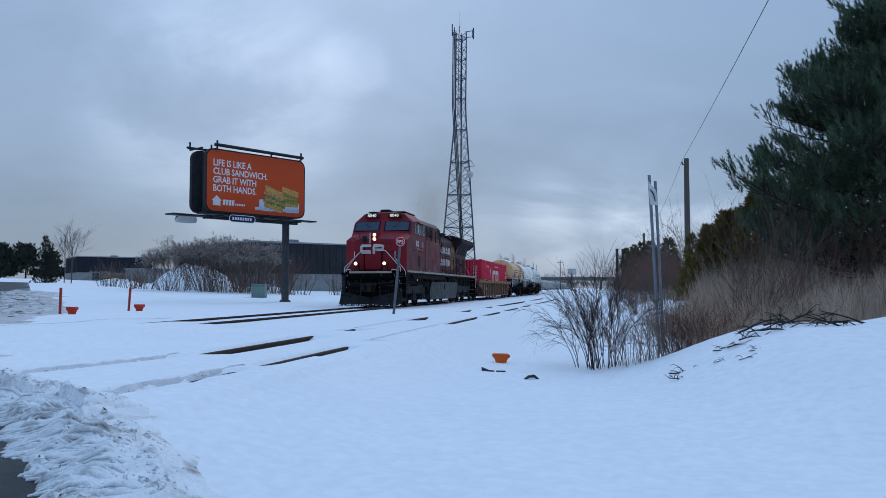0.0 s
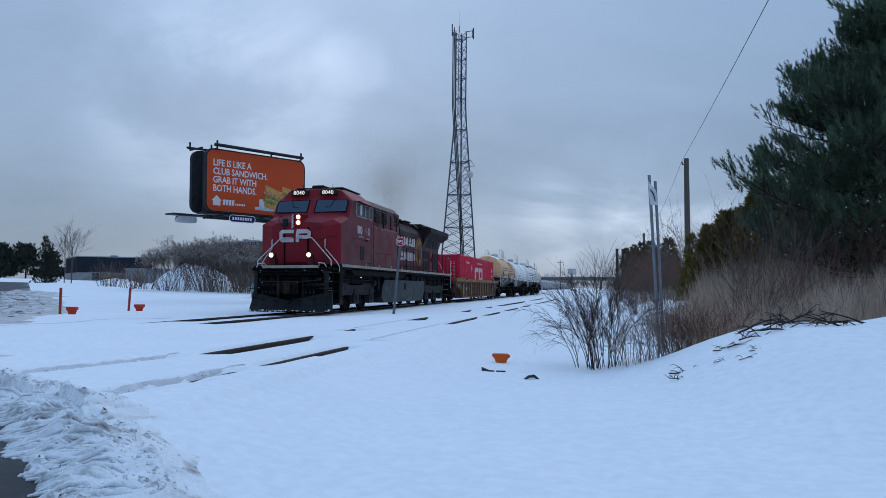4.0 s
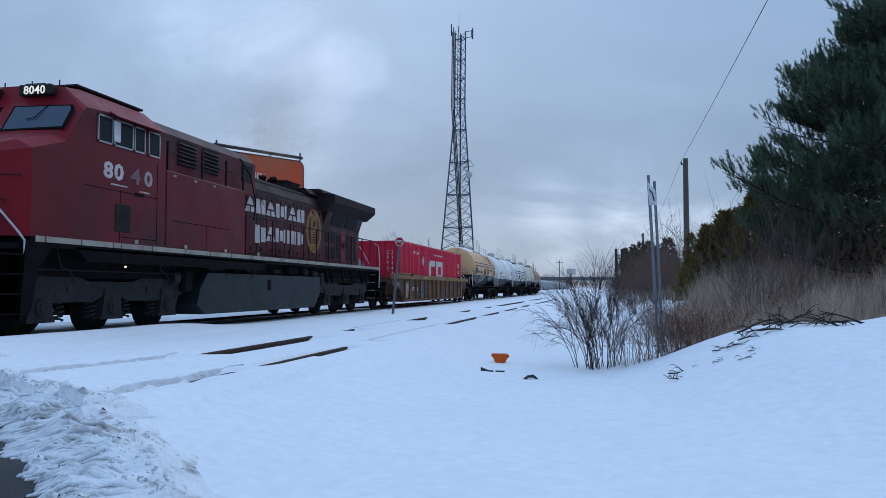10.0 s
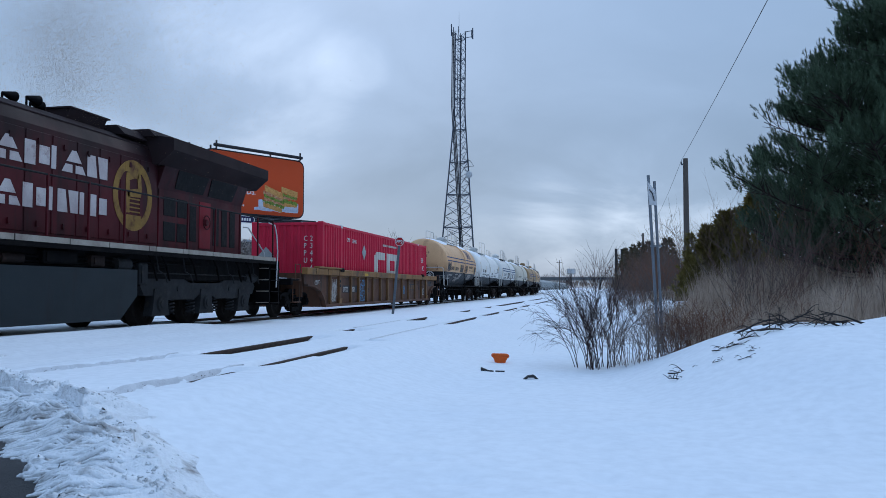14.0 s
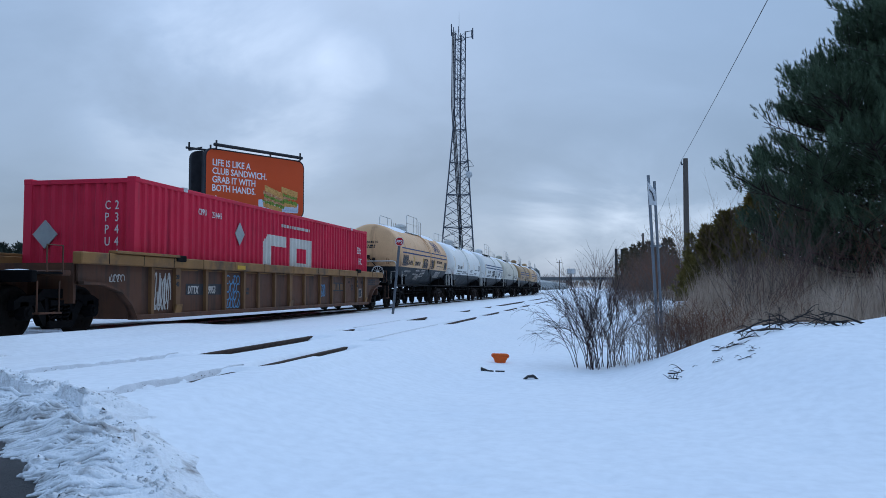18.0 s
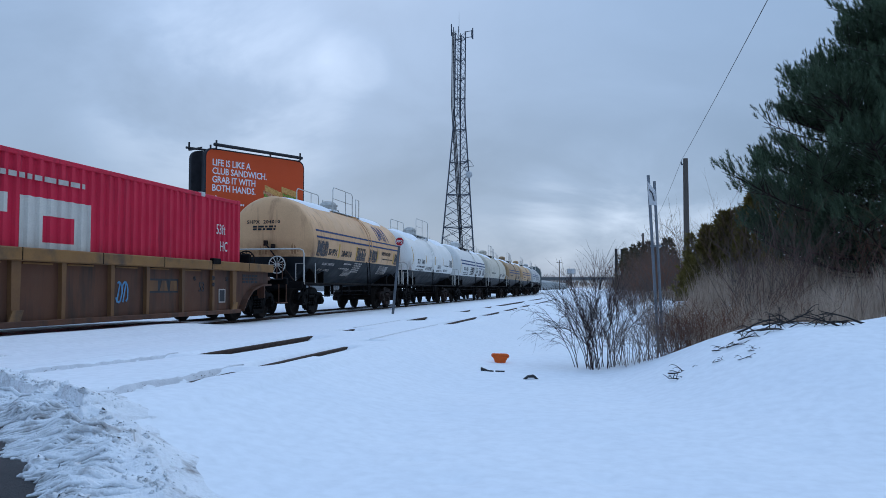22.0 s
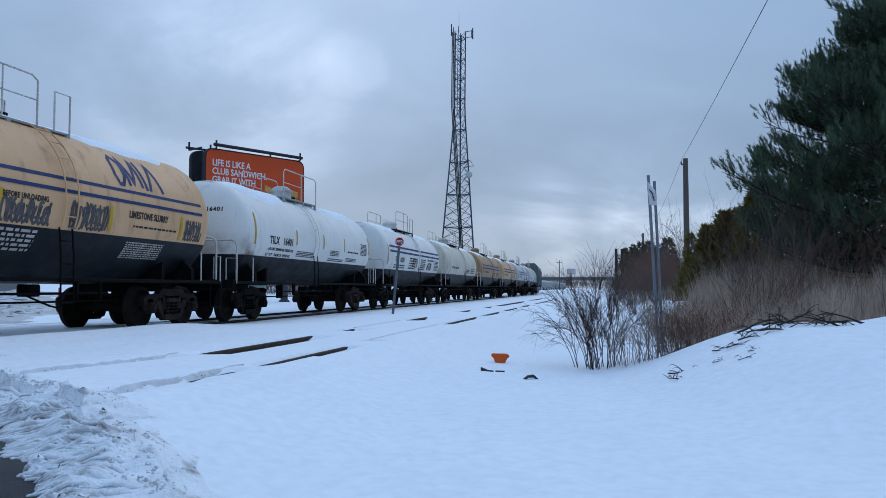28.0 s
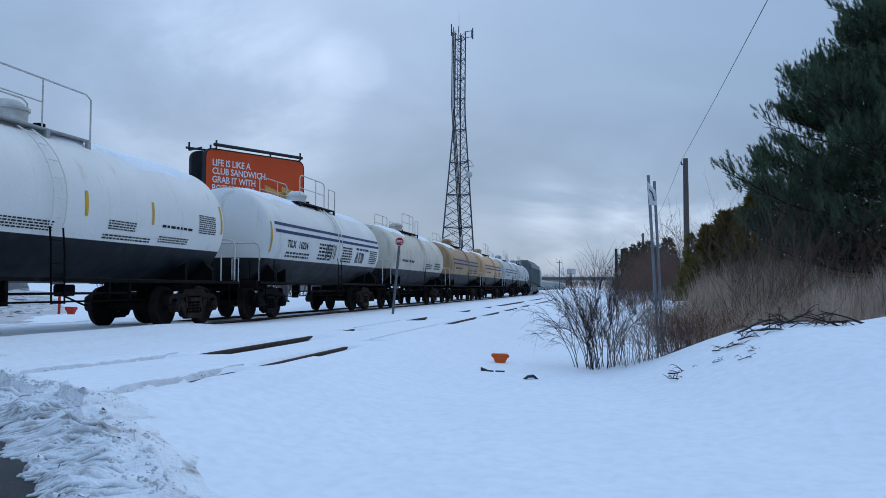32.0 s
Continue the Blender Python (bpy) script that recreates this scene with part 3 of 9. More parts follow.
ORANGE_POSTER = surf("orange_poster", (0.68, 0.088, 0.024), (0.64, 0.082, 0.022), 0.6, 0.55, bump=0.0, fine=30)
POSTER_WHITE = surf("poster_white", (0.80, 0.78, 0.78), (0.76, 0.74, 0.74), 3, 0.6, bump=0.0)
FRAME_BLACK = surf("billboard_frame", (0.02, 0.02, 0.023), (0.035, 0.035, 0.04), 3, 0.55, bump=0.05)
BREAD = surf("printed_bread", (0.78, 0.45, 0.15), (0.52, 0.22, 0.06), 9, 0.6, bump=0.0)
LEAF_PRINT = surf("printed_leaf", (0.36, 0.42, 0.08), (0.07, 0.15, 0.02), 9, 0.6, bump=0.0)
MEAT_PRINT = surf("printed_filling", (0.40, 0.06, 0.03), (0.66, 0.42, 0.22), 9, 0.6, bump=0.0)
PAPER_PRINT = surf("printed_paper", (0.74, 0.76, 0.82), (0.52, 0.57, 0.68), 8, 0.6, bump=0.0)
PLUM = surf("navy_plate", (0.02, 0.018, 0.06), (0.03, 0.025, 0.08), 3, 0.5, bump=0.0)
POST_GREY = surf("weathered_steel_post", (0.05, 0.052, 0.058), (0.075, 0.075, 0.08), 2, 0.6, 0.2, bump=0.1)


def rounded(x0, x1, z0, z1, r, n=5):
    pts = []
    for cx, cz, a in ((x1 - r, z1 - r, 0), (x0 + r, z1 - r, 90), (x0 + r, z0 + r, 180), (x1 - r, z0 + r, 270)):
        for k in range(n + 1):
            t = math.radians(a + 90 * k / n)
            pts.append((cx + r * math.cos(t), cz + r * math.sin(t)))
    return pts


def build_billboard():
    ax, ay, bx, by = -22.55, 41.9, -18.95, 47.9
    ang = math.degrees(math.atan2(by - ay, bx - ax))
    board = thing("billboard", "double-sided roadside billboard on a steel post with an orange poster", "billboard", pose(ax, ay, 0, 0, 0, ang))
    w, z0, z1 = 7.0, 5.42, 9.02
    part("post", S().cyl((5.95, 0.45, -0.3), (5.95, 0.45, 5.6), 0.23, 0.23, 16), POST_GREY, board, "dark round steel post")
    part("base_plate", S().cyl((5.95, 0.45, -0.2), (5.95, 0.45, 0.14), 0.50, 0.30, 16), POST_GREY, board)
    part("frame", S().prism(rounded(-0.08, w + 0.08, z0 - 0.08, z1 + 0.08, 0.5), -0.02, 0.22), FRAME_BLACK, board)
    poster = part("poster", S().prism(rounded(0, w, z0, z1, 0.45), -0.035, -0.02), ORANGE_POSTER, board, "orange printed poster face")

    def stick(me, x, z):
        for v in me.vertices:
            v.co = (x + v.co.x, -0.037 - max(0, v.co.z) * 0.5, z + v.co.y)
        return me
    for k, line in enumerate(("LIFE IS LIKE A", "CLUB SANDWICH.", "GRAB IT WITH", "BOTH HANDS.")):
        part("printed_line", stick(letters(line, 0.55, 0.97, 0, 0.85, 0.009), 0.38, z1 - 0.93 - 0.50 * k), POSTER_WHITE, poster, "bold white printed words")
    mk = S()
    mk.prism([(0.40, z0 + 0.32), (0.90, z0 + 0.32), (0.90, z0 + 0.62), (0.98, z0 + 0.62), (0.65, z0 + 0.92), (0.32, z0 + 0.62), (0.40, z0 + 0.62)], -0.042, -0.036)
    part("printed_mark", mk, POSTER_WHITE, poster)
    mk = S()
    for i in range(4):
        mk.prism([(1.05 + 0.2 * i, z0 + 0.38), (1.20 + 0.2 * i, z0 + 0.38), (1.25 + 0.2 * i, z0 + 0.70), (1.10 + 0.2 * i, z0 + 0.70)], -0.042, -0.036)
    for i in range(6):
        mk.box(1.9 + 0.12 * i, 1.98 + 0.12 * i, -0.042, -0.036, z0 + 0.40, z0 + 0.52)
    part("printed_mark", mk, POSTER_WHITE, poster)
    rng = random.Random(8)

    def blob(x0, x1, za, zb, tilt, wob, seed, out):
        n = 14
        top = [(x0 + (x1 - x0) * i / n, zb + tilt * i / n + wob * noise.noise((i * 0.7, seed, 0))) for i in range(n + 1)]
        bot = [(x0 + (x1 - x0) * i / n, za + tilt * i / n + wob * noise.noise((i * 0.7, seed, 5))) for i in range(n, -1, -1)]
        return S().prism(top + bot, -0.038 - 0.004 * out, -0.036)
    layers = [(3.3, 6.6, 0.25, 0.42, 0.0, 0.10, PAPER_PRINT, 0), (3.6, 6.62, 0.36, 0.9, 0.0, 0.10, PAPER_PRINT, 0), (3.95, 5.35, 0.50, 0.80, -0.30, 0.06, BREAD, 1), (3.9, 5.5, 0.78, 0.95, -0.32, 0.16, LEAF_PRINT, 2), (4.0, 5.55, 0.92, 1.15, -0.34, 0.12, MEAT_PRINT, 1),
              (4.0, 5.5, 1.12, 1.28, -0.36, 0.16, LEAF_PRINT, 2), (3.95, 5.45, 1.26, 1.52, -0.36, 0.12, MEAT_PRINT, 1), (4.05, 5.4, 1.50, 1.86, -0.42, 0.05, BREAD, 2), (5.4, 6.5, 0.62, 0.90, 0.0, 0.06, BREAD, 1), (5.4, 6.55, 0.88, 1.10, -0.15, 0.16, LEAF_PRINT, 2), (5.45, 6.5, 1.08, 1.32, 0.0, 0.10, MEAT_PRINT, 1), (5.4, 6.5, 1.28, 1.45, -0.2, 0.18, LEAF_PRINT, 2), (5.3, 6.55, 1.50, 1.86, -0.24, 0.05, BREAD, 3)]
    for i, (x0, x1, za, zb, tilt, wob, mat, out) in enumerate(layers):
        part("printed_sandwich", blob(x0, x1, z0 + za, z0 + zb, tilt, wob, i, out), mat, poster)
    # second face, set in a V behind
    v = S()
    q = rounded(-0.1, w + 0.05, z0 - 0.08, z1 + 0.08, 0.5)
    pts = [(x, 0.5 + 0.95 * (1 - x / w), z) for x, z in q]
    n = len(q)
    v.add(pts + [(x - 0.03, y + 0.22, z) for x, y, z in pts], [tuple(range(n)), tuple(range(n, 2 * n))[::-1]] + [(i, (i + 1) % n, n + (i + 1) % n, n + i) for i in range(n)])
    part("rear_face", v, FRAME_BLACK, board)
    for i in range(6):
        x = 0.4 + 1.25 * i
        part("stiffener", S().box(x, x + 0.12, 0.22, 0.42 + 0.8 * (1 - x / w), z0, z1), DARK_STEEL, board)
    # light rail along the top and the catwalk below
    part("top_rail", S().cyl((0.3, -0.35, z1 + 0.24), (w - 0.35, -0.35, z1 + 0.20), 0.10, n=8), FRAME_BLACK, board)
    part("top_rail", S().cyl((-0.5, 1.4, z1 + 0.16), (w - 0.6, 0.9, z1 + 0.14), 0.07, n=8), FRAME_BLACK, board)
    for x, y in ((0.45, -0.35), (1.0, 1.2), (w - 0.5, -0.35), (w - 1.9, 0.9), (-0.3, 1.4)):
        part("rail_bracket", S().box(x - 0.04, x + 0.04, y - 0.04, y + 0.04, z1 + 0.05, z1 + 0.5).box(x - 0.04, x + 0.04, min(y, 0), max(y, 0.1), z1 - 0.02, z1 + 0.06), FRAME_BLACK, board)
    part("catwalk", S().box(-0.7, w + 0.5, -0.75, -0.15, z0 - 0.30, z0 - 0.22, 0.01), FRAME_BLACK, board)
    part("catwalk", S().box(-1.6, 2.5, 0.9, 1.8, z0 - 0.28, z0 - 0.2, 0.01), FRAME_BLACK, board)
    part("torsion_beam", S().box(0.2, w - 0.2, 0.3, 0.6, z0 - 0.45, z0 - 0.15, 0.02), FRAME_BLACK, board)
    for x in (0.6, 2.0, 3.4, 4.8, 6.2):
        part("outrigger", S().box(x - 0.05, x + 0.05, -0.8, 1.3, z0 - 0.40, z0 - 0.30), FRAME_BLACK, board)
    part("name_plate", S().prism(rounded(1.0, 2.75, z0 - 0.66, z0 - 0.26, 0.18), -0.86, -0.82), PLUM, board, "navy plate with a white rim")
    rim = rounded(1.0, 2.75, z0 - 0.66, z0 - 0.26, 0.18)
    part("plate_rim", S().tube([(x, -0.87, z) for x, z in rim + rim[:1]], 0.022, 4), POSTER_WHITE, board)
    for i in range(8):
        part("plate_mark", S().box(1.2 + 0.17 * i, 1.31 + 0.17 * i, -0.875, -0.862, z0 - 0.54, z0 - 0.38), POSTER_WHITE, board)
    lamp = S().prism(rounded(-1.25, 0.0, z0 - 0.72, z0 - 0.34, 0.17), 1.0, 1.3)
    part("flood_lamp", lamp, DISH_WHITE, board, "pale unlit flood lamp")
    for x in (-1.0, -0.2):
        part("lamp_arm", S().tube([(x, 1.15, z0 - 0.36), (x, 1.15, z0 - 0.22)], 0.03, 5), FRAME_BLACK, board)


build_billboard()

NAVY_WALL = surf("navy_metal_cladding", (0.016, 0.019, 0.030), (0.012, 0.014, 0.022), 0.5, 0.5, bump=0.1, dirt=(0.05, 0.05, 0.055), dirt_amount=0.3)
CHARCOAL_WALL = surf("charcoal_cladding", (0.034, 0.036, 0.042), (0.026, 0.028, 0.033), 0.4, 0.6, bump=0.1, dirt=(0.05, 0.047, 0.047), dirt_amount=0.35)
PALE_WALL = surf("pale_block_wall", (0.30, 0.30, 0.30), (0.24, 0.24, 0.24), 0.8, 0.8, bump=0.2, dirt=(0.16, 0.15, 0.14), dirt_amount=0.4)
ROOF_WHITE = surf("roof_edge", (0.30, 0.32, 0.34), (0.22, 0.24, 0.26), 1.0, 0.6, bump=0.05)
WINDOW_DARK = surf("dark_window", (0.02, 0.025, 0.03), None, 2, 0.12, bump=0.0)
WOOD_ORANGE = surf("stacked_timber", (0.38, 0.20, 0.08), (0.3, 0.15, 0.06), 2, 0.7, bump=0.2)


def build_building(name, label, x, y, rz, w, d, base, top, band, mats, bays, doors, units=3):
    b = thing(name, label, "warehouse", pose(x, y, base, 0, 0, rz))
    h = top - base
    part("wall", S().box(0, w, 0, d, band, h, 0.03), mats[0], b, "dark metal-clad upper wall")
    part("lower_wall", S().box(0.06, w - 0.06, 0.06, d - 0.06, -1.0, band, 0.02), mats[1], b, "pale block lower wall")
    n = int(w / bays)
    for i in range(n):
        part("cladding_rib", S().box(w * i / n + 0.05, w * i / n + 0.25, -0.07, 0.0, band, h - 0.05), mats[0], b)
    k = int(d / bays)
    for i in range(k):
        for u, o in ((0, -0.07), (w, 0.07)):
            part("cladding_rib", S().box(min(u, u + o), max(u, u + o), d * i / k + 0.05, d * i / k + 0.25, band, h - 0.05), mats[0], b)
    part("parapet", S().box(-0.1, w + 0.1, -0.12, d + 0.1, h, h + 0.18, 0.02), ROOF_WHITE, b)
    for x0, x1, z0, z1, mat in doors:
        part("door", S().box(x0, x1, 0.0, 0.1, z0, z1, 0.02), mat, b)
    for i in range(units):
        u = w * (0.5 + 0.2 * i)
        part("roof_unit", S().box(u, u + 1.3, d * 0.3, d * 0.3 + 1.2, h + 0.15, h + 0.55, 0.05), mats[1], b)
    return b


build_building("warehouse", "long charcoal metal-clad warehouse with a pale lower wall", -58.0, 100.0, -40.6, 23, 20, 0.9, 6.30, 1.75, (CHARCOAL_WALL, PALE_WALL), 0.9, [(5, 7.2, 0.0, 1.5, WINDOW_DARK), (14, 16, 0, 1.5, WINDOW_DARK)])
build_building("warehouse", "low navy metal-clad warehouse with a loading bay", -96.6, 131, 46, 13.5, 13, 2.3, 6.8, 1.6, (NAVY_WALL, PALE_WALL), 0.9, [(2.0, 6.0, -0.5, 1.95, PALE_WALL), (2.6, 5.2, -0.5, 1.5, WINDOW_DARK)], 1)


def build_yard():
    sh = thing("storage_shed", "small pale flat-roofed shed behind a snow heap", "shed", pose(-78, 118, 2.0))
    part("wall", S().box(0, 5.8, 0, 5, -0.5, 2.0, 0.03), PALE_WALL, sh)
    part("roof", S().box(-0.2, 6.0, -0.2, 5.2, 2.0, 2.2, 0.03), ROOF_WHITE, sh)
    t = thing("timber_stack", "stack of orange-brown timber in the yard", "timber stack", pose(-79.6, 117, 1.95))
    for i in range(4):
        part("plank", S().box(-2.2, 1.6, 0.3 * i, 0.3 * i + 0.25, 0.7, 1.15, 0.02), WOOD_ORANGE, t)
    part("bearer", S().box(-2.0, 1.4, 0, 1.2, -0.4, 0.7, 0.02), DARK_STEEL, t)


build_yard()


def build_heap(x, y, rx, ry, h, label):
    n, m = 40, 14
    vs, fs = [], []
    for j in range(m + 1):
        r = j / m
        for i in range(n):
            t = 2 * math.pi * i / n
            px, py = x + rx * r * math.cos(t), y + ry * r * math.sin(t)
            z = height(px, py) - 0.15 * r + h * (math.cos(math.pi * r / 2) ** 1.3) * (1 + 0.35 * noise.noise((px * 0.25, py * 0.25, 2)) + 0.12 * noise.noise((px, py, 3)))
            vs.append((px, py, z))
    fs = [(j * n + i, j * n + (i + 1) % n, (j + 1) * n + (i + 1) % n, (j + 1) * n + i) for j in range(m) for i in range(n)]
    s = S().add(vs, fs, True)
    tagged(part("snow_heap", s, SNOW), label, "snow heap", kind="structure")


build_heap(-41.0, 74, 5.7, 3.5, 2.9, "large white ploughed snow heap among bare shrubs")
build_heap(-70, 104, 4.2, 3.0, 0.9, "dirty white snow heap in the yard")
build_heap(-32.5, 73, 4.0, 2.5, 0.7, "low white snow heap by the shrubs")

GREEN_BOX = surf("pale_green_paint", (0.20, 0.29, 0.26), (0.16, 0.24, 0.215), 2, 0.6, bump=0.05)


def build_cabinet():
    c = thing("utility_cabinet", "pale green metal utility cabinet in the snow", "utility cabinet", pose(-25.2, 55, height(-25.2, 55) - 0.08, 0, 0, 12))
    part("cabinet_body", S().box(-0.5, 0.5, -0.4, 0.4, 0, 1.0, 0.04), GREEN_BOX, c)
    part("cabinet_lid", S().box(-0.54, 0.54, -0.44, 0.44, 1.0, 1.08, 0.03), GREEN_BOX, c)
    part("cabinet_door", S().box(-0.42, 0.42, -0.42, -0.4, 0.1, 0.92, 0.008), GREEN_BOX, c)


build_cabinet()

RED_STAKE = surf("red_stake", (0.42, 0.045, 0.03), (0.36, 0.04, 0.03), 4, 0.6, bump=0.05)
ORANGE = surf("orange_plastic", (0.75, 0.13, 0.02), (0.66, 0.11, 0.02), 3, 0.5, bump=0.05)
RED_ORANGE = surf("red_orange_plastic", (0.55, 0.05, 0.02), (0.48, 0.045, 0.02), 3, 0.5, bump=0.05)
WOOD_POLE = surf("weathered_pole", (0.15, 0.125, 0.11), (0.10, 0.085, 0.075), 2.0, 0.85, bump=0.5, fine=40, stretch=(6, 6, 0.5))
SIGN_RED = surf("red_sign", (0.48, 0.025, 0.03), (0.42, 0.022, 0.03), 4, 0.5, bump=0.02)
SIGN_WHITE = surf("white_sign", (0.7, 0.7, 0.7), (0.6, 0.6, 0.6), 4, 0.5, bump=0.02)


def build_trackside():
    for (x, y), lean in (((-18.6, 24.35), 1), ((-18.3, 27.95), 4)):
        z = height(x, y)
        st = thing("marker_stake", "slim red-orange marker stake in the snow", "marker stake", pose(x, y, z - 0.05, 0, lean, 0), "red marker stakes")
        part("stake", S().box(-0.045, 0.045, -0.02, 0.02, -0.1, 0.55, 0.006), RED_STAKE, st)
        part("stake_top", S().box(-0.046, 0.046, -0.021, 0.021, 0.55, 0.98, 0.006), RED_STAKE, st)
        f = thing("orange_marker", "flared orange plastic marker standing in the snow", "track marker", pose(x + 0.42, y + 0.08, z - 0.03), "orange track markers")
        part("head", S().prism([(-0.165, 0.18), (0.165, 0.18), (0.185, 0.235), (0.165, 0.29), (-0.165, 0.29), (-0.185, 0.235)], -0.10, 0.10), RED_ORANGE, f)
        part("neck", S().prism([(-0.09, -0.1), (0.09, -0.1), (0.09, 0.05), (0.15, 0.19), (-0.15, 0.19), (-0.09, 0.05)], -0.08, 0.08), RED_ORANGE, f)
    z = height(-1.73, 13.4)
    f = thing("orange_marker", "bright orange plastic marker lying in fresh snow", "track marker", pose(-1.73, 13.45, z - 0.005, 0, 2, 15), "orange track markers")
    part("head", S().prism(rounded(-0.145, 0.145, 0.085, 0.155, 0.03, 3), -0.07, 0.07), ORANGE, f)
    part("neck", S().prism([(-0.07, -0.06), (0.07, -0.06), (0.09, 0.03), (0.12, 0.09), (-0.12, 0.09), (-0.09, 0.03)], -0.06, 0.06), ORANGE, f)
    part("rim", S().box(-0.15, 0.15, -0.072, 0.072, 0.115, 0.125, 0.003), RED_ORANGE, f)
    for x, y, k in ((-1.72, 11.9, 0), (-1.0, 11.15, 1)):
        z = height(x, y)
        d = thing("dark_debris", "small piece of black rubber half buried in snow", "debris", pose(x, y, z, 0, 0, 20 * k), "black debris in the snow")
        if k:
            part("bent_strip", S().prism([(-0.15, -0.03), (-0.04, 0.05), (0.04, 0.06), (0.15, -0.04), (0.12, -0.04), (0.04, 0.02), (-0.04, 0.02), (-0.12, -0.03)], -0.03, 0.03), DARK_STEEL, d)
        else:
            part("flap", S().prism([(-0.10, -0.03), (0.10, -0.03), (0.09, 0.01), (0.0, 0.02), (-0.10, 0.06)], -0.03, 0.03), DARK_STEEL, d)
            part("strip", S().box(0.12, 0.26, -0.02, 0.02, -0.02, 0.012), DARK_STEEL, d)
    # round red track sign
    sg = thing("track_sign", "round red track sign on a leaning steel post", "sign", pose(-7.19, 26.7, 0, 0, 5.2, 11))
    part("post", S().box(-0.045, 0.045, -0.02, 0.02, -0.3, 2.62, 0.008), GALV, sg)
    octo = [(0.165 * math.cos(math.radians(22.5 + 45 * k)), 2.52 + 0.165 * math.sin(math.radians(22.5 + 45 * k))) for k in range(8)]
    plate = part("sign_plate", S().prism(octo, -0.04, -0.025), SIGN_RED, sg, "red octagonal plate with a white rim")
    part("plate_rim", S().tube([(x * 0.95, -0.042, 2.52 + (z - 2.52) * 0.95) for x, z in octo + octo[:1]], 0.010, 4), SIGN_WHITE, plate)
    me = letters("PP2", 0.15, 1.0, 0, 0.95, 0.004)
    wd = max(v.co.x for v in me.vertices)
    part("sign_letters", on_plate(me, -wd / 2, 2.465, -0.042), SIGN_WHITE, plate)
    # paired steel posts with a small plate on the bank
    x, y = 1.02, 15.0
    z = height(x, y)
    sp = thing("sign_post", "pair of leaning galvanised posts with a torn white sign", "sign post", pose(x, y, z, 0, 0, 0))
    part("post", S().tube([(-0.01, 0, -0.3), (-0.17, 0, 2.97 - z)], 0.028, 8), GALV_LIGHT, sp)
    part("post", S().tube([(0.07, 0.03, -0.3), (-0.06, 0.03, 2.86 - z)], 0.026, 8), GALV_LIGHT, sp)
    for k, zz in enumerate((1.95,)):
        part("clamp", S().box(-0.15, 0.06, -0.03, 0.05, zz, zz + 0.03), GALV_LIGHT, sp)
    pl = part("sign_plate", S().add([(-0.19, -0.04, 2.62 - z + 0.24), (-0.05, -0.05, 2.62 - z + 0.06), (-0.02, -0.05, 2.42 - z - 0.02), (-0.16, -0.04, 2.42 - z), (-0.19, -0.025, 2.62 - z + 0.24), (-0.05, -0.035, 2.62 - z + 0.06), (-0.02, -0.035, 2.42 - z - 0.02), (-0.16, -0.025, 2.42 - z)],
                                    [(0, 1, 2, 3), (4, 7, 6, 5), (0, 4, 5, 1), (1, 5, 6, 2), (2, 6, 7, 3), (3, 7, 4, 0)]), SIGN_WHITE, sp, "white plate with dark strokes")
    part("stroke", S().tube([(-0.16, -0.054, 2.70 - z), (-0.10, -0.058, 2.62 - z), (-0.07, -0.058, 2.48 - z)], 0.012, 4), DARK_STEEL, pl)
    # utility poles and the line
    tops = []
    for x, y, top in ((4.05, 40, 7.24), (4.72, 95, 7.34), (3.1, -15, 7.3)):
        z = height(x, y)
        p = thing("utility_pole", "weathered wooden utility pole with a single line", "utility pole", pose(x, y, z - 0.3), "wooden utility poles")
        part("pole", S().cyl((0, 0, 0), (0, 0, top - z + 0.3), 0.16, 0.12, 12), WOOD_POLE, p)
        part("bracket", S().box(-0.22, 0.0, -0.03, 0.03, top - z - 0.02, top - z + 0.05).cyl((-0.2, 0, top - z + 0.05), (-0.2, 0, top - z + 0.16), 0.035, 0.025, 8), GALV, p)
        tops.append(Vector((x - 0.2, y, top - 0.1)))
    for k, (a, b) in enumerate(((tops[1], tops[0]), (tops[0], tops[2]))):
        pts = []
        for i in range(25):
            f = i / 24
            q = a.lerp(b, f)
            q.z -= 4 * (0.9 if k == 0 else 0.25) * f * (1 - f)
            pts.append(q)
        wire = thing("overhead_wire", "thin black overhead wire between wooden poles", "wire", None, "overhead wires")
        part("strand", S().tube(pts, 0.009, 5), DARK_STEEL, wire)


def on_plate(me, x, z, y):
    for v in me.vertices:
        v.co = (x + v.co.x, y - max(0, v.co.z), z + v.co.y)
    return me


GALV_LIGHT = surf("galvanised_post", (0.24, 0.27, 0.30), (0.17, 0.19, 0.215), 4, 0.4, 0.4, bump=0.1)
build_trackside()

CONCRETE = surf("overpass_concrete", (0.16, 0.165, 0.17), (0.12, 0.125, 0.13), 0.3, 0.8, bump=0.1)


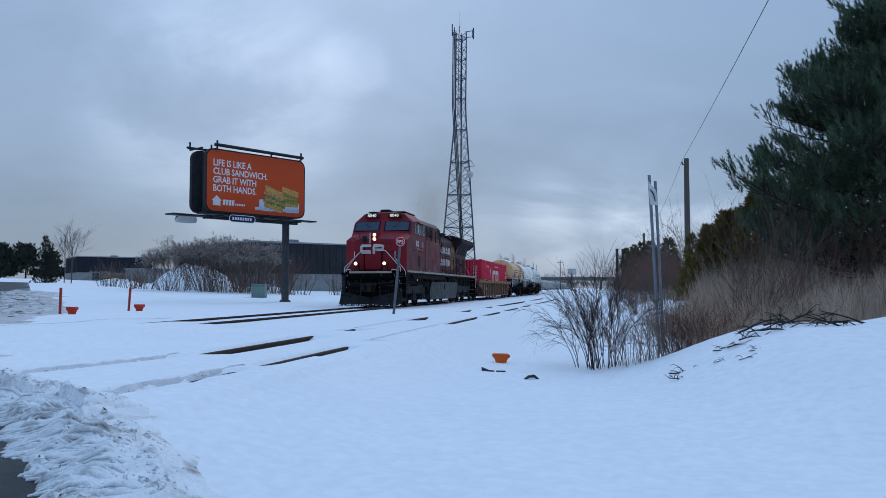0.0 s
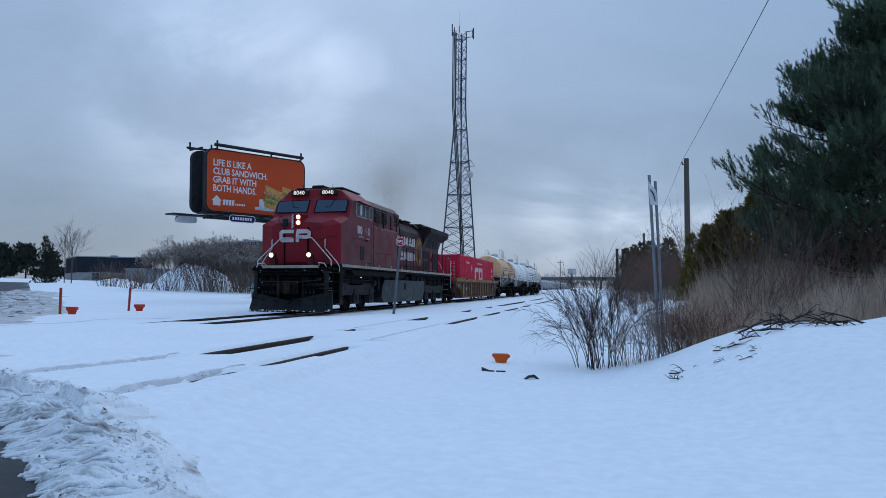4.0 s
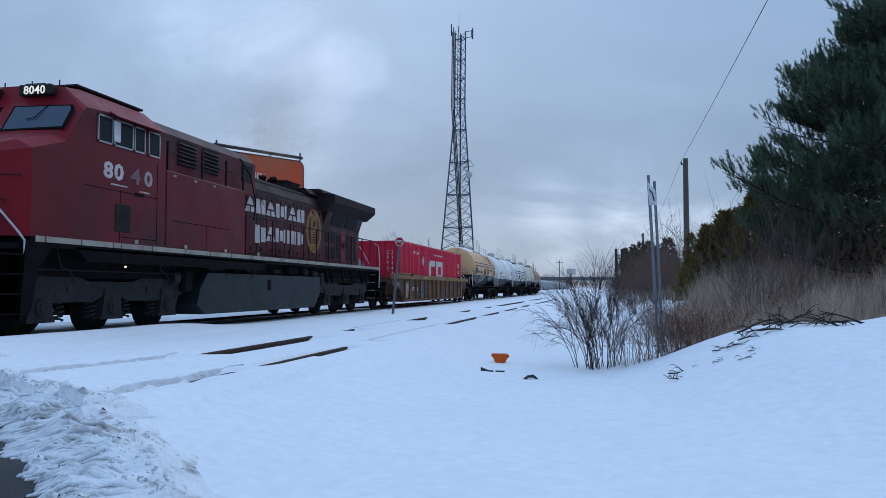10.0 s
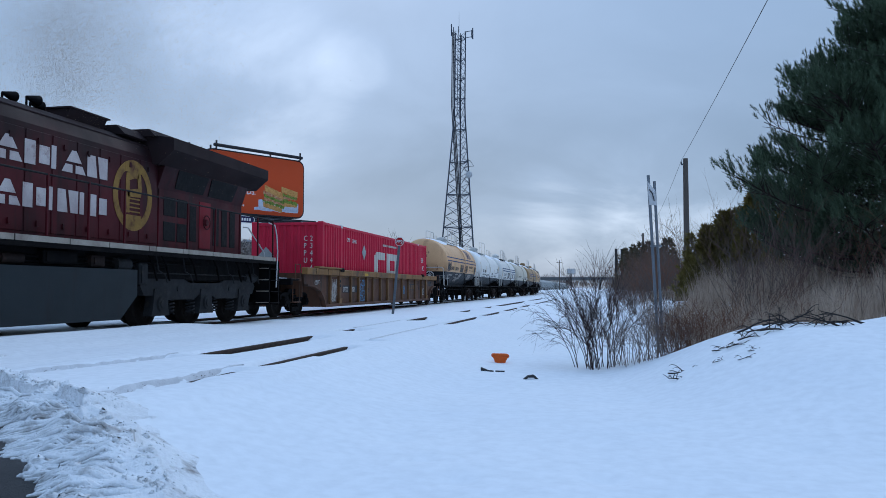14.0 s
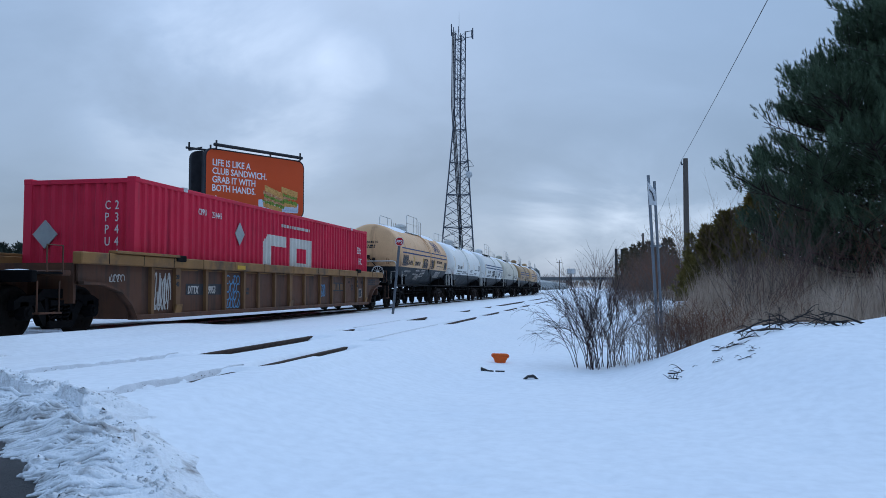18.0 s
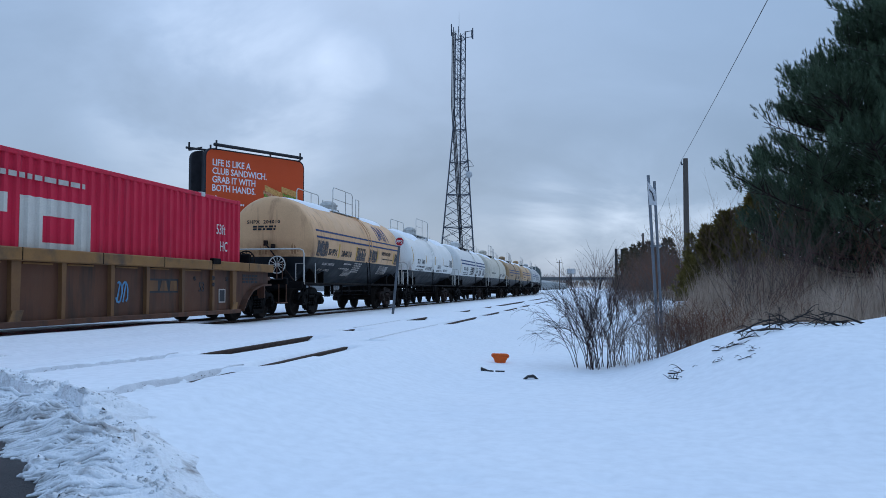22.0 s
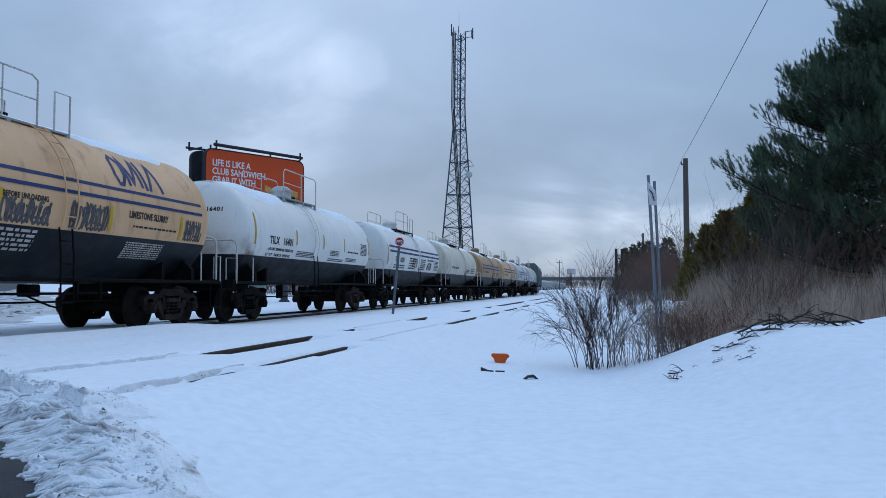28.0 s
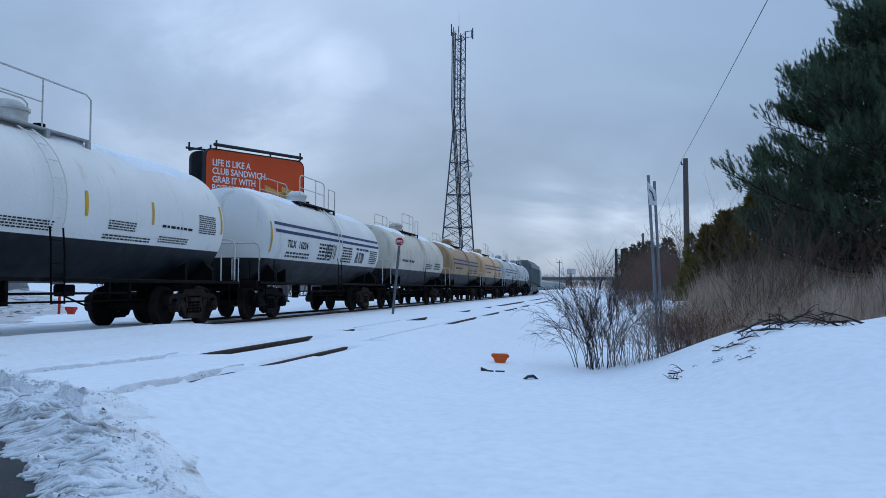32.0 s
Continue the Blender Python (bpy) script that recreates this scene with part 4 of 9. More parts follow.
def build_distance():
    o = thing("overpass", "long grey concrete road overpass above the railway", "overpass", pose(-20, 430, 0))
    part("deck", S().box(-70, 60, 0, 10, 5.2, 6.3), CONCRETE, o)
    part("parapet", S().box(-70, 60, -0.2, 0.1, 6.3, 7.0), CONCRETE, o)
    part("railing", S().tube([(-70, -0.1, 7.5), (60, -0.1, 7.5)], 0.08, 4), DARK_STEEL, o)
    for x in (-62, -40, -24, 18, 40, 58):
        part("pier", S().box(x, x + 1.4, 2, 8, -0.5, 5.2), CONCRETE, o)
    part("abutment", S().box(26, 60, 1, 9, -0.5, 5.2), CONCRETE, o)
    s = thing("roadside_sign", "distant dark advertising sign on a post", "sign", pose(-14.6, 380, 0))
    part("sign_panel", S().box(-2.0, 2.0, -0.2, 0.2, 7.6, 10.2, 0.05), DARK_STEEL, s)
    part("sign_face", S().box(-1.8, 1.8, -0.25, -0.2, 7.8, 10.0), DISH_WHITE, s)
    part("post", S().cyl((0, 0, -0.2), (0, 0, 7.7), 0.25, n=8), DARK_STEEL, s)
    for k, (px, y, top) in enumerate(((-17.5, 330, 12.5), (-26.5, 300, 9.0), (-60, 300, 11))):
        p = thing("utility_pole", "distant dark utility pole", "utility pole", pose(px, y, 0), "distant poles")
        part("pole", S().cyl((0, 0, -0.5), (0, 0, top), 0.2, 0.15, 8), WOOD_POLE, p)
        part("crossarm", S().box(-1.2, 1.2, -0.08, 0.08, top - 0.9, top - 0.7), WOOD_POLE, p)
    for k, (x, y, top) in enumerate(((2.0, 118, 6.6), (2.9, 121, 6.7), (4.2, 126, 6.2))):
        p = thing("dark_post", "tall dark timber post by the hedge", "post", pose(x, y, 0), "dark timber posts")
        part("shaft", S().cyl((0, 0, -0.3), (0, 0, top), 0.22, 0.2, 10), DARK_STEEL, p)
        part("cap", S().cyl((0, 0, top), (0, 0, top + 0.08), 0.24, 0.2, 10), DARK_STEEL, p)


build_distance()
# ---- trees, shrubs and grass ----
def leafy(name, c1, c2, rough=0.7, vary=0.35):
    """Foliage whose clumps differ a little from one another."""
    m = bpy.data.materials.new(name)
    m.use_nodes = True
    nt = m.node_tree
    b = nt.nodes["Principled BSDF"]
    geo, mix, ns, co = nt.nodes.new("ShaderNodeNewGeometry"), nt.nodes.new("ShaderNodeMix"), nt.nodes.new("ShaderNodeTexNoise"), nt.nodes.new("ShaderNodeTexCoord")
    mix.data_type = "RGBA"
    mix.inputs[6].default_value, mix.inputs[7].default_value = (*c1, 1), (*c2, 1)
    ns.inputs["Scale"].default_value = 1.4
    nt.links.new(co.outputs["Object"], ns.inputs["Vector"])
    add = nt.nodes.new("ShaderNodeMath")
    add.operation = "MULTIPLY_ADD"
    add.inputs[1].default_value = vary
    nt.links.new(geo.outputs["Random Per Island"], add.inputs[0])
    nt.links.new(ns.outputs["Fac"], add.inputs[2])
    sub = nt.nodes.new("ShaderNodeMath")
    sub.operation = "SUBTRACT"
    sub.use_clamp = True
    sub.inputs[1].default_value = 0.15
    nt.links.new(add.outputs[0], sub.inputs[0])
    nt.links.new(sub.outputs[0], mix.inputs[0])
    nt.links.new(mix.outputs[2], b.inputs["Base Color"])
    b.inputs["Roughness"].default_value = rough
    b.inputs["Specular IOR Level"].default_value = 0.15
    return m


NEEDLES = leafy("pine_needles", (0.004, 0.010, 0.006), (0.115, 0.170, 0.100), 0.6, 0.45)
CEDAR_LEAF = leafy("cedar_sprays", (0.052, 0.045, 0.015), (0.25, 0.19, 0.056), 0.7, 0.5)
HEDGE_LEAF = leafy("hedge_conifer", (0.030, 0.029, 0.016), (0.105, 0.088, 0.045))
FAR_NEEDLES = leafy("far_conifer", (0.016, 0.022, 0.018), (0.045, 0.056, 0.042))
BARK = surf("pine_bark", (0.05, 0.038, 0.032), (0.03, 0.024, 0.021), 3, 0.9, bump=0.6)
TWIG = leafy("bare_twigs", (0.07, 0.055, 0.048), (0.15, 0.115, 0.10), 0.8)
TWIG_RED = leafy("reddish_twigs", (0.085, 0.052, 0.044), (0.18, 0.108, 0.09), 0.8)
TWIG_DARK = leafy("dark_twigs", (0.02, 0.017, 0.017), (0.05, 0.042, 0.04), 0.8)
TWIG_PALE = leafy("grey_brown_twigs", (0.13, 0.10, 0.088), (0.25, 0.195, 0.17), 0.8)
TWIG_TIP = leafy("pale_tips", (0.24, 0.205, 0.185), (0.38, 0.33, 0.30), 0.8)
TWIG_WET = leafy("wet_dark_stems", (0.018, 0.010, 0.010), (0.050, 0.027, 0.026), 0.7)
DRY_GRASS = leafy("dry_grass", (0.13, 0.090, 0.068), (0.50, 0.38, 0.29), 0.8, 1.0)
BROWN_WEED = leafy("brown_weeds", (0.10, 0.046, 0.031), (0.22, 0.11, 0.068), 0.8)


def raw_mesh(name, vs, fs, mat):
    me = bpy.data.meshes.new(name)
    me.from_pydata(vs, [], fs)
    me.materials.append(mat)
    return me


def brush(rng, vs, fs, p, d, length, width, n, spread):
    """A shoot: narrow blades that fan out round a direction."""
    d = Vector(d).normalized()
    a = d.orthogonal().normalized()
    b = d.cross(a)
    for k in range(n):
        t = rng.uniform(0, 6.283)
        s = rng.uniform(0.25, 1.0) * spread
        w = (d + (a * math.cos(t) + b * math.sin(t)) * s).normalized()
        o = p + d * rng.uniform(0, length * 0.5)
        e = o + w * length * rng.uniform(0.7, 1.1)
        c = w.cross(Vector((rng.uniform(-1, 1), rng.uniform(-1, 1), rng.uniform(-1, 1)))).normalized() * width
        i = len(vs)
        m = o.lerp(e, 0.45)
        vs += [o, m + c, e, m - c]
        fs.append((i, i + 1, i + 2, i + 3))


def tuft_kinds(seed, kinds, needles, length, width, open_out):
    """Patterns of one needle tuft, a metre long and upright: bristles round a short shoot."""
    g = np.random.RandomState(seed)
    made = []
    for k in range(kinds):
        t = g.uniform(0.05, 1.0, needles)
        a = g.uniform(0, 2 * np.pi, needles)
        o = g.uniform(0.45, 1.0, needles) * open_out * (1.15 - 0.55 * t)
        way = np.stack([np.cos(a) * o, np.sin(a) * o, np.full(needles, 0.8)], 1)
        way /= np.linalg.norm(way, axis=1)[:, None]
        foot = np.stack([0 * t, 0 * t, t], 1)
        side = np.cross(way, g.normal(size=(needles, 3)))
        side *= width / np.linalg.norm(side, axis=1)[:, None]
        tip = foot + way * (length * g.uniform(0.75, 1.15, needles))[:, None]
        made.append(np.stack([foot - side, foot + side, tip], 1).reshape(-1, 3))
    return made


def tuft_mesh(name, places, ways, sizes, kinds, mat, seed):
    """All tufts of a crown in one mesh."""
    g = np.random.RandomState(seed)
    P, D, Z = np.array(places, float), np.array(ways, float), np.array(sizes, float)
    D /= np.linalg.norm(D, axis=1)[:, None]
    A = np.cross(D, g.normal(size=D.shape))
    A /= np.linalg.norm(A, axis=1)[:, None]
    M = np.stack([A, np.cross(D, A), D], 1) * Z[:, None, None]
    pick = g.randint(0, len(kinds), len(P))
    v = np.concatenate([(np.einsum("nij,kj->nki", M[pick == k].transpose(0, 2, 1), kinds[k]) + P[pick == k][:, None, :]).reshape(-1, 3) for k in range(len(kinds))])
    me = bpy.data.meshes.new(name)
    n = len(v) // 3
    me.vertices.add(3 * n)
    me.vertices.foreach_set("co", v.astype(np.float32).ravel())
    me.loops.add(3 * n)
    me.loops.foreach_set("vertex_index", np.arange(3 * n, dtype=np.int32))
    me.polygons.add(n)
    me.polygons.foreach_set("loop_start", np.arange(0, 3 * n, 3, dtype=np.int32))
    me.update(calc_edges=True)
    me.materials.append(mat)
    return me


PINE_TUFTS = tuft_kinds(4, 8, 30, 0.42, 0.030, 0.95)


def build_pine(x, y, label, seed, top, reach, low, shoots, size=1.0):
    rng = random.Random(seed)
    z0 = height(x, y) + 0.07
    tree = thing("pine_tree", label, "pine tree", pose(x, y, z0), "pine trees on the bank")
    part("trunk", S().tube([(0.05 * math.sin(k), 0.05 * math.cos(2 * k), top * k / 8 - 0.3) for k in range(9)], 0.2 * size, 8, 0.03), BARK, tree)
    limbs, flecks = S(), S()
    places, ways, sizes = [], [], []
    z = low
    while z < top - 0.3:
        f = (z - low) / (top - low)
        r = min(reach, 0.868 * (top - z)) * (0.85 if z < low + 0.7 else 1.0)
        for k in range(rng.randint(5, 6)):
            a = rng.uniform(0, 6.283)
            L = r * rng.uniform(0.66, 1.04)
            if L < 0.2:
                continue
            dx, dy = math.cos(a), math.sin(a)
            sag = rng.uniform(-0.06, 0.12)
            pts = [Vector((dx * L * q, dy * L * q, z + L * (sag * q + (0.19 - 0.05 * f) * q ** 2.2) - 0.06 * L * math.sin(3 * q))) for q in (0.0, 0.25, 0.5, 0.75, 1.0)]
            limbs.tube(pts, 0.045 * size * (1 - 0.6 * f), 4, 0.012)

            def along(q):
                i = min(3, int(q * 4))
                return pts[i].lerp(pts[i + 1], q * 4 - i)
            sprays = []
            for j in range(6 + int(5.5 * L)):
                q = 0.22 + 0.76 * rng.random() ** 0.75
                side = rng.choice((-1, 1)) * rng.uniform(0.3, 1.0)
                w = 0.40 * L * (1.15 - 0.8 * q) * side + 0.12 * side
                tip = along(min(1.0, q + 0.10)) + Vector((-dy * w, dx * w, rng.uniform(0.0, 0.45)))
                sprays.append((along(q), tip, side))
                limbs.tube([along(q), tip], 0.012, 3, 0.005)
            sprays.append((along(0.7), pts[4] + Vector((0, 0, 0.12)), 0.0))
            for s in range(max(6, int(shoots * (0.30 + 0.70 * L / reach)))):
                base, tip, side = rng.choice(sprays)
                q = rng.random() ** 0.55
                p = base.lerp(tip, q) + Vector((rng.gauss(0, 0.09), rng.gauss(0, 0.09), rng.gauss(0.03, 0.08)))
                d = Vector((dx * 0.45 - dy * side * 0.5, dy * 0.45 + dx * side * 0.5, rng.uniform(0.6, 2.2)))
                places.append(p)
                ways.append(d)
                sizes.append(rng.uniform(0.19, 0.31) * size)
                if rng.random() < 0.045:
                    flecks.ball(p + Vector((0, 0, 0.07)), rng.uniform(0.010, 0.028), 6, 0.6)
        z += rng.uniform(0.34, 0.50) * max(1.0, size * 0.8)
    part("bough_framework", limbs, BARK, tree)
    part("crown", tuft_mesh("crown", places, ways, sizes, PINE_TUFTS, NEEDLES, seed), NEEDLES, tree, "dark green clumps of needles")
    tagged(part("snow_dusting", flecks, SNOW, tree, "specks of white snow"), kind="stuff")
    return tree


def build_cedar(x, y, label, seed, top, reach, n, mat=None, leaf=1.0):
    """Ragged evergreen: several pointed spires grown into one mass."""
    rng = random.Random(seed)
    z0 = height(x, y) - 0.1
    tree = thing("cedar_tree", label, "cedar tree", pose(x, y, z0), "cedars on the bank")
    part("trunk", S().tube([(0, 0, 0), (0.03, 0, top * 0.5), (0, 0.02, top * 0.92)], 0.1, 7, 0.02), BARK, tree)
    vs, fs = [], []
    spires = [(0, 0, top, reach * 0.8)]
    for k in range(7):
        a, o = rng.uniform(0, 6.283), reach * rng.uniform(0.35, 0.75)
        spires.append((o * math.cos(a), o * math.sin(a), top * rng.uniform(0.55, 0.93), reach * rng.uniform(0.3, 0.55)))
    for i in range(n):
        sx, sy, st, sr = spires[rng.randrange(8)] if i % 3 else spires[0]
        f = rng.random() ** 1.1
        a = rng.uniform(0, 6.283)
        lobes = 1 + 0.9 * noise.noise((math.cos(a) * 2.6 + sx, math.sin(a) * 2.6, f * 9 + seed))
        r = sr * lobes * ((1 - f) ** 0.85 + 0.03) * (0.35 + 0.65 * rng.random() ** 0.4) * (1.22 if rng.random() < 0.08 else 1.0)
        p = Vector((sx + r * math.cos(a), sy + r * math.sin(a), st * f))
        d = Vector((math.cos(a) * 0.8, math.sin(a) * 0.8, rng.uniform(0.3, 1.1)))
        brush(rng, vs, fs, p, d, rng.uniform(0.12, 0.24) * leaf, 0.018 * leaf, 6, 0.8)
    part("crown", raw_mesh("crown", vs, fs, mat or CEDAR_LEAF), mat or CEDAR_LEAF, tree, "olive-brown scaly sprays")
    return tree


def build_far_pine(x, y, label, seed, top, reach, mat, leaf):
    """A pine with a bare lower trunk and a crown of uneven clumps."""
    rng = random.Random(seed)
    tree = thing("pine_tree", label, "pine tree", pose(x, y, height(x, y) - 0.2), "distant pines")
    part("trunk", S().tube([(0, 0, 0), (0.1, 0, top * 0.5), (0, 0.1, top * 0.95)], 0.22, 7, 0.05), BARK, tree)
    limbs, vs, fs = S(), [], []
    for k in range(34):
        f = rng.uniform(0.12, 1.0)
        a = rng.uniform(0, 6.283)
        r = reach * (1.15 - f) ** 0.6 * rng.uniform(0.35, 1.0)
        c = Vector((r * math.cos(a), r * math.sin(a), top * f))
        limbs.tube([(0, 0, top * f * 0.85), tuple(c)], 0.06, 4, 0.02)
        for j in range(34):
            p = c + Vector((rng.gauss(0, 0.30), rng.gauss(0, 0.30), rng.gauss(0, 0.15))) * reach * 0.55
            brush(rng, vs, fs, p, (rng.uniform(-0.4, 0.4), rng.uniform(-0.4, 0.4), 1), 0.17 * leaf, 0.026 * leaf, 4, 0.9)
    part("bough_framework", limbs, BARK, tree)
    part("crown", raw_mesh("crown", vs, fs, mat), mat, tree, "dark clumps of needles")
    return tree


def build_sumac(x, y, label, seed, tall, radius, stems):
    """Rounded thicket: stems fork upward and end in thick dark tips."""
    rng = random.Random(seed)
    sh = thing("bare_shrub", label, "shrub", pose(x, y, height(x, y) - 0.05), "thicket by the warehouse")
    halves, tips = (S(), S()), S()

    def fork(s, p, d, length, r, depth):
        q = p + d * length * 0.5 + Vector((rng.uniform(-1, 1), rng.uniform(-1, 1), 0)) * 0.06 * length
        e = p + d * length
        s.tube([p, q, e], r, 3, r * 0.75)
        if depth == 0:
            tips.tube([e, e + d * 0.09], 0.026, 3, 0.018)
            return
        for k in range(3 if depth > 1 else 2):
            w = (d + Vector((rng.uniform(-1, 1), rng.uniform(-1, 1), rng.uniform(-0.1, 0.75))) * 0.75).normalized()
            fork(s, e, w, length * rng.uniform(0.42, 0.64), r * 0.72, depth - 1)
    for k in range(stems):
        a, o = rng.uniform(0, 6.283), radius * 0.5 * math.sqrt(rng.random())
        d = Vector((math.cos(a) * o / radius * 1.25, math.sin(a) * o / radius * 1.25, 1)).normalized()
        fork(halves[k % 2], Vector((o * math.cos(a), o * math.sin(a), 0)), d, tall * rng.uniform(0.36, 0.48) * (1 - 0.25 * (o / radius)), 0.019, 4)
    part("branchwork", quick("branchwork", halves[0], TWIG_PALE), TWIG_PALE, sh)
    part("outer_growth", quick("outer_growth", halves[1], TWIG), TWIG, sh)
    tagged(part("seed_growth", quick("seed_growth", tips, TWIG_TIP), TWIG_TIP, sh), kind="stuff")
    return sh


def sticks(rng, s, p, d, length, r, depth, spread, droop=0.0, kids=3):
    """A bent stem with side twigs."""
    pts = [p]
    q, w = p.copy(), d.normalized()
    n = 4
    for i in range(n):
        w = (w + Vector((rng.uniform(-1, 1), rng.uniform(-1, 1), rng.uniform(-1, 1))) * 0.16 + Vector((0, 0, -droop * (i + 1) / n))).normalized()
        q = q + w * (length / n)
        pts.append(q.copy())
    s.tube(pts, r, 3, r * 0.4)
    if depth > 0:
        for k in range(kids):
            i = rng.randint(1, n - 1)
            b = pts[i].lerp(pts[i + 1], rng.random())
            e = (w + Vector((rng.uniform(-1, 1), rng.uniform(-1, 1), rng.uniform(-0.3, 1))) * spread).normalized()
            sticks(rng, s, b, e, length * rng.uniform(0.4, 0.65), r * 0.55, depth - 1, spread, droop, kids)


def quick(name, shell, mat):
    """A mesh without the cost of turning its normals."""
    me = bpy.data.meshes.new(name)
    me.from_pydata(shell.v, [], shell.f)
    me.materials.append(mat)
    return me


def build_shrub(x, y, label, seed, stems, tall, spread, r, depth, kids, mat, droop=0.0, foot=0.25, lean=0.5, name="bare_shrub", group="bare shrubs", dots=False):
    rng = random.Random(seed)
    z0 = height(x, y) - 0.05
    sh = thing(name, label, "shrub", pose(x, y, z0), group)
    halves = (S(), S())
    tips = S()
    for k in range(stems):
        a = rng.uniform(0, 6.283)
        o = foot * math.sqrt(rng.random())
        p = Vector((o * math.cos(a), o * math.sin(a), 0))
        d = Vector((math.cos(a) * lean * rng.random(), math.sin(a) * lean * rng.random(), 1))
        L = tall * rng.uniform(0.6, 1.08)
        sticks(rng, halves[k % 2], p, d, L, r, depth, spread, droop, kids)
        if dots:
            for j in range(14):
                q = p + d * L * rng.uniform(0.72, 1.0) + Vector((rng.uniform(-1, 1), rng.uniform(-1, 1), rng.uniform(-0.4, 0.5))) * 0.5
                tips.ball(q, 0.045, 4, 1.4)
    part("branchwork", quick("branchwork", halves[0], mat), mat, sh)
    part("outer_growth", quick("outer_growth", halves[1], mat), mat, sh)
    if dots:
        tagged(part("seed_growth", quick("seed_growth", tips, TWIG_DARK), TWIG_DARK, sh), kind="stuff")
    return sh


def build_bare_tree(x, y, label, seed, tall, mat=None, z=None, kids=5, r=None):
    rng = random.Random(seed)
    t = thing("bare_tree", label, "tree", pose(x, y, height(x, y) - 0.1 if z is None else z), "bare winter trees")
    trunk = S().tube([(0, 0, 0), (0.05, 0.02, tall * 0.3), (0.0, 0.06, tall * 0.6)], (r or tall * 0.014) * 1.4, 7, (r or tall * 0.014) * 0.7)
    part("trunk", trunk, mat or TWIG, t)
    s = S()
    for k in range(11):
        f = rng.uniform(0.28, 0.62)
        a = rng.uniform(0, 6.283)
        d = Vector((math.cos(a) * 0.55, math.sin(a) * 0.55, 1.0))
        sticks(rng, s, Vector((0.03, 0.03, tall * f)), d, tall * rng.uniform(0.25, 0.46), (r or tall * 0.014) * 0.5, 2, 0.7, 0, kids)
    part("crown", quick("crown", s, mat or TWIG), mat or TWIG, t, "thin leafless branches")
    return t


# the bank beside the line
build_pine(7.5, 20.5, "big dark green pine with layered boughs and specks of snow", 3, 8.3, 4.75, 0.9, 300)
build_pine(11.8, 22.5, "tall dark green pine behind the grass", 5, 13.2, 5.6, 1.4, 150)
build_pine(9.0, 27.0, "dark green pine behind the first boughs", 6, 9.6, 4.4, 1.0, 105)
build_cedar(3.55, 28.2, "olive-brown cedar with a ragged pointed top", 11, 2.6, 1.0, 3600)
build_cedar(4.2, 28.6, "olive-brown cedar with several pointed tips", 14, 3.1, 1.25, 4600)
build_cedar(5.1, 28.4, "tall olive-brown cedar beside the pine", 12, 3.7, 1.6, 6200)
build_cedar(6.2, 27.0, "dense olive-brown cedar under the pine boughs", 15, 3.6, 1.8, 5200)
build_cedar(8.6, 22.5, "low dark evergreen under the pines", 16, 2.6, 2.0, 3000, NEEDLES)
build_cedar(11.0, 21.5, "low dark evergreen behind the dry grass", 17, 2.6, 2.0, 3000, NEEDLES)
for k, (x, y, h) in enumerate(((3.1, 110, 5.6), (3.6, 95, 5.2), (4.0, 85, 4.9), (4.3, 75, 4.5), (5.2, 66, 4.2))):
    build_cedar(x, y, "dark evergreen in the hedge along the line", 20 + k, h, 1.7, 1500, HEDGE_LEAF, 1.8)
build_shrub(3.45, 17.6, "dense grey-brown leafless shrub in front of the pine", 31, 26, 2.0, 0.75, 0.009, 3, 3, TWIG_RED, 0.0, 0.45, 0.75)
build_shrub(3.0, 17.2, "grey-brown fan of bare stems in front of the cedar", 40, 16, 1.7, 0.75, 0.008, 3, 3, TWIG, 0.0, 0.35, 0.8)
build_shrub(4.7, 18.0, "reddish brown tangled shrub under the pine", 32, 18, 1.8, 0.9, 0.010, 3, 3, TWIG_RED, 0.03, 0.6, 0.5)
build_shrub(6.2, 17.6, "brown tangled shrub at the foot of the pine", 41, 18, 2.6, 0.9, 0.011, 3, 3, BROWN_WEED, 0.02, 0.7, 0.5)
build_shrub(7.4, 18.2, "dark tangled shrub at the foot of the pines", 37, 18, 2.6, 0.9, 0.010, 3, 3, BROWN_WEED, 0.03, 0.7, 0.5)
build_shrub(0.0, 12.75, "bare arching shrub with dark red-brown stems in the snow", 33, 24, 1.22, 0.55, 0.0080, 2, 6, TWIG_WET, 0.12, 0.26, 0.28)
build_shrub(-0.28, 12.95, "bare arching shrub with thin dark stems leaning to the tracks", 34, 8, 1.05, 0.8, 0.0070, 2, 6, TWIG_WET, 0.30, 0.20, 0.30)
build_shrub(0.5, 12.3, "low bare shrub of pale twigs in the snow", 35, 40, 0.70, 0.85, 0.0042, 2, 3, TWIG_PALE, 0.2, 0.34, 0.5)
build_shrub(0.85, 12.2, "low grey twiggy shrub on the bank", 36, 46, 0.70, 0.85, 0.0045, 2, 3, TWIG_PALE, 0.15, 0.36, 0.4)
build_shrub(1.15, 12.7, "red-brown dry weeds round the sign posts", 38, 95, 0.74, 0.85, 0.005, 2, 3, BROWN_WEED, 0.12, 0.30, 0.4)
build_shrub(1.55, 12.3, "red-brown dry weeds on the crest of the bank", 39, 90, 0.55, 0.85, 0.005, 2, 3, BROWN_WEED, 0.12, 0.36, 0.5)
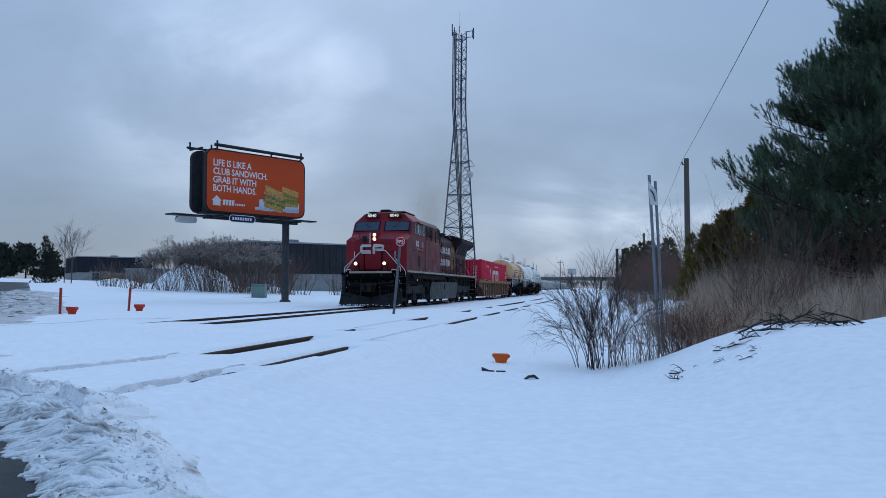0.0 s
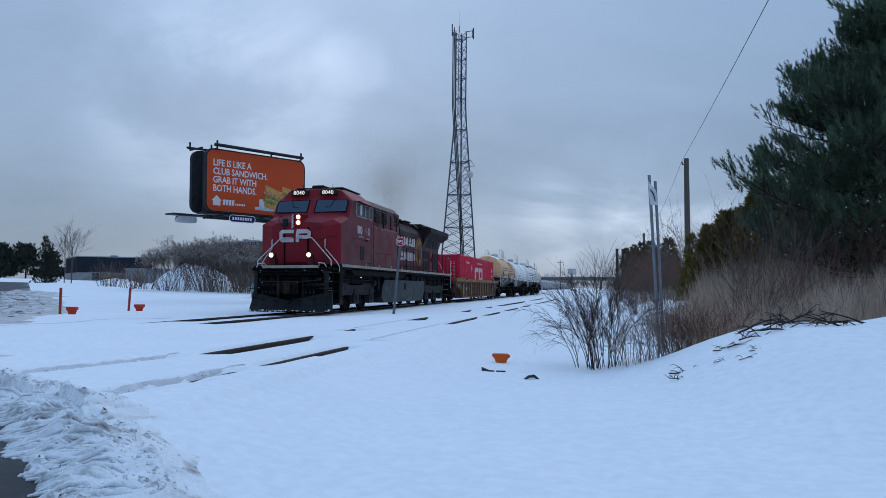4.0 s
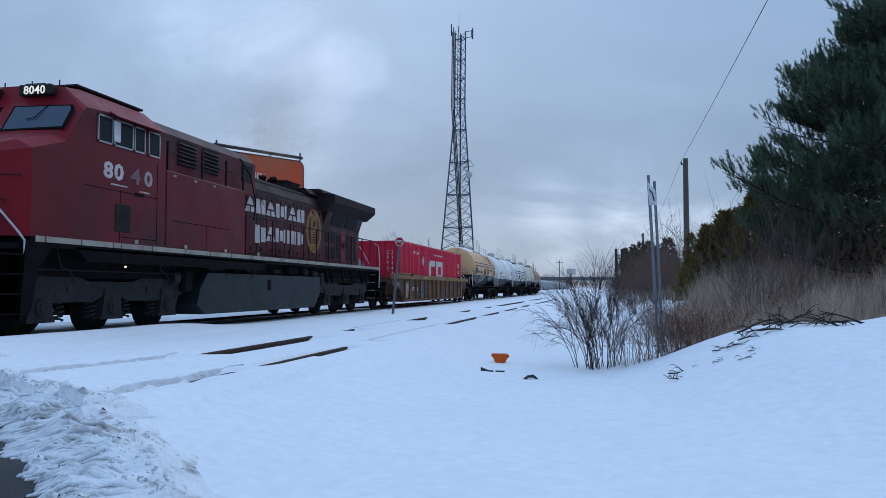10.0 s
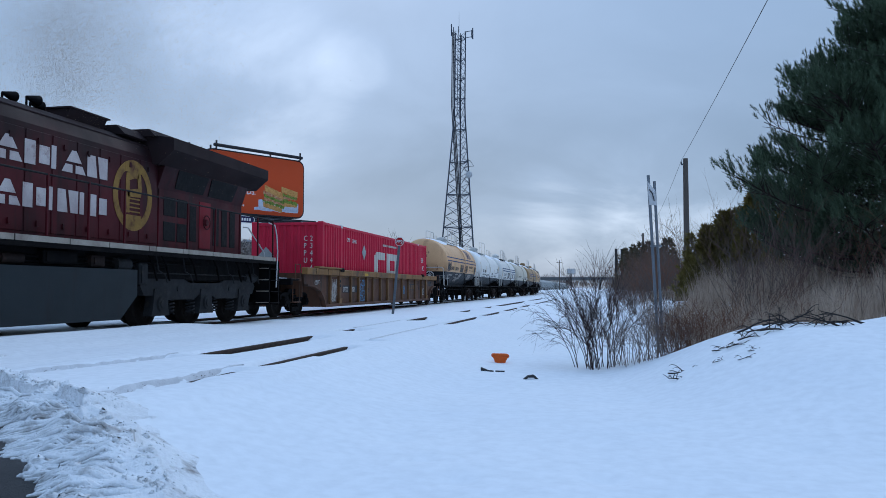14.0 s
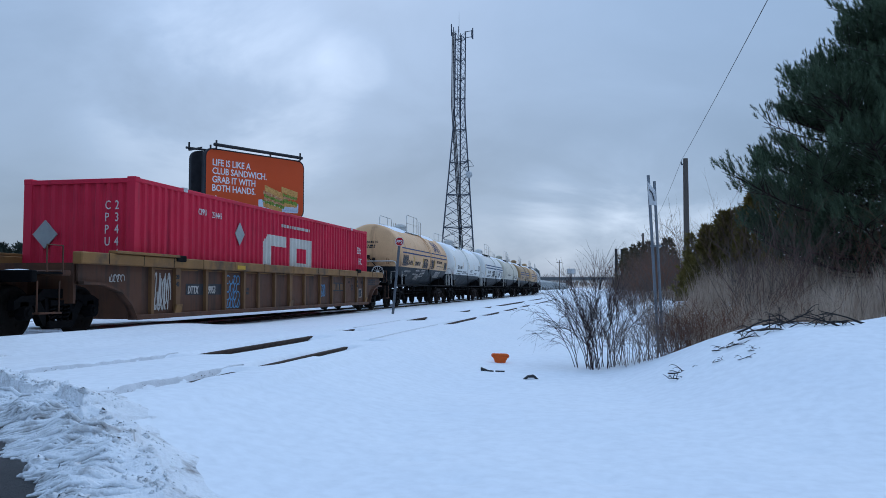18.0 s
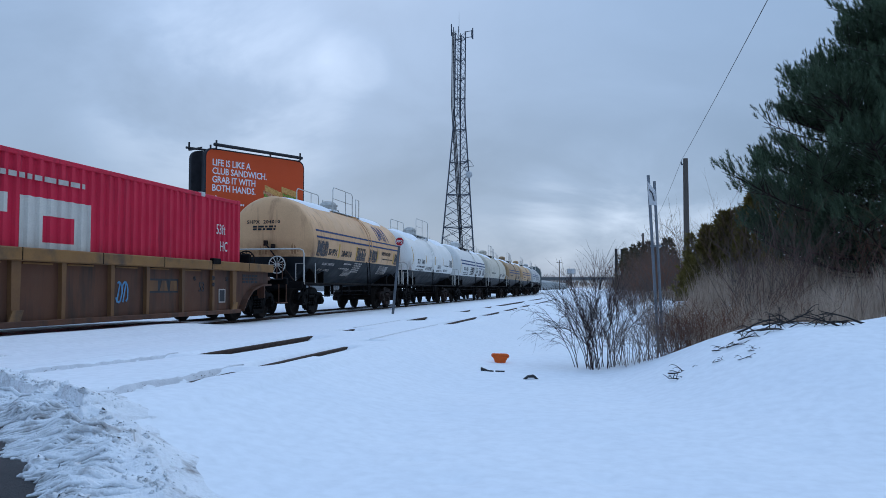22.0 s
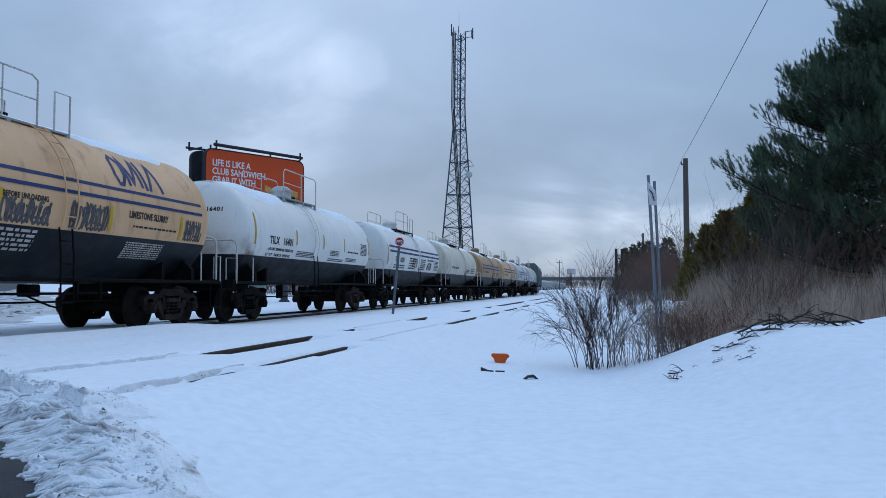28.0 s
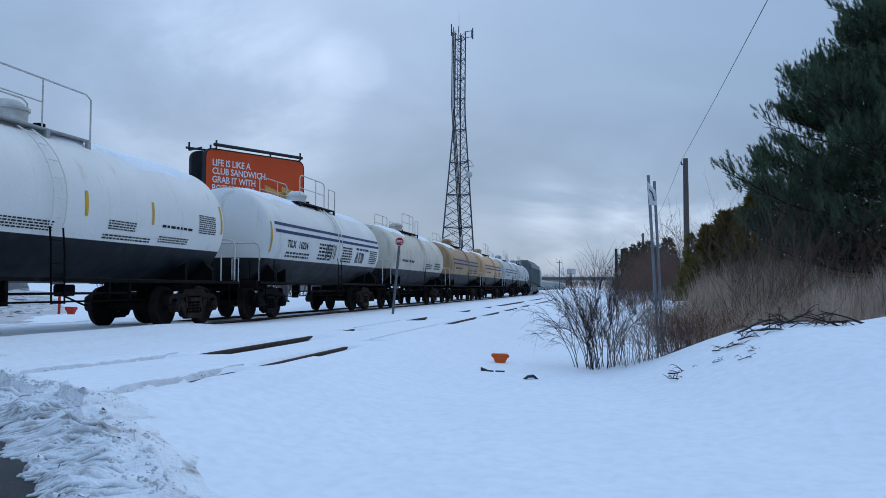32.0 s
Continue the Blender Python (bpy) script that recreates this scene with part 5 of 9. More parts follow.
for k, (x, y, h) in enumerate(((2.3, 12.6, 0.75), (3.0, 12.2, 0.85), (3.7, 11.9, 0.95), (4.4, 11.8, 1.0), (5.2, 12.4, 1.1), (2.7, 14.2, 0.9), (4.0, 14.6, 1.1), (5.8, 13.6, 1.2))):
    build_shrub(x, y, "thin dark weed stalks among the dry grass", 240 + k, 9, h, 0.8, 0.0055, 2, 3, (TWIG, BROWN_WEED)[k % 2], 0.08, 0.45, 0.6, name="weed_clump", group="weeds in the grass")
for k, (x, y, h) in enumerate(((1.64, 72, 2.7), (2.17, 62, 2.6), (2.56, 54, 2.6), (2.84, 50, 2.8), (3.1, 46, 2.9), (3.24, 42, 2.8), (3.32, 38, 2.6), (3.4, 35, 2.6), (2.03, 36, 1.3), (2.2, 30, 1.2), (1.3, 48, 1.2), (1.1, 40, 1.0), (1.5, 27, 0.9), (1.2, 56, 1.4), (2.6, 33, 1.8), (1.7, 42, 1.5))):
    build_shrub(x, y, "brown leafless shrub along the railway bank", 60 + k, 44, h * 0.85, 0.9, 0.010, 2, 3, (TWIG, TWIG_RED, BROWN_WEED)[k % 3], 0.03, 0.8, 0.5)
build_bare_tree(3.3, 45, "slender bare tree behind the pole", 91, 4.6, r=0.03, kids=3)
build_bare_tree(4.0, 41, "slender bare tree in the hedge", 92, 4.2, r=0.025, kids=3)


def build_grass():
    """Dry winter grass on the bank, taller toward the back."""
    rng = random.Random(77)
    vs, fs = [], []

    def blade(x, y, h, lean, w):
        z = height(x, y) - 0.02
        a, b = rng.uniform(0, 6.283), rng.uniform(0, 3.14)
        dx, dy = math.cos(a) * lean * h, math.sin(a) * lean * h
        wx, wy = math.cos(b) * w, math.sin(b) * w
        i = len(vs)
        vs.extend([(x - wx, y - wy, z), (x + wx, y + wy, z), (x + dx * 0.35 + wx * 0.8, y + dy * 0.35 + wy * 0.8, z + h * 0.6), (x + dx * 0.35 - wx * 0.8, y + dy * 0.35 - wy * 0.8, z + h * 0.6), (x + dx, y + dy, z + h)])
        fs.extend([(i, i + 1, i + 2, i + 3), (i + 3, i + 2, i + 4)])
    count = 0
    while count < 52000:
        x, y = rng.uniform(0.4, 15), 10.9 + 20 * rng.random() ** (1.3 if count < 36000 else 3.0)
        front = 11.9 - 0.22 * (x - 1.5) + 0.5 * noise.noise((x * 1.5, 0, 3))
        if y < front or (x < 1.2 + 0.02 * (y - 12) + 0.5 * noise.noise((y * 0.6, 2, 1))) or x > 0.52 * y + 2:
            continue
        if noise.noise((x * 0.7, y * 0.7, 6)) < -0.16 + 0.3 * rng.random() - 0.2 * smooth01((x - 2) / 3):
            continue
        h = rng.uniform(0.28, 0.82) * (0.62 + 0.38 * smooth01((x - 1.6) / 2.5)) * (0.75 + 0.5 * smooth01((y - 13) / 8)) * (1 + 0.6 * noise.noise((x * 0.9, y * 0.9, 1))) * (1 + 0.40 * smooth01((x - 2.2) / 1.2))
        blade(x, y, h, rng.uniform(0.05, 0.45), rng.uniform(0.003, 0.0065) * (0.5 + 0.5 * smooth01((y - 11) / 5)))
        count += 1
    me = raw_mesh("dry_grass", vs, fs, DRY_GRASS)
    tagged(new("dry_grass", me), "tall dry tan grass standing through snow on the bank", "grass", kind="stuff")


build_grass()


def build_litter():
    """Broken branches on the crest of the bank."""
    rng = random.Random(5)
    spots = [(1.95, 10.75, 0.85, 0.017), (2.15, 10.55, 0.75, 0.016), (2.4, 10.75, 0.8, 0.015), (2.6, 10.5, 0.9, 0.015), (2.95, 10.6, 1.0, 0.016), (1.8, 10.45, 0.5, 0.012), (1.62, 10.35, 0.4, 0.010), (2.25, 10.95, 0.7, 0.014),
             (1.45, 10.5, 0.35, 0.009), (0.92, 10.25, 0.5, 0.012), (0.86, 9.95, 0.3, 0.011), (1.36, 10.0, 0.22, 0.006), (1.60, 9.7, 0.25, 0.006), (1.75, 9.9, 0.25, 0.006), (2.75, 10.9, 0.6, 0.010), (2.9, 8.3, 0.10, 0.005)]
    for k, (x, y, L, r) in enumerate(spots):
        b = thing("fallen_branch", "dark broken branch lying in the snow", "branch", pose(x, y, height(x, y) + 0.01), "fallen branches")
        a = rng.uniform(-0.5, 0.5)
        d = Vector((math.cos(a) * rng.choice((-1, 1)), math.sin(a) * 0.5, rng.uniform(0.05, 0.40)))
        s = S()
        L *= 0.6
        sticks(rng, s, Vector((-L / 2 * d.x, 0, -0.02)), d, L, r, 1, 0.8, 0.10, 2)
        part("branch", quick("branch", s, TWIG_DARK), TWIG_DARK, b)
        for j in range(4):
            s = S()
            sticks(rng, s, Vector((rng.uniform(-0.4, 0.4) * L, 0, 0.01)), Vector((rng.uniform(-1, 1), rng.uniform(-0.5, 0.5), rng.uniform(0.05, 0.7))), L * 0.55, r * 0.6, 1, 0.8, 0.35, 2)
            part("side_twig", quick("side_twig", s, TWIG_DARK), TWIG_DARK, b)


build_litter()

# beyond the tracks
for k, (x, y, h, r) in enumerate(((-39.5, 66, 4.4, 1.6), (-37.7, 65, 5.1, 2.0), (-35.4, 66, 5.4, 2.0), (-33.4, 65.5, 5.6, 2.0), (-31.4, 66, 5.5, 1.9), (-30.0, 65, 4.9, 1.6), (-36.6, 68, 5.2, 1.9), (-32.4, 68, 5.5, 2.0))):
    build_sumac(x, y, "rounded thicket of bare stems with pale tips", 110 + k, h, r, 32)
for k, (x, y, h) in enumerate(((-37, 71, 3.0), (-35, 72, 3.2), (-33, 71, 3.2), (-31, 72, 3.1), (-29.5, 71, 2.9), (-34, 69.5, 2.4), (-30.5, 69.5, 2.4), (-39, 71, 2.2))):
    build_shrub(x, y, "dense reddish bare brush before the warehouse", 170 + k, 40, h, 0.7, 0.016, 2, 3, (TWIG_RED, BROWN_WEED)[k % 2], 0.0, 1.1, 0.5, group="thicket by the warehouse")
for k, (x, y, h) in enumerate(((-52, 76, 2.4), (-55, 80, 2.2), (-28.5, 66, 2.2), (-26.5, 66, 1.9), (-24, 70, 1.7), (-50, 78, 2.0), (-43, 68, 1.6), (-45.5, 70, 1.8))):
    build_shrub(x, y, "low bare brush at the edge of the yard", 130 + k, 24, h, 0.6, 0.025, 2, 2, (TWIG, TWIG_RED)[k % 2], 0.0, 1.2, 0.6, group="thicket by the warehouse")
build_bare_tree(-67.2, 90, "tall bare tree with fine upright branches", 141, 8.0, r=0.06)
build_bare_tree(-69.0, 91, "slim bare tree beside the spruce", 142, 6.6, r=0.05)
build_bare_tree(-33.0, 131, "bare tree behind the railway", 143, 8.6)
build_bare_tree(-30.0, 134, "bare tree behind the railway", 144, 8.0)
build_cedar(-70.3, 89, "dark green pointed spruce with snow about its foot", 145, 6.0, 1.5, 1500, FAR_NEEDLES, 1.5)
for k, (x, y, h, r) in enumerate(((-136.5, 158, 8.0, 4.4), (-131.5, 160, 7.6, 4.2), (-126.5, 162, 5.8, 3.6), (-141, 162, 7.4, 4.2), (-121, 166, 4.2, 3.0), (-147, 160, 7.5, 3.5))):
    build_far_pine(x, y, "dark pine with a clumped crown at the road's end", 150 + k, h, r, FAR_NEEDLES, 5.0)


def build_far_woods():
    rng = random.Random(200)
    vs, fs = [], []
    for k in range(260):
        x = rng.uniform(-160, 220)
        y = rng.uniform(520, 640)
        tall = rng.uniform(6, 12)
        for j in range(26):
            p = Vector((x + rng.gauss(0, 2.2), y, tall * rng.uniform(0.1, 0.75)))
            brush(rng, vs, fs, p, (rng.uniform(-0.3, 0.3), 0, 1), 3.0, 0.14, 2, 0.5)
    me = raw_mesh("far_woods", vs, fs, TWIG)
    tagged(new("far_woods", me), "distant line of bare grey-brown woods", "woods", kind="stuff")


build_far_woods()
# ---- the freight train ----
TRAVEL = [0, 4.66, 9.56, 14.65, 19.84, 25.06, 30.34, 35.64, 41.03, 46.66, 52.28, 58.04, 64.05, 69.99, 76.22, 82.49, 88.74]


def travel(t):
    """Metres that the train has gone at t seconds."""
    i = min(int(t // 2), 15)
    x = t / 2 - i

    def slope(k):
        a, b = max(k - 1, 0), min(k + 1, 16)
        return (TRAVEL[b] - TRAVEL[a]) / (b - a)
    h = x * x * x
    return ((2 * h - 3 * x * x + 1) * TRAVEL[i] + (h - 2 * x * x + x) * slope(i) + (3 * x * x - 2 * h) * TRAVEL[i + 1] + (h - x * x) * slope(i + 1))


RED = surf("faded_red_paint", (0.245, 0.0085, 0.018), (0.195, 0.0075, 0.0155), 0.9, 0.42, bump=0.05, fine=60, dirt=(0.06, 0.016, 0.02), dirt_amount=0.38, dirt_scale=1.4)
RED_DULL = surf("darker_red_paint", (0.145, 0.0075, 0.013), (0.100, 0.0065, 0.0105), 0.6, 0.42, bump=0.04, fine=60, dirt=(0.045, 0.010, 0.012), dirt_amount=0.42, dirt_scale=0.45, soot=(3.5, 4.6, (0.020, 0.007, 0.009)))
DARK_RED = surf("sooty_red_paint", (0.105, 0.006, 0.011), (0.055, 0.005, 0.008), 0.8, 0.5, bump=0.06, fine=60, dirt=(0.016, 0.006, 0.007), dirt_amount=0.5, dirt_scale=0.7, streak=True, soot=(2.6, 3.9, (0.013, 0.007, 0.008)))
SOOT = surf("sooty_roof", (0.018, 0.013, 0.014), (0.032, 0.017, 0.018), 1.0, 0.7, bump=0.1, spec=0.15)
BLACK = surf("black_running_gear", (0.004, 0.004, 0.005), (0.009, 0.008, 0.008), 3, 0.6, bump=0.2, spec=0.04, dirt=(0.022, 0.020, 0.018), dirt_amount=0.16, dirt_scale=2.5)
TRUCK_GREY = surf("grimy_grey_casting", (0.027, 0.028, 0.030), (0.014, 0.014, 0.015), 3, 0.65, bump=0.25, spec=0.14, dirt=(0.045, 0.04, 0.036), dirt_amount=0.35, dirt_scale=3)
TRUCK_RUST = surf("rusty_casting", (0.032, 0.020, 0.017), (0.016, 0.012, 0.011), 4, 0.7, bump=0.3, spec=0.10, dirt=(0.055, 0.032, 0.024), dirt_amount=0.4, dirt_scale=3)
WHEEL = surf("wheel_steel", (0.009, 0.008, 0.007), (0.020, 0.015, 0.013), 5, 0.65, 0.0, bump=0.2, spec=0.06)
TANK_GREY = surf("grey_fuel_tank", (0.018, 0.025, 0.029), (0.013, 0.018, 0.021), 0.9, 0.4, bump=0.05, spec=0.18, dirt=(0.015, 0.015, 0.016), dirt_amount=0.4, streak=True)
STRIPE = surf("worn_white_stripe", (0.40, 0.35, 0.29), (0.29, 0.25, 0.205), 2.5, 0.6, bump=0.1, dirt=(0.2, 0.15, 0.13), dirt_amount=0.4)
WHITE_PAINT = surf("white_lettering", (0.72, 0.70, 0.68), (0.6, 0.57, 0.55), 3, 0.55, bump=0.03)
WORN_WHITE = surf("worn_lettering", (0.62, 0.56, 0.54), (0.46, 0.38, 0.37), 2.0, 0.6, bump=0.03, dirt=(0.2, 0.08, 0.08), dirt_amount=0.25, dirt_scale=2.5)
FADED_FIGURE = surf("faded_figure", (0.24, 0.15, 0.15), (0.15, 0.085, 0.09), 4, 0.6, bump=0.03)
GREY_FIGURE = surf("greyed_figure", (0.42, 0.36, 0.35), (0.27, 0.22, 0.22), 3, 0.6, bump=0.03)
GOLD = surf("faded_gold_emblem", (0.34, 0.19, 0.045), (0.22, 0.115, 0.035), 3, 0.6, bump=0.03, dirt=(0.08, 0.02, 0.02), dirt_amount=0.42, dirt_scale=3)
GRAB = surf("white_grab_rail", (0.68, 0.66, 0.65), (0.5, 0.48, 0.47), 6, 0.45, bump=0.05)
GLASS_DARK = surf("cab_glass", (0.012, 0.016, 0.02), (0.02, 0.025, 0.03), 0.8, 0.12, bump=0.0, rough2=0.2, spec=0.08)
FRONT_GLASS = surf("windscreen", (0.022, 0.050, 0.088), (0.016, 0.038, 0.070), 0.8, 0.08, bump=0.0, rough2=0.14, spec=0.4)
GRILLE = surf("dark_grille", (0.008, 0.008, 0.009), (0.015, 0.014, 0.015), 5, 0.7, bump=0.3)
LAMP_ON = surf("lit_lamp", (0.9, 0.85, 0.7), (0.9, 0.85, 0.7), 3, 0.2, bump=0, emit=(1.0, 0.70, 0.33), strength=2.6)
BOARD_LIT = surf("lit_number", (0.9, 0.88, 0.8), (0.9, 0.88, 0.8), 3, 0.3, bump=0, emit=(1.0, 0.90, 0.66), strength=0.45)
BOARD = surf("number_board_black", (0.02, 0.018, 0.016), None, 3, 0.4, bump=0)
SILVER = surf("silver_metal", (0.5, 0.5, 0.5), (0.35, 0.35, 0.35), 4, 0.35, 0.8, bump=0.05)
PLOUGH = surf("worn_plough_steel", (0.010, 0.011, 0.013), (0.006, 0.006, 0.007), 2.2, 0.5, bump=0.12, spec=0.2, dirt=(0.035, 0.034, 0.032), dirt_amount=0.25, dirt_scale=3)
LOUVRE = surf("dusty_louvre", (0.10, 0.065, 0.06), (0.06, 0.035, 0.034), 4, 0.6, bump=0.05)
GUARD_SNOW = surf("packed_snow", (0.8, 0.82, 0.85), (0.68, 0.70, 0.73), 5, 0.8, bump=0.5)


def wrap(me, y, z0, radius, zc):
    """Lays flat lettering on the side of a barrel."""
    t0 = math.asin(max(-1, min(1, (z0 - zc) / radius)))
    for v in me.vertices:
        u, w, h = v.co
        t = t0 + w / radius
        r = radius + 0.006 + max(0, h) * 0.5
        v.co = (r * math.cos(t), y + u, zc + r * math.sin(t))
    return me


def on_side(me, y, z, x):
    for v in me.vertices:
        u, w, h = v.co
        v.co = (x + 0.004 + h, y + u, z + w)
    return me


def on_front(me, x, z, y):
    for v in me.vertices:
        u, w, h = v.co
        v.co = (x + u, y - 0.004 - h, z + w)
    return me


STROKES = [0]


def ribbon(shell, pts, width, put):
    """One brush stroke, a thin strip through (u, w) points on a surface."""
    STROKES[0] = (STROKES[0] + 1) % 9
    lift = 0.003 + 0.0006 * STROKES[0]
    fine = [pts[0]]
    for a, b in zip(pts, pts[1:]):
        k = max(1, math.ceil(abs(b[1] - a[1]) / 0.09))
        fine += [(a[0] + (b[0] - a[0]) * j / k, a[1] + (b[1] - a[1]) * j / k) for j in range(1, k)] + [b]
    pts = fine
    n = len(pts)
    vs = []
    for i, (u, w) in enumerate(pts):
        a, b = pts[max(i - 1, 0)], pts[min(i + 1, n - 1)]
        if pts[0] == pts[-1] and i in (0, n - 1):
            a, b = pts[-2], pts[1]
        l = math.hypot(b[0] - a[0], b[1] - a[1]) or 1e-6
        k = width / 2
        if 0 < i < n - 1:
            p, q = pts[i - 1], pts[i + 1]
            l1, l2 = math.hypot(u - p[0], w - p[1]) or 1e-6, math.hypot(q[0] - u, q[1] - w) or 1e-6
            c = ((u - p[0]) * (q[0] - u) + (w - p[1]) * (q[1] - w)) / (l1 * l2)
            k = width / 2 / max(0.62, math.sqrt(max(0.0, (1 + c) / 2)))
        nx, ny = -(b[1] - a[1]) / l * k, (b[0] - a[0]) / l * k
        h = lift
        vs += [put(u + nx, w + ny, h), put(u - nx, w - ny, h), put(u - nx, w - ny, h + 0.002), put(u + nx, w + ny, h + 0.002)]
    fs = []
    for i in range(n - 1):
        o = 4 * i
        fs += [(o + j, o + (j + 1) % 4, o + 4 + (j + 1) % 4, o + 4 + j) for j in range(4)]
    fs += [(0, 1, 2, 3), (4 * n - 1, 4 * n - 2, 4 * n - 3, 4 * n - 4)]
    shell.add(vs, fs)


def scrawl(rng, shell, u0, u1, w0, w1, n, width, put):
    """Unreadable spray paint: loops and hooks."""
    step = (u1 - u0) / n
    for i in range(n):
        cu, cw = u0 + step * (i + 0.5), (w0 + w1) / 2
        ru, rw = step * 0.55, (w1 - w0) / 2
        a0, turn = rng.uniform(0, 6.28), rng.choice((-1, 1)) * rng.uniform(2.5, 5.5)
        pts = [(cu + ru * math.cos(a0 + turn * k / 9) * rng.uniform(0.8, 1.1), cw + rw * math.sin(a0 + turn * k / 9)) for k in range(10)]
        ribbon(shell, pts, width, put)
        if rng.random() < 0.6:
            ribbon(shell, [(cu - ru * 0.6, w0), (cu + rng.uniform(-0.3, 0.6) * ru, w1)], width, put)


def slabs(owner, name, u0, u1, w0, w1, widths, put, mat, label):
    """A brand name as plain slabs, one to each sign, some with a slanted side."""
    total = sum(widths)
    u = u0
    for i, wd in enumerate(widths):
        a, b = u, u + (u1 - u0) * wd / total * 0.78
        cut = (b - a) * (0.0, 0.24, 0.08)[i % 3]
        q = [(a, w0), (b, w0), (b - cut, w1), (a + cut, w1)]
        vs = [put(p, z, 0.003) for p, z in q] + [put(p, z, 0.008) for p, z in q]
        part(name, S().add(vs, [(0, 1, 2, 3), (4, 7, 6, 5), (0, 4, 5, 1), (1, 5, 6, 2), (2, 6, 7, 3), (3, 7, 4, 0)]), mat, owner, label)
        u += (u1 - u0) * wd / total


def slit_slabs(owner, name, u0, u1, w0, w1, kinds, width, put, mat, label):
    """A brand name as plain slit slabs: o upright slit, v peaked, h slanting slit, i narrow; a capital stands taller."""
    room = {"o": 1.0, "v": 1.08, "h": 1.0, "i": 0.42}
    step = (u1 - u0) / sum(room[k.lower()] * (1.25 if k.isupper() else 1) for k in kinds)
    u = u0
    for k in kinds:
        tall = k.isupper()
        wd = step * room[k.lower()] * (1.25 if tall else 1)
        a, b, lo, hi = u + width / 2, u + wd - width * 0.9, w0 + width / 2 - (0.10 if tall else 0), w1 - width / 2
        c = (a + b) / 2
        s = S()
        top, bot = hi + width / 2, lo - width / 2
        left, right = a - width / 2, b + width / 2
        slit = 0.045
        if k in "oO":
            sheets = [[(left, bot), (c - slit, bot), (c - slit, top), (left, top)], [(c + slit, bot + 0.05), (right, bot + 0.05), (right, top - 0.05), (c + slit, top - 0.05)]]
        elif k in "vV":
            z = bot + 0.36 * (top - bot)
            f = 0.36 * (c - 0.06 - left)
            sheets = [[(left, bot), (c - slit, bot), (c - slit, z), (left + f, z)], [(c + slit, bot), (right, bot), (right - f, z), (c + slit, z)], [(left + f + 0.02, z + 0.05), (right - f - 0.02, z + 0.05), (c + 0.06, top), (c - 0.06, top)]]
        elif k in "hH":
            sheets = [[(left, bot), (c - 0.005, bot), (c - 0.075, top), (left, top)], [(c + 0.075, bot), (right, bot), (right, top), (c + 0.005, top)]]
        else:
            sheets = [[(left, bot), (left + width * 1.1, bot), (left + width * 1.1, top), (left, top)]]
        for q in sheets:
            s.add([put(p, z, 0.003) for p, z in q] + [put(p, z, 0.008) for p, z in q], [(0, 1, 2, 3), (4, 7, 6, 5), (0, 4, 5, 1), (1, 5, 6, 2), (2, 6, 7, 3), (3, 7, 4, 0)])
        part(name, s, mat, owner, label)
        u += wd


def wheelset_mesh(r, key, gauge=GAUGE):
    if key in MATS:
        return MATS[key]
    s = S()
    for side in (-1, 1):
        x = side * gauge / 2
        rim = [(x - side * 0.045, r + 0.028), (x - side * 0.02, r + 0.024), (x - side * 0.012, r), (x + side * 0.085, r - 0.006), (x + side * 0.09, r - 0.07), (x + side * 0.05, r - 0.09), (x + side * 0.035, r * 0.38), (x + side * 0.08, r * 0.30), (x + side * 0.08, 0.09)]
        s.lathe(rim, 36, "x")
        back = [(x - side * 0.045, r + 0.028), (x - side * 0.045, r - 0.08), (x - side * 0.02, r * 0.4), (x - side * 0.05, 0.1)]
        s.lathe(back, 36, "x")
        for k in range(5):
            t = 2 * math.pi * k / 5
            c = (0, r * 0.62 * math.cos(t), r * 0.62 * math.sin(t))
            s.cyl((x + side * 0.03, c[1], c[2]), (x + side * 0.052, c[1], c[2]), 0.05, 0.045, 8)
        s.box(x + side * 0.08, x + side * 0.14, -0.035, 0.035, -0.07, 0.07)
    s.cyl((-gauge / 2 - 0.22, 0, 0), (gauge / 2 + 0.22, 0, 0), 0.085, n=12)
    MATS[key] = s.mesh("wheelset")
    return MATS[key]


def spring(s, x, y, z0, z1, r=0.07, turns=4):
    pts = [(x + r * math.cos(a), y + r * math.sin(a), z0 + (z1 - z0) * a / (2 * math.pi * turns)) for a in np.linspace(0, 2 * math.pi * turns, turns * 8)]
    s.tube(pts, 0.02, 4)


SPUN = []      # (wheelset, y, radius)
FREIGHT_R, ENGINE_R = 0.457, 0.533


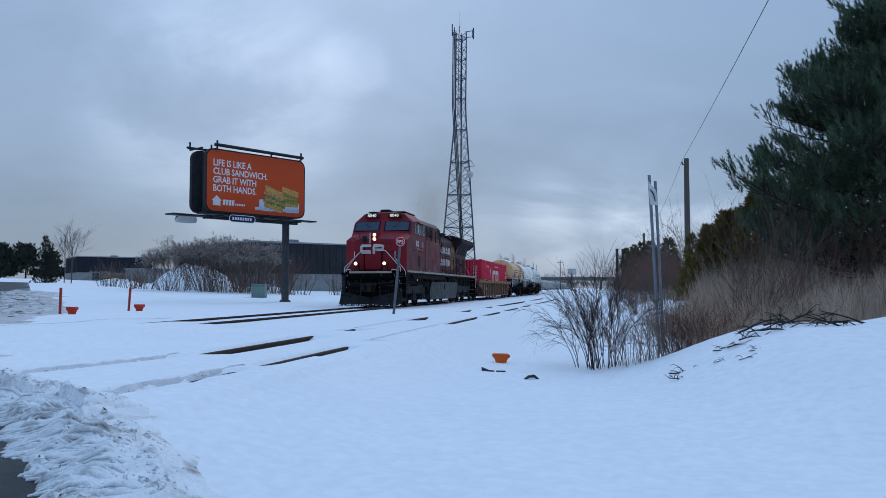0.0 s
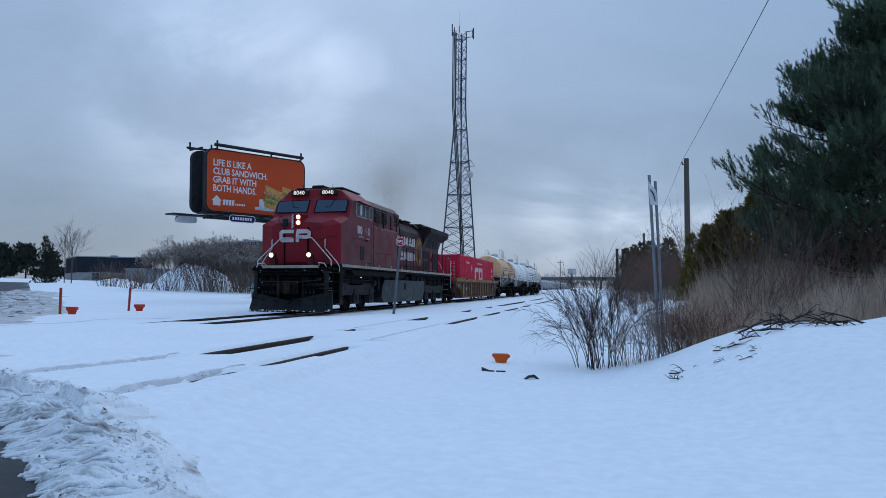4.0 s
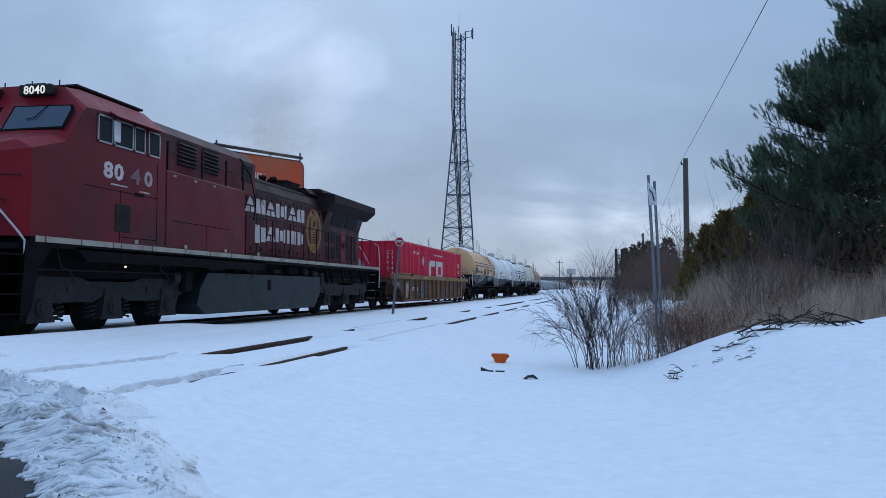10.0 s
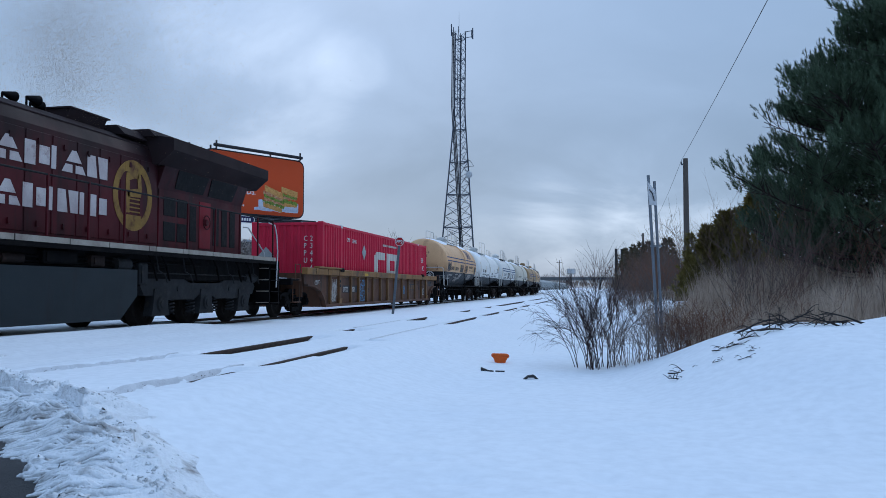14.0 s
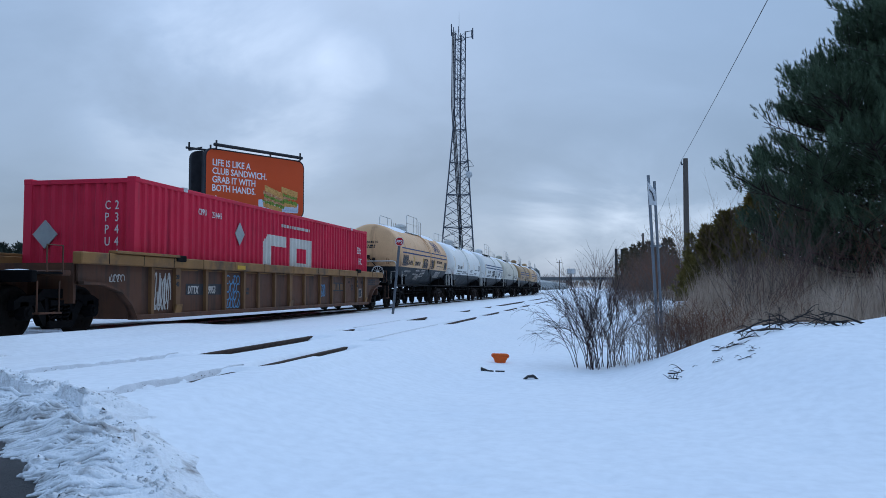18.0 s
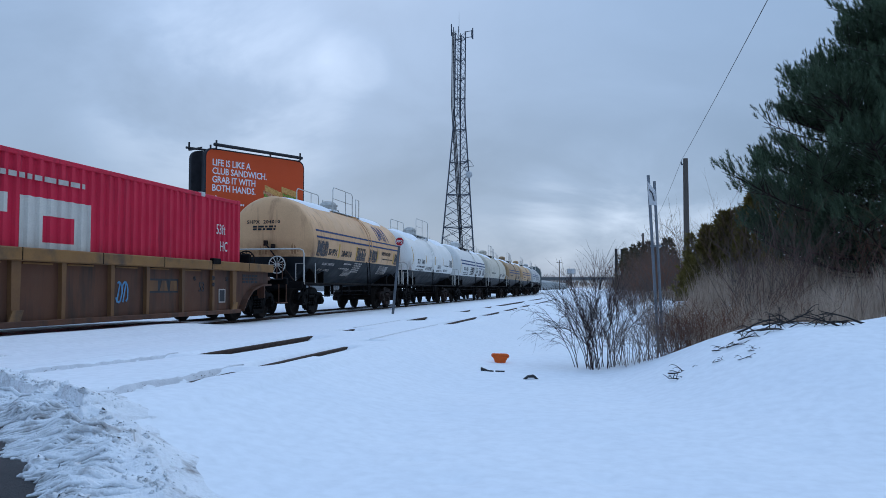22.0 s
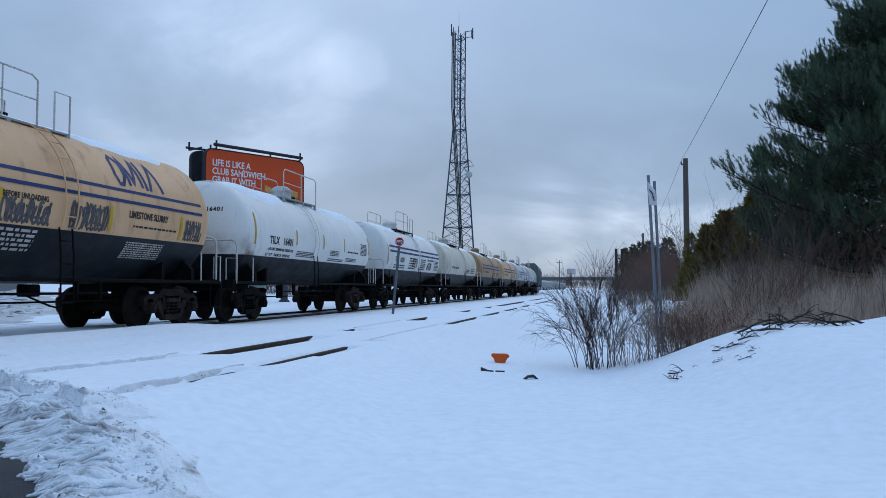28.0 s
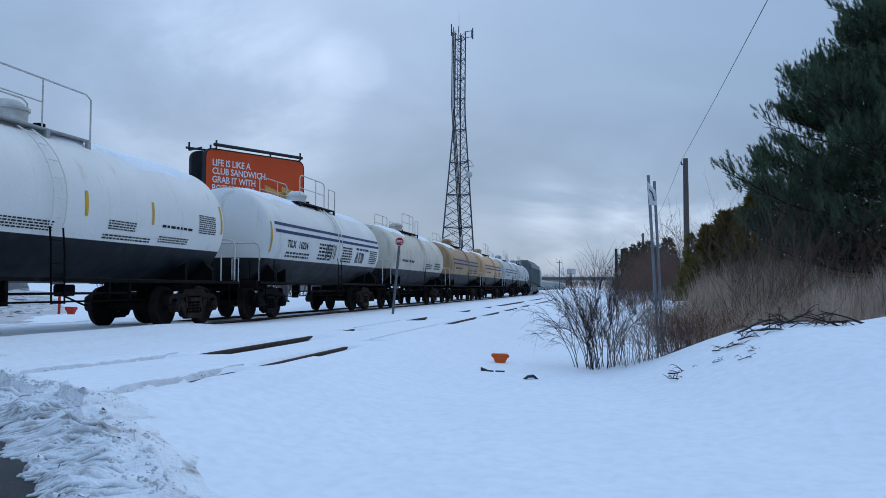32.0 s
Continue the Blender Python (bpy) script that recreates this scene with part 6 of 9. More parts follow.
def freight_truck(car, y, wheel_mesh, spin, mat, side_mesh=None):
    """A two-axle truck: cast side frames, bolster, springs, wheelsets."""
    b = S().box(-0.95, 0.95, y - 0.17, y + 0.17, 0.42, 0.72, 0.04)
    b.box(-0.3, 0.3, y - 0.3, y + 0.3, 0.68, 0.84, 0.03)
    truck = part("truck", b, mat, car)
    for side in (-1, 1):
        x0, x1 = side * 0.93, side * 1.07
        f = S()
        top = [(-1.12, 0.50), (-1.12, 0.66), (-0.95, 0.74), (-0.55, 0.76), (-0.42, 0.86), (0.42, 0.86), (0.55, 0.76), (0.95, 0.74), (1.12, 0.66), (1.12, 0.50), (0.98, 0.56), (0.80, 0.52), (0.62, 0.60), (0.36, 0.70), (-0.36, 0.70), (-0.62, 0.60), (-0.80, 0.52), (-0.98, 0.56)]
        n = len(top)
        f.prism([(y + a, z) for a, z in top], x0, x1, "x")
        for d in (-1, 1):
            leg = [(0.66, 0.60), (0.52, 0.68), (0.22, 0.30), (0.30, 0.20), (0.42, 0.22)]
            f.prism([(y + d * a, z) for a, z in leg], x0, x1, "x")
            post = [(0.30, 0.72), (0.38, 0.72), (0.34, 0.28), (0.26, 0.28)]
            f.prism([(y + d * a, z) for a, z in post], x0, x1, "x")
            f.cyl((side * 0.98, y + d * 0.875, FREIGHT_R), (side * 1.16, y + d * 0.875, FREIGHT_R), 0.135, 0.12, 14)
            f.cyl((side * 1.15, y + d * 0.875, FREIGHT_R), (side * 1.19, y + d * 0.875, FREIGHT_R), 0.07, 0.06, 10)
            f.box(x0, x1, y + d * 0.76, y + d * 0.99, 0.44, 0.66, 0.02)
        f.box(x0, side * 1.12, y - 0.34, y + 0.34, 0.16, 0.30, 0.03)
        part("side_frame", f, mat, truck)
        for dy in (-0.19, 0.0, 0.19):
            sp = S()
            spring(sp, side * 1.03, y + dy, 0.30, 0.58)
            part("spring", sp, mat, truck)
        part("spring_seat", S().box(side * 0.96, side * 1.1, y - 0.27, y + 0.27, 0.57, 0.66), mat, truck)
    for d in (-1, 1):
        w = part("wheelset", wheel_mesh, [WHEEL], truck, at=pose(0, y + d * 0.875, FREIGHT_R))
        if spin:
            SPUN.append((w, y + d * 0.875, FREIGHT_R))
    return truck


def coupler(car, y0, y1, z=0.85):
    s = S().box(-0.09, 0.09, y0, y1, z - 0.1, z + 0.1, 0.02)
    s.box(-0.16, 0.16, y1 - 0.14, y1 + 0.14, z - 0.16, z + 0.16, 0.05)
    s.tube([(0.28, y0, z - 0.1), (0.3, (y0 + y1) / 2, z - 0.4), (0.2, y1, z - 0.45)], 0.03, 6)
    part("coupler", s, BLACK, car)


# ---- locomotive ----
def build_locomotive():
    c = 46.0
    eng = thing("locomotive", "red diesel freight locomotive with a sooty hood and lit headlights", "locomotive", pose(TRACK_X, c, 0))
    Y = lambda v: v - c

    # underframe, sills and stripe
    s = S().box(-1.2, 1.2, Y(35.9), Y(56.3), 1.05, 1.62, 0.03)
    s.box(-0.5, 0.5, Y(41.5), Y(51), 0.7, 1.1, 0.05)
    part("underframe", s, BLACK, eng)
    deck = S().box(-1.5, 1.5, Y(36.3), Y(56.75), 1.66, 1.73, 0.01)
    part("walkway_deck", deck, BLACK, eng)
    for side in (-1, 1):
        x0, x1 = side * 1.40, side * 1.51
        sill = S().prism([(Y(37.4), 1.60), (Y(45.4), 1.60), (Y(45.4), 1.36), (Y(37.75), 1.36)], x0, x1, "x")
        sill.box(x0, x1, Y(36.35), Y(56.7), 1.56, 1.66)
        part("side_sill", sill, BLACK, eng)
        st = S()
        a = 36.4
        rng = random.Random(5)
        while a < 56.6:
            l = rng.choice((1.05, 1.1, 0.9, 1.3, 0.22))
            st.box(side * 1.505, side * 1.518, Y(a), Y(min(a + l, 56.7)), 1.645, 1.745)
            a += l + 0.03
        part("reflective_stripe", st, STRIPE, eng, "worn cream reflective stripe")
        for k in range(4):
            part("lift_lug", S().box(side * 1.5, side * 1.525, Y(39.2 + 1.9 * k), Y(39.3 + 1.9 * k), 1.76, 1.84), STRIPE, eng)

    # nose and cab shell
    def ring(s0, w, zb, zs, ws, zr, zt):
        pts = [(w, zb), (w, zs), (ws, zr), (ws * 0.45, zt)]
        return [(x, Y(s0), z) for x, z in pts] + [(-x, Y(s0), z) for x, z in pts[::-1]]
    rings = [ring(36.04, 1.02, 1.73, 3.10, 0.86, 3.20, 3.23), ring(36.28, 1.5, 1.73, 3.18, 1.2, 3.34, 3.38), ring(37.12, 1.5, 1.73, 3.44, 1.28, 3.58, 3.62),
             ring(37.55, 1.5, 1.73, 4.08, 1.25, 4.24, 4.28), ring(37.66, 1.5, 1.73, 4.16, 1.02, 4.56, 4.62), ring(38.2, 1.5, 1.73, 4.2, 0.96, 4.64, 4.71), ring(40.3, 1.5, 1.73, 4.2, 0.96, 4.64, 4.71)]
    vs = [p for r in rings for p in r]
    fs = []
    for j in range(len(rings) - 1):
        for i in range(8):
            fs.append((j * 8 + i, j * 8 + (i + 1) % 8, (j + 1) * 8 + (i + 1) % 8, (j + 1) * 8 + i))
    fs += [tuple(range(8)), tuple(range(48, 56))]
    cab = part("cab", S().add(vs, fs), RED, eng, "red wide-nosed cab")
    # side-facing faces behind the nose take a darker red than the front
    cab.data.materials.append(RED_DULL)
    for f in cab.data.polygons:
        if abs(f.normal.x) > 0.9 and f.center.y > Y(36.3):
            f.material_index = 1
    roof = S().box(-0.95, 0.95, Y(38.1), Y(40.3), 4.69, 4.735, 0.01)
    roof.box(-0.4, 0.1, Y(38.3), Y(39.2), 4.73, 4.86, 0.04)
    roof.box(0.3, 0.75, Y(39.2), Y(40.0), 4.73, 4.80, 0.03)
    for x in (-0.7, -0.1, 0.5):
        roof.cyl((x, Y(38.2), 4.7), (x, Y(38.2), 4.86), 0.012, n=6)
    part("cab_roof", roof, SOOT, eng)
    # windscreens lie on the slope of the cab front
    def slope(x, f, out):
        s0, z = 37.12 + 0.43 * f, 3.60 + 0.66 * f
        return (x, Y(s0) - out * 0.84, z + out * 0.54)
    for side in (-1, 1):
        for nm, inset, o0, o1, mat in (("windscreen_frame", 0.0, 0.0, 0.02, BLACK), ("windscreen", 0.045, 0.01, 0.026, FRONT_GLASS)):
            xa, xb = side * (0.12 + inset), side * (1.40 - inset)
            q = [(xa, 0.10 + inset), (xb, 0.12 + inset), (xb, 0.76 - inset), (xb - side * 0.06, 0.86 - inset), (xa, 0.90 - inset)]
            v2 = [slope(x, f, o0) for x, f in q] + [slope(x, f, o1) for x, f in q]
            n = len(q)
            part(nm, S().add(v2, [tuple(range(n)), tuple(range(n, 2 * n))] + [(i, (i + 1) % n, n + (i + 1) % n, n + i) for i in range(n)]), mat, cab)
        w = S().tube([slope(side * 0.85, 0.88, 0.03), slope(side * 0.72, 0.45, 0.05), slope(side * 0.55, 0.42, 0.04)], 0.008, 5)
        part("wiper", w, BLACK, cab)
        # number boards above the windows
        nb = S().box(side * 0.57 - 0.335, side * 0.57 + 0.335, Y(37.44), Y(37.62), 4.38, 4.58, 0.02)
        board = part("number_board", nb, BOARD, cab, "black lit number board")
        me = letters("8040", 0.215, 1.05, bold=0.003)
        wd = max(v.co.x for v in me.vertices)
        part("number", on_front(me, side * 0.57 - wd / 2, 4.40, Y(37.44)), BOARD_LIT, board, "glowing white numerals")
        # ditch lights
        d = S().cyl((side * 0.69, Y(35.22), 2.03), (side * 0.69, Y(35.5), 2.03), 0.115, 0.10, 16)
        d.box(side * 0.69 - 0.1, side * 0.69 + 0.1, Y(35.32), Y(35.6), 1.60, 1.95)
        dl = part("ditch_light", d, DARK_RED, eng)
        part("nose_grab", S().tube([(side * 0.98, Y(35.5), 1.66), (side * 1.0, Y(35.36), 1.76), (side * 1.22, Y(35.34), 1.74), (side * 1.30, Y(35.36), 1.60), (side * 1.22, Y(35.4), 1.48)], 0.018, 6), GRAB, eng)
        part("lens", S().cyl((side * 0.69, Y(35.19), 2.03), (side * 0.69, Y(35.23), 2.03), 0.07, 0.085, 16), LAMP_ON, dl, "bright lit lens")
    # nose door, headlights, grab irons and mark
    nd = S().box(-0.50, 0.34, Y(35.99), Y(36.06), 1.78, 3.02, 0.02)
    part("nose_door", nd, RED, cab)
    seams = S()
    for x in (-0.52, 0.36):
        seams.box(x - 0.012, x + 0.012, Y(35.975), Y(36.05), 1.76, 3.05)
    part("door_seams", seams, BLACK, cab)
    hl = S().box(-0.15, 0.12, Y(36.0), Y(36.6), 3.08, 3.56, 0.03)
    hl_ob = part("headlight_housing", hl, RED, cab)
    for z in (3.22, 3.42):
        part("headlight", S().cyl((-0.015, Y(35.97), z), (-0.015, Y(36.01), z), 0.072, 0.082, 18), LAMP_ON, hl_ob, "bright lit headlight")
    part("nose_window", S().box(-0.62, -0.40, Y(35.98), Y(36.06), 3.08, 3.38, 0.04), GLASS_DARK, cab)
    chk = S()
    for k in range(10):
        chk.box(-0.26 + 0.035 * (k % 2), -0.22 + 0.035 * (k % 2), Y(35.97), Y(35.99), 3.02 + 0.05 * k, 3.065 + 0.05 * k)
    part("checker_board", S().box(-0.28, -0.17, Y(35.99), Y(36.3), 3.0, 3.54, 0.01), RED, cab)
    tagged(part("checker_strip", chk, WHITE_PAINT, cab), kind="stuff")
    gi = S()
    for x, z in ((0.55, 3.02), (0.7, 2.62), (0.9, 2.3), (-0.75, 2.7)):
        gi.tube([(x, Y(36.1), z), (x, Y(35.98), z), (x + 0.28, Y(35.98), z), (x + 0.28, Y(36.1), z)], 0.012, 5)
    gi.tube([(-0.7, Y(36.0), 3.2), (-0.8, Y(36.1), 3.42), (-0.95, Y(36.5), 3.52), (-0.95, Y(36.9), 3.5)], 0.014, 5)
    gi.tube([(1.1, Y(36.1), 2.72), (1.12, Y(36.02), 2.72), (1.38, Y(36.15), 2.72), (1.36, Y(36.22), 2.72)], 0.012, 5)
    part("grab_irons", gi, DARK_RED, cab)
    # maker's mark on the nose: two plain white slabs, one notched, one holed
    put = lambda u, w, h: (u, Y(35.975) - h - 0.02, w)
    for st in ([(-0.16, 2.90), (-0.60, 2.90), (-0.64, 2.86), (-0.64, 2.62), (-0.60, 2.58), (-0.16, 2.58)], [(-0.02, 2.52), (-0.02, 2.72), (-0.02, 2.90), (0.38, 2.90), (0.42, 2.86), (0.42, 2.74), (0.38, 2.70), (0.05, 2.70)]):
        mk = S()
        ribbon(mk, st, 0.12, put)
        part("nose_mark", mk, WORN_WHITE, cab, "plain white painted band")

    # cab side windows, doors, lettering (both sides)
    for side in (-1, 1):
        x = side * 1.5
        for a, b in ((37.96, 38.42), (38.46, 39.08), (39.12, 39.5), (39.62, 40.05)):
            fr = S()
            for q in ((a, a + 0.03, 3.6, 4.12), (b - 0.03, b, 3.6, 4.12), (a, b, 3.6, 3.63), (a, b, 4.09, 4.12)):
                fr.box(x - side * 0.01, x + side * 0.022, Y(q[0]), Y(q[1]), q[2], q[3])
            sw = part("side_window", fr, SILVER, cab, "aluminium-framed side window")
            part("pane", S().box(x - side * 0.01, x + side * 0.008, Y(a + 0.03), Y(b - 0.03), 3.63, 4.09), GLASS_DARK, sw)
        part("window_shade", S().prism([(x + side * 0.0, 4.2), (x + side * 0.02, 4.23), (x + side * 0.2, 4.13), (x + side * 0.2, 4.11)], Y(38.3), Y(40.1)), RED, cab)
        part("wind_deflector", S().box(x + side * 0.02, x + side * 0.05, Y(38.42), Y(38.62), 3.68, 4.08, 0.01), GRAB, cab)
        for figures, a, mat in (("80", 38.16, WORN_WHITE), ("4", 39.06, FADED_FIGURE), ("0", 39.50, GREY_FIGURE)):
            if side > 0:
                part("side_number", on_side(letters(figures, 0.42, 1.12, 0, 1.42, 0.014), Y(a), 2.97, x), mat, cab, "worn numerals, the third nearly gone" if figures == "4" else "worn white numerals")
        rng = random.Random(3)
        sm = S()
        bars(rng, sm, Y(38.4), Y(38.95), 2.84, 2.88, x + (0.001 if side > 0 else -0.005), 1)
        bars(rng, sm, Y(39.35), Y(39.7), 2.80, 2.84, x + (0.001 if side > 0 else -0.005), 1)
        part("small_print", sm, WORN_WHITE, cab)
        ln = S()
        for q in ((38.7, 38.72, 1.78, 2.75), (39.98, 40.0, 1.78, 3.5), (37.6, 40.0, 2.74, 2.755), (38.7, 39.98, 1.86, 1.875)):
            ln.box(x - side * 0.01, x + side * 0.003, Y(q[0]), Y(q[1]), q[2], q[3])
        ln.box(x - side * 0.01, x + side * 0.012, Y(39.2), Y(39.5), 2.72, 2.78)
        part("panel_seams", ln, BLACK, cab)
        part("cab_grille", S().box(x - side * 0.02, x + side * 0.012, Y(38.55), Y(39.05), 1.96, 2.50, 0.01), GRILLE, cab)

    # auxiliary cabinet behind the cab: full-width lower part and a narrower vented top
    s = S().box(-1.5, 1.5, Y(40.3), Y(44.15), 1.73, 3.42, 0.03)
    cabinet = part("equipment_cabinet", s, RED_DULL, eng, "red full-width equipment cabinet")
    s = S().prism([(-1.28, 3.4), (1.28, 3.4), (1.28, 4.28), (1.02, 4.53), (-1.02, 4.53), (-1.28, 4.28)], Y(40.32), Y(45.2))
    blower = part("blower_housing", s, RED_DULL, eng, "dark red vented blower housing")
    for side in (-1, 1):
        x = side * 1.28
        for a in (41.15, 42.25):
            v = part("side_vent", S().box(x - side * 0.03, x + side * 0.01, Y(a), Y(a + 0.82), 3.66, 4.24), GRILLE, blower)
            sl = S()
            for k in range(6):
                z = 3.70 + 0.09 * k
                sl.prism([(x, z), (x + side * 0.06, z - 0.02), (x + side * 0.06, z - 0.005), (x, z + 0.03)], Y(a + 0.02), Y(a + 0.80))
            part("louvres", sl, LOUVRE, v)
        part("air_intake", S().box(x - side * 0.03, x + side * 0.012, Y(44.35), Y(45.0), 3.72, 4.18, 0.01), GRILLE, blower)
        wr = S()
        for a in (40.45, 41.95, 43.15, 44.1):
            wr.box(side * 1.42, side * 1.47, Y(a), Y(a + 0.05), 3.40, 4.06)
        wr.tube([(side * 1.45, Y(40.45), 3.86), (side * 1.45, Y(44.1), 3.80)], 0.016, 5)
        part("cabinet_railing", wr, DARK_RED, eng)
        dr = S()
        for k in range(3):
            dr.box(side * 1.5, side * 1.514, Y(40.6 + 0.9 * k), Y(40.72 + 0.9 * k), 3.3, 3.345)
        part("warning_plates", dr, STRIPE, eng)
        ln = S()
        ln.box(side * 1.49, side * 1.504, Y(40.55), Y(43.3), 2.33, 2.345)
        ln.box(side * 1.49, side * 1.504, Y(40.34), Y(40.36), 1.78, 3.4)
        ln.box(side * 1.49, side * 1.504, Y(42.1), Y(42.115), 1.78, 2.33)
        part("cabinet_seams", ln, BLACK, eng)
        hose = S().tube([(side * 1.3, Y(44.2), 4.3), (side * 1.42, Y(44.6), 3.9), (side * 1.4, Y(45.0), 3.2), (side * 1.25, Y(45.2), 2.75)], 0.018, 6)
        part("sand_hose", hose, BLACK, eng)

    # engine hood with doors
    s = S().prism([(-0.97, 1.73), (0.97, 1.73), (0.97, 3.72), (0.86, 3.98), (0.6, 4.12), (-0.6, 4.12), (-0.86, 3.98), (-0.97, 3.72)], Y(44.1), Y(51.5))
    hood = part("engine_hood", s, [DARK_RED], eng, "dark sooty red engine hood with doors")
    hood_roof = S().prism([(-0.88, 3.98), (-0.6, 4.14), (0.6, 4.14), (0.88, 3.98), (0.88, 3.96), (-0.88, 3.96)], Y(45.25), Y(51.4))
    part("hood_roof", hood_roof, SOOT, eng)
    for side in (-1, 1):
        for k in range(9):
            a = 45.3 + 0.68 * k
            dm = S().box(side * 0.965, side * 0.985, Y(a), Y(a + 0.64), 1.85, 3.62, 0.008)
            dm.box(side * 0.98, side * 1.01, Y(a + 0.28), Y(a + 0.34), 3.40, 3.50)
            dm.box(side * 0.98, side * 1.01, Y(a + 0.28), Y(a + 0.34), 1.95, 2.05)
            part("hood_door", dm, DARK_RED, hood)
    put = lambda u, w, h: (0.985 + h, u, w)
    slit_slabs(hood, "mark_slab", Y(44.35), Y(49.65), 3.02, 3.44, "Ovhvoivh", 0.115, put, WORN_WHITE, "worn white painted slab")
    slit_slabs(hood, "mark_slab", Y(45.85), Y(49.65), 2.27, 2.69, "Ovoihio", 0.115, put, WORN_WHITE, "worn white painted slab")
    em = S()
    oval = [(Y(50.5) + 0.62 * math.cos(t), 2.82 + 0.66 * math.sin(t)) for t in np.linspace(0, 2 * math.pi, 29)]
    ribbon(em, oval, 0.17, put)
    ribbon(em, [(Y(50.3), 2.45), (Y(50.3), 3.2), (Y(50.7), 3.3), (Y(50.75), 2.9), (Y(50.3), 2.85)], 0.14, put)
    ribbon(em, [(Y(50.2), 2.3), (Y(50.8), 2.3)], 0.22, put)
    ribbon(em, [(Y(50.2), 3.4), (Y(50.8), 3.4)], 0.2, put)
    for k in range(5):
        ribbon(em, [(Y(50.25), 2.48 + 0.09 * k), (Y(50.75), 2.48 + 0.09 * k)], 0.03, put)
    part("crest", em, GOLD, hood, "faded gold oval crest")
    ex = S().prism([(-0.5, 4.1), (0.5, 4.1), (0.62, 4.36), (-0.62, 4.36)], Y(48.95), Y(50.1))
    ex.box(-0.66, 0.66, Y(48.9), Y(50.15), 4.35, 4.38)
    part("exhaust_chimney", ex, SOOT, eng)
    hn = S()
    for k, (dy, dx) in enumerate(((0, 0.35), (0.35, 0.55), (0.75, 0.3))):
        y = 47.5 + dy
        hn.cyl((dx, Y(y), 4.3), (dx, Y(y + 0.3), 4.3), 0.03, 0.10, 10)
        hn.cyl((dx, Y(y), 4.1), (dx, Y(y), 4.3), 0.02, n=6)
    part("air_horn", hn, BLACK, eng)

    # radiator: narrow below, flared wings above
    s = S().prism([(-0.97, 1.73), (0.97, 1.73), (0.97, 3.1), (1.15, 3.62), (-1.15, 3.62), (-0.97, 3.1)], Y(51.45), Y(55.6))
    rad = part("radiator_cabinet", s, DARK_RED, eng, "dark red radiator cabinet with grilles")
    s = S().prism([(-1.15, 3.60), (1.15, 3.60), (1.5, 3.90), (1.5, 4.16), (0.9, 4.26), (-0.9, 4.26), (-1.5, 4.16), (-1.5, 3.90)], Y(51.2), Y(56.15))
    s.prism([(-1.1, 4.2), (1.1, 4.2), (0.95, 4.36), (-0.95, 4.36)], Y(51.1), Y(55.3))
    s.prism([(-0.9, 4.1), (0.9, 4.1), (0.7, 4.3), (-0.7, 4.3)], Y(50.3), Y(51.3))
    part("radiator_wing", s, SOOT, eng, "sooty flared radiator wings")
    for side in (-1, 1):
        for a in (52.0, 53.55):
            q = [(0.99, 3.16), (1.135, 3.58)]
            v = S().add([(side * (x + o), Y(yy), z) for o in (0.0, 0.02) for (x, z), yy in ((q[0], a + 0.12), (q[0], a + 1.40), (q[1], a + 1.45), (q[1], a + 0.05))],
                        [(0, 1, 2, 3), (4, 7, 6, 5), (0, 4, 5, 1), (1, 5, 6, 2), (2, 6, 7, 3), (3, 7, 4, 0)])
            part("radiator_grille", v, GRILLE, rad)
        for a, b, z0, z1 in ((51.7, 52.2, 2.52, 2.95), (52.28, 52.7, 2.52, 2.95), (51.7, 52.2, 1.95, 2.38), (52.28, 52.7, 1.95, 2.38), (52.85, 53.15, 2.0, 2.85), (54.0, 54.3, 1.95, 2.9), (54.45, 54.75, 1.95, 2.9), (54.9, 55.2, 1.95, 2.9), (53.35, 53.8, 1.9, 2.15)):
            part("side_grille", S().box(side * 0.96, side * 0.982, Y(a), Y(b), z0, z1, 0.006), GRILLE, rad)
        part("access_door", S().box(side * 0.96, side * 0.985, Y(53.3), Y(53.85), 1.85, 3.0, 0.006), RED, rad)
        hw = S()
        ring_pts = [(side * 1.03, Y(53.58) + 0.17 * math.cos(t), 2.5 + 0.17 * math.sin(t)) for t in np.linspace(0, 2 * math.pi, 17)]
        hw.tube(ring_pts, 0.015, 5)
        hw.cyl((side * 0.98, Y(53.58), 2.5), (side * 1.05, Y(53.58), 2.5), 0.09, 0.07, 10)
        part("handwheel", hw, DARK_RED, rad)
    box = S().box(-0.5, 0.5, Y(55.6), Y(56.1), 1.73, 2.6, 0.02)
    part("end_cabinet", box, RED, eng)

    # handrails
    posts = (44.3, 46.0, 47.3, 48.4, 49.5, 50.7, 51.9, 53.2, 54.5, 55.6, 56.6)
    for side in (-1, 1):
        for a in posts:
            part("railing_post", S().box(side * 1.44, side * 1.48, Y(a) - 0.02, Y(a) + 0.02, 1.6, 2.82, 0.006), DARK_RED, eng)
        part("railing_pipe", S().tube([(side * 1.46, Y(a), 2.80) for a in (43.6, 47, 51, 56.65)], 0.02, 6), TRUCK_GREY, eng)
        part("rear_grab_rail", S().tube([(side * 1.42, Y(56.4), 2.72), (side * 1.45, Y(56.75), 2.68), (side * 1.47, Y(56.85), 2.4), (side * 1.48, Y(56.9), 1.9), (side * 1.48, Y(56.82), 0.9)], 0.018, 6), GRAB, eng)
        part("rear_grab_rail", S().tube([(side * 0.7, Y(56.3), 2.6), (side * 0.75, Y(56.5), 2.6), (side * 1.0, Y(57.05), 1.9), (side * 1.02, Y(57.08), 1.45), (side * 1.0, Y(56.95), 1.3)], 0.018, 6), GRAB, eng)
